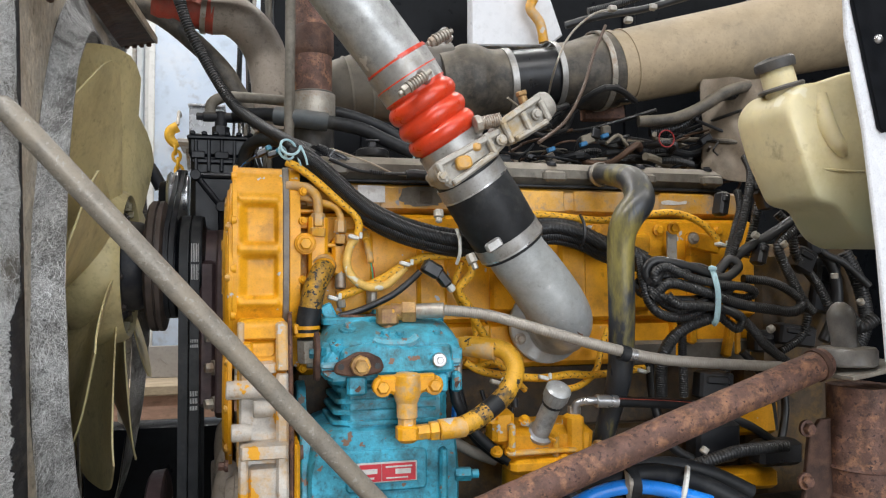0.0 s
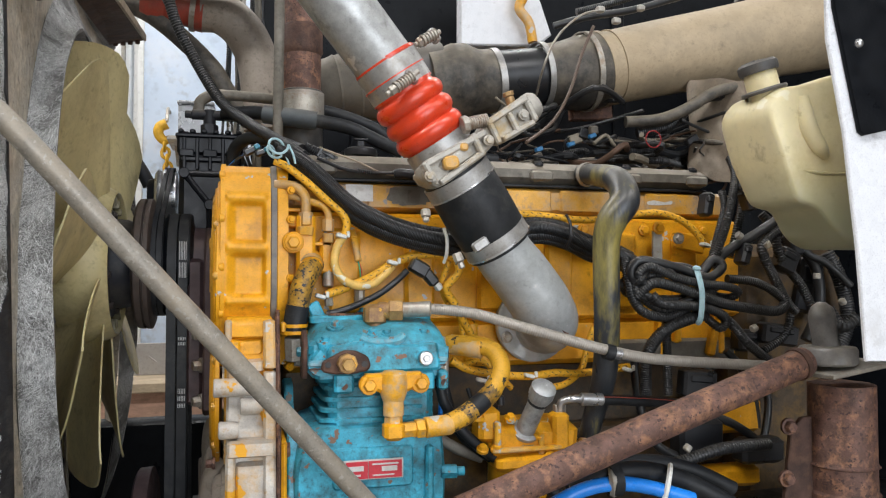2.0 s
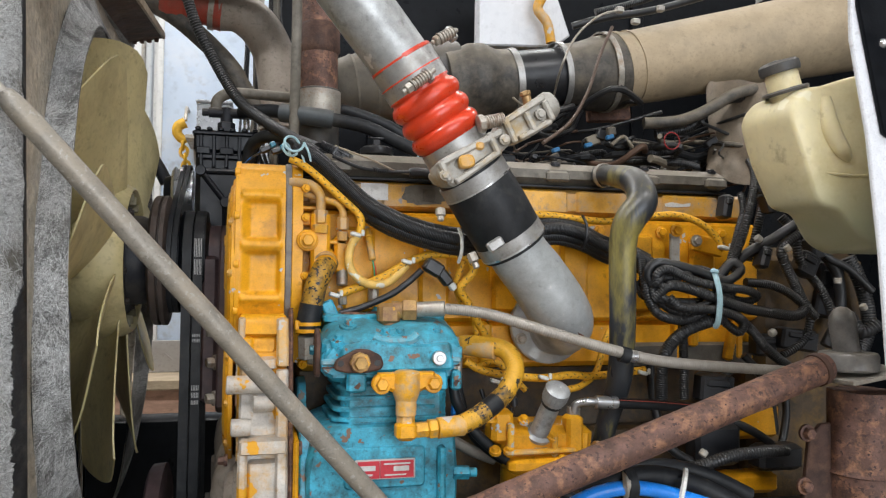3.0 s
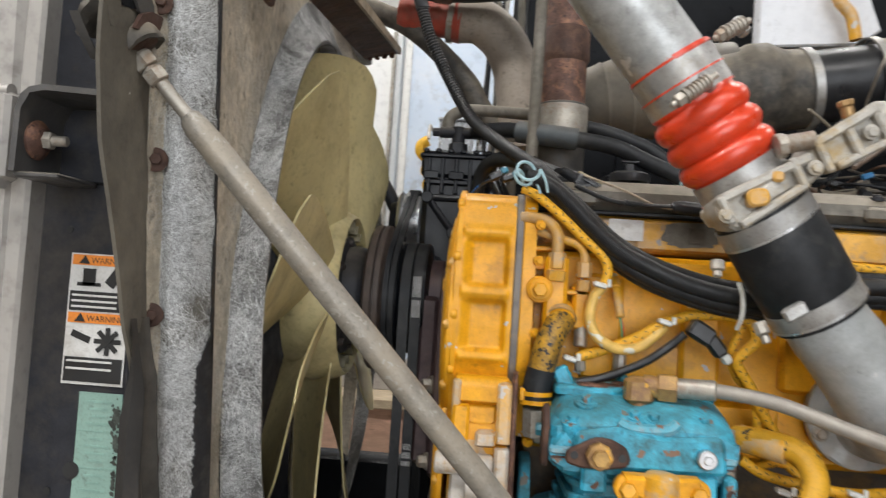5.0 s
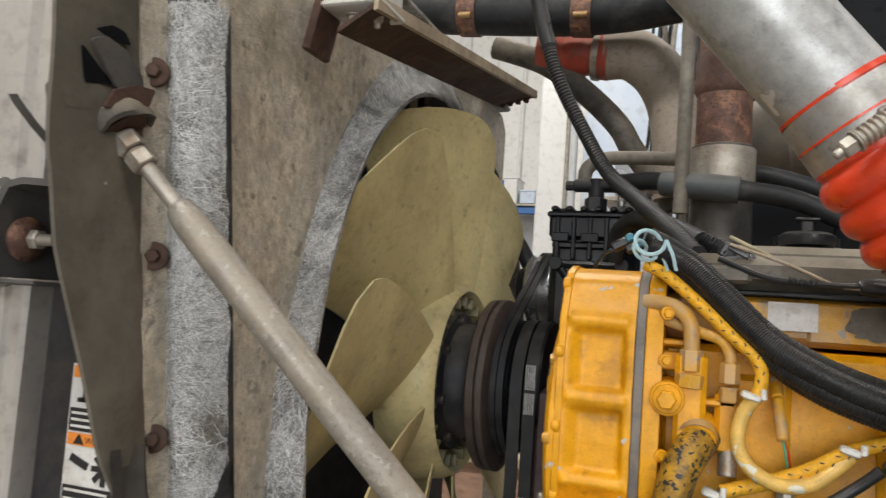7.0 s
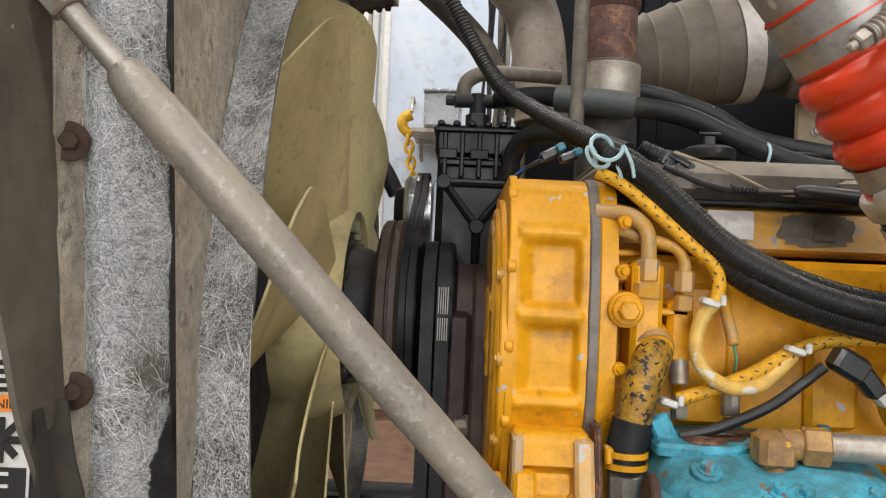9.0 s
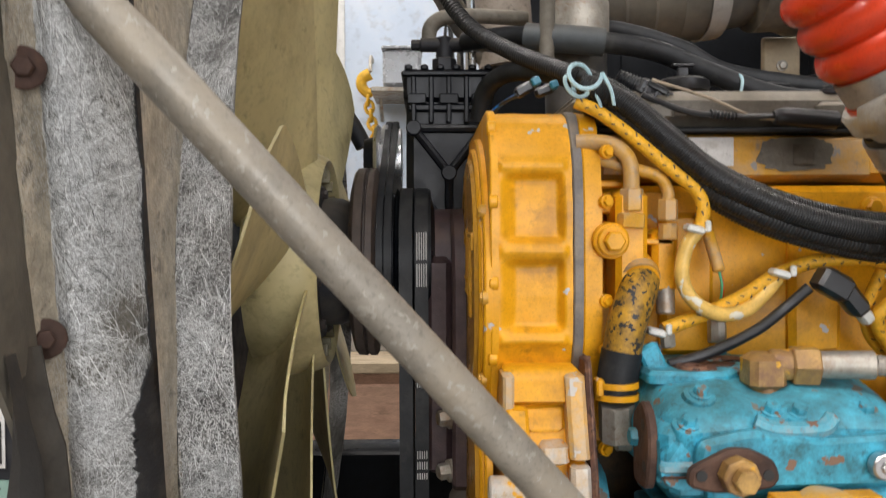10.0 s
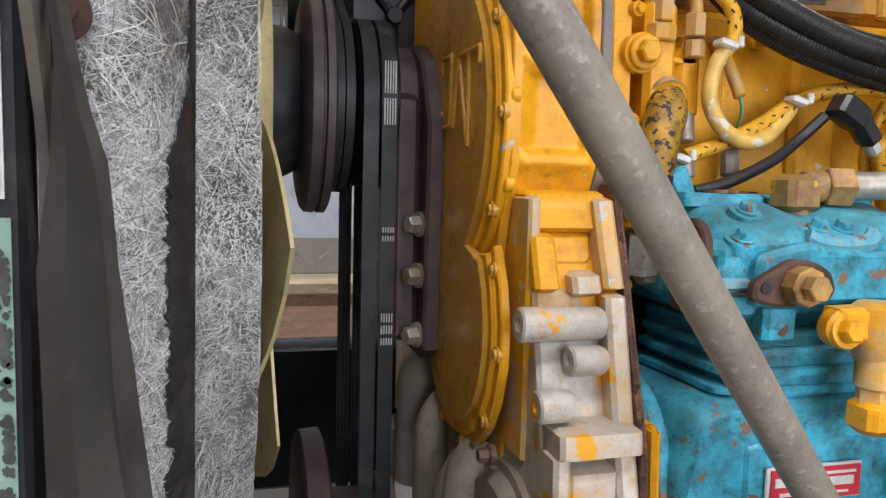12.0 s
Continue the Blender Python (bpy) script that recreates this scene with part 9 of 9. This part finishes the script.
# ---- wiring on the far side and the cable over the duct ----
far_loom = thing("far_wiring", (0.986, 1.900, 1.716), "tangled dark wiring behind the valve cover", "wiring")
rnd = random.Random(11)
M_PALE_WIRE = mat("dusty_pale_wire", (0.24, 0.21, 0.16), 0.6)
M_BROWN_WIRE = mat("brown_wire", (0.09, 0.05, 0.03), 0.6)
for k in range(46):
    x0, z0 = rnd.uniform(0.55, 1.30), rnd.uniform(1.71, 1.90)
    rise = rnd.choice((0.0, 0.0, 0.02, -0.02, 0.05))
    pts = [Vector((x0 + i * rnd.uniform(0.03, 0.075), 1.80 + 0.18 * rnd.random() + 0.06 * math.sin(k + i), z0 + i * rise * 0.5 + rnd.uniform(-0.022, 0.026))) for i in range(6)]
    m = (M_LOOM, M_LOOM, M_RUBBER, M_LOOM, M_PALE_WIRE, M_BROWN_WIRE, M_LOOM, M_RUBBER_DUSTY)[k % 8]
    part("strand", Geo().tube(pts, rnd.uniform(0.0025, 0.0055) if k % 3 else rnd.uniform(0.006, 0.011), seg=8, sub=5, ribs=0.0055 if k % 9 == 0 else 0.0), m, far_loom)
for k in range(14):
    p = Vector((rnd.uniform(0.6, 1.35), 1.80 + 0.15 * rnd.random(), rnd.uniform(1.71, 1.86)))
    part("plug", Geo().box(p, (rnd.uniform(0.015, 0.04), 0.02, rnd.uniform(0.012, 0.03)), 0.003, (0, rnd.uniform(-40, 40), 0)), (M_PLASTIC, M_PLASTIC, M_RUBBER_DUSTY, M_PALE_WIRE)[k % 4], far_loom)
loom("dusty looms tied below the duct", [(1.009, 1.800, 1.873), (1.099, 1.780, 1.881), (1.172, 1.760, 1.910), (1.253, 1.750, 1.958), (1.340, 1.750, 1.979)], 0.016, M_RUBBER_DUSTY, 0.0)
loom("dusty looms tied below the duct", [(1.054, 1.820, 1.849), (1.146, 1.800, 1.871), (1.221, 1.780, 1.941), (1.345, 1.780, 1.963)], 0.014, M_LOOM, 0.006)
for p in ((0.825, 1.750, 1.796), (0.885, 1.750, 1.820), (0.737, 1.750, 1.779)):
    t = thing("blue_plug", p, "small blue wire plug in the dark wiring", "connector", "blue plugs")
    part("plug", Geo().box(p, (0.02, 0.014, 0.012), 0.002, (0, -20, 0)), mat("blue_plug", (0.03, 0.16, 0.35), 0.45, bump=0), t)
loom("thin red wire coil", [Vector((1.056, 1.740, 1.818)) + Vector((0.022 * math.cos(a), 0, 0.022 * math.sin(a))) for a in [i * 0.7 for i in range(18)]], 0.0016, mat("red_wire", (0.3, 0.02, 0.02), 0.5, bump=0))
hose("grey_cable", "thin grey cable looped over the duct", [(0.752, 1.800, 1.930), (0.734, 1.700, 1.985), (0.781, 1.720, 2.066), (0.873, 1.780, 2.145), (0.940, 1.800, 2.172)], 0.0028, M_ZINC, category="cable")
hose("brown_cable", "thin brown cable over the duct boot", [(0.644, 1.600, 1.766), (0.745, 1.680, 1.836), (0.819, 1.740, 1.930), (0.862, 1.760, 2.033), (0.912, 1.790, 2.121)], 0.0042, mat("brown_cable", (0.11, 0.075, 0.055), 0.5), category="cable")
loom("black looms lying on the duct", [(0.824, 1.850, 2.134), (0.914, 1.830, 2.160), (1.049, 1.830, 2.192), (1.208, 1.830, 2.246)], 0.010, M_LOOM)
loom("black looms lying on the duct", [(0.915, 1.900, 2.198), (1.009, 1.880, 2.223), (1.102, 1.860, 2.256)], 0.010, M_LOOM, 0.0055)
t = thing("cable_clip", (1.061, 1.820, 2.197), "pale cable clip on the duct", "clip")
for p in ((1.069, 1.820, 2.195), (0.937, 1.800, 2.172), (0.984, 1.800, 2.145)):
    part("clip", Geo().box(p, (0.022, 0.018, 0.016), 0.003), M_CAST, t)

# ---- beyond the radiator ----
t = thing("bumper_tube", (-2.047, 2.200, 1.715), "dusty brown steel tube ahead of the radiator", "tube")
part("tube", Geo().tube([(-2.466, 2.200, 1.697), (-2.047, 2.200, 1.715), (-1.672, 2.200, 1.729)], 0.062, seg=24), M_RUST_DARK, t)
q = Vector((-2.466, 2.200, 1.697))
part("leg", Geo().cyl((q.x, q.y, 0.0), (q.x, q.y, q.z), 0.05, seg=14), M_RUST_DARK, t)
t = thing("stand_frame", (-1.2, 1.6, 0.0), "black steel stand ahead of the radiator", "stand")
part("post", Geo().box((-1.205, 1.6, 0.78), (0.05, 0.05, 1.56), 0.006), M_BLACK_PAINT, t)
part("arm", Geo().box((-1.36, 1.62, 1.545), (0.36, 0.06, 0.05), 0.006), M_BLACK_PAINT, t)
t = thing("spare_tyre", (-1.25, 1.5, 0.55), "black rubber tyre ahead of the radiator", "tyre")
part("tread", Geo().lathe_open((-1.22, 1.45, 0.60), Y, [(-0.12, 0.30), (-0.13, 0.52), (-0.10, 0.565), (0.10, 0.565), (0.13, 0.52), (0.12, 0.30)], 40), M_RUBBER, t)
part("rim", Geo().lathe((-1.22, 1.38, 0.60), Y, [(0, 0.1), (0, 0.30), (0.12, 0.30), (0.12, 0.1)], 32), M_DARKGREY, t)

t = thing("cross_pipe", (-0.1, 1.95, 2.2), "black rubber air pipe with brown band clamps", "pipe")
part("pipe", Geo().tube([(-0.60, 1.95, 2.262), (-0.45, 1.95, 2.237), (-0.313, 1.95, 2.224), (-0.124, 1.95, 2.213), (0.02, 1.95, 2.222), (0.22, 1.95, 2.262), (0.45, 1.95, 2.34)], 0.046, seg=28), M_RUBBER, t)
for x, z in ((-0.360, 2.228), (-0.121, 2.213)):
    part("band", Geo().ring((x, 1.95, z), Vector((1, 0, -0.07)), 0.047, 0.040, 0.003, 32), M_RUST, t, "brown band clamp")
    part("band_screw", Geo().cyl((x - 0.014, 1.905, z - 0.022), (x + 0.014, 1.905, z - 0.022), 0.007, seg=10), M_BRASS, t)
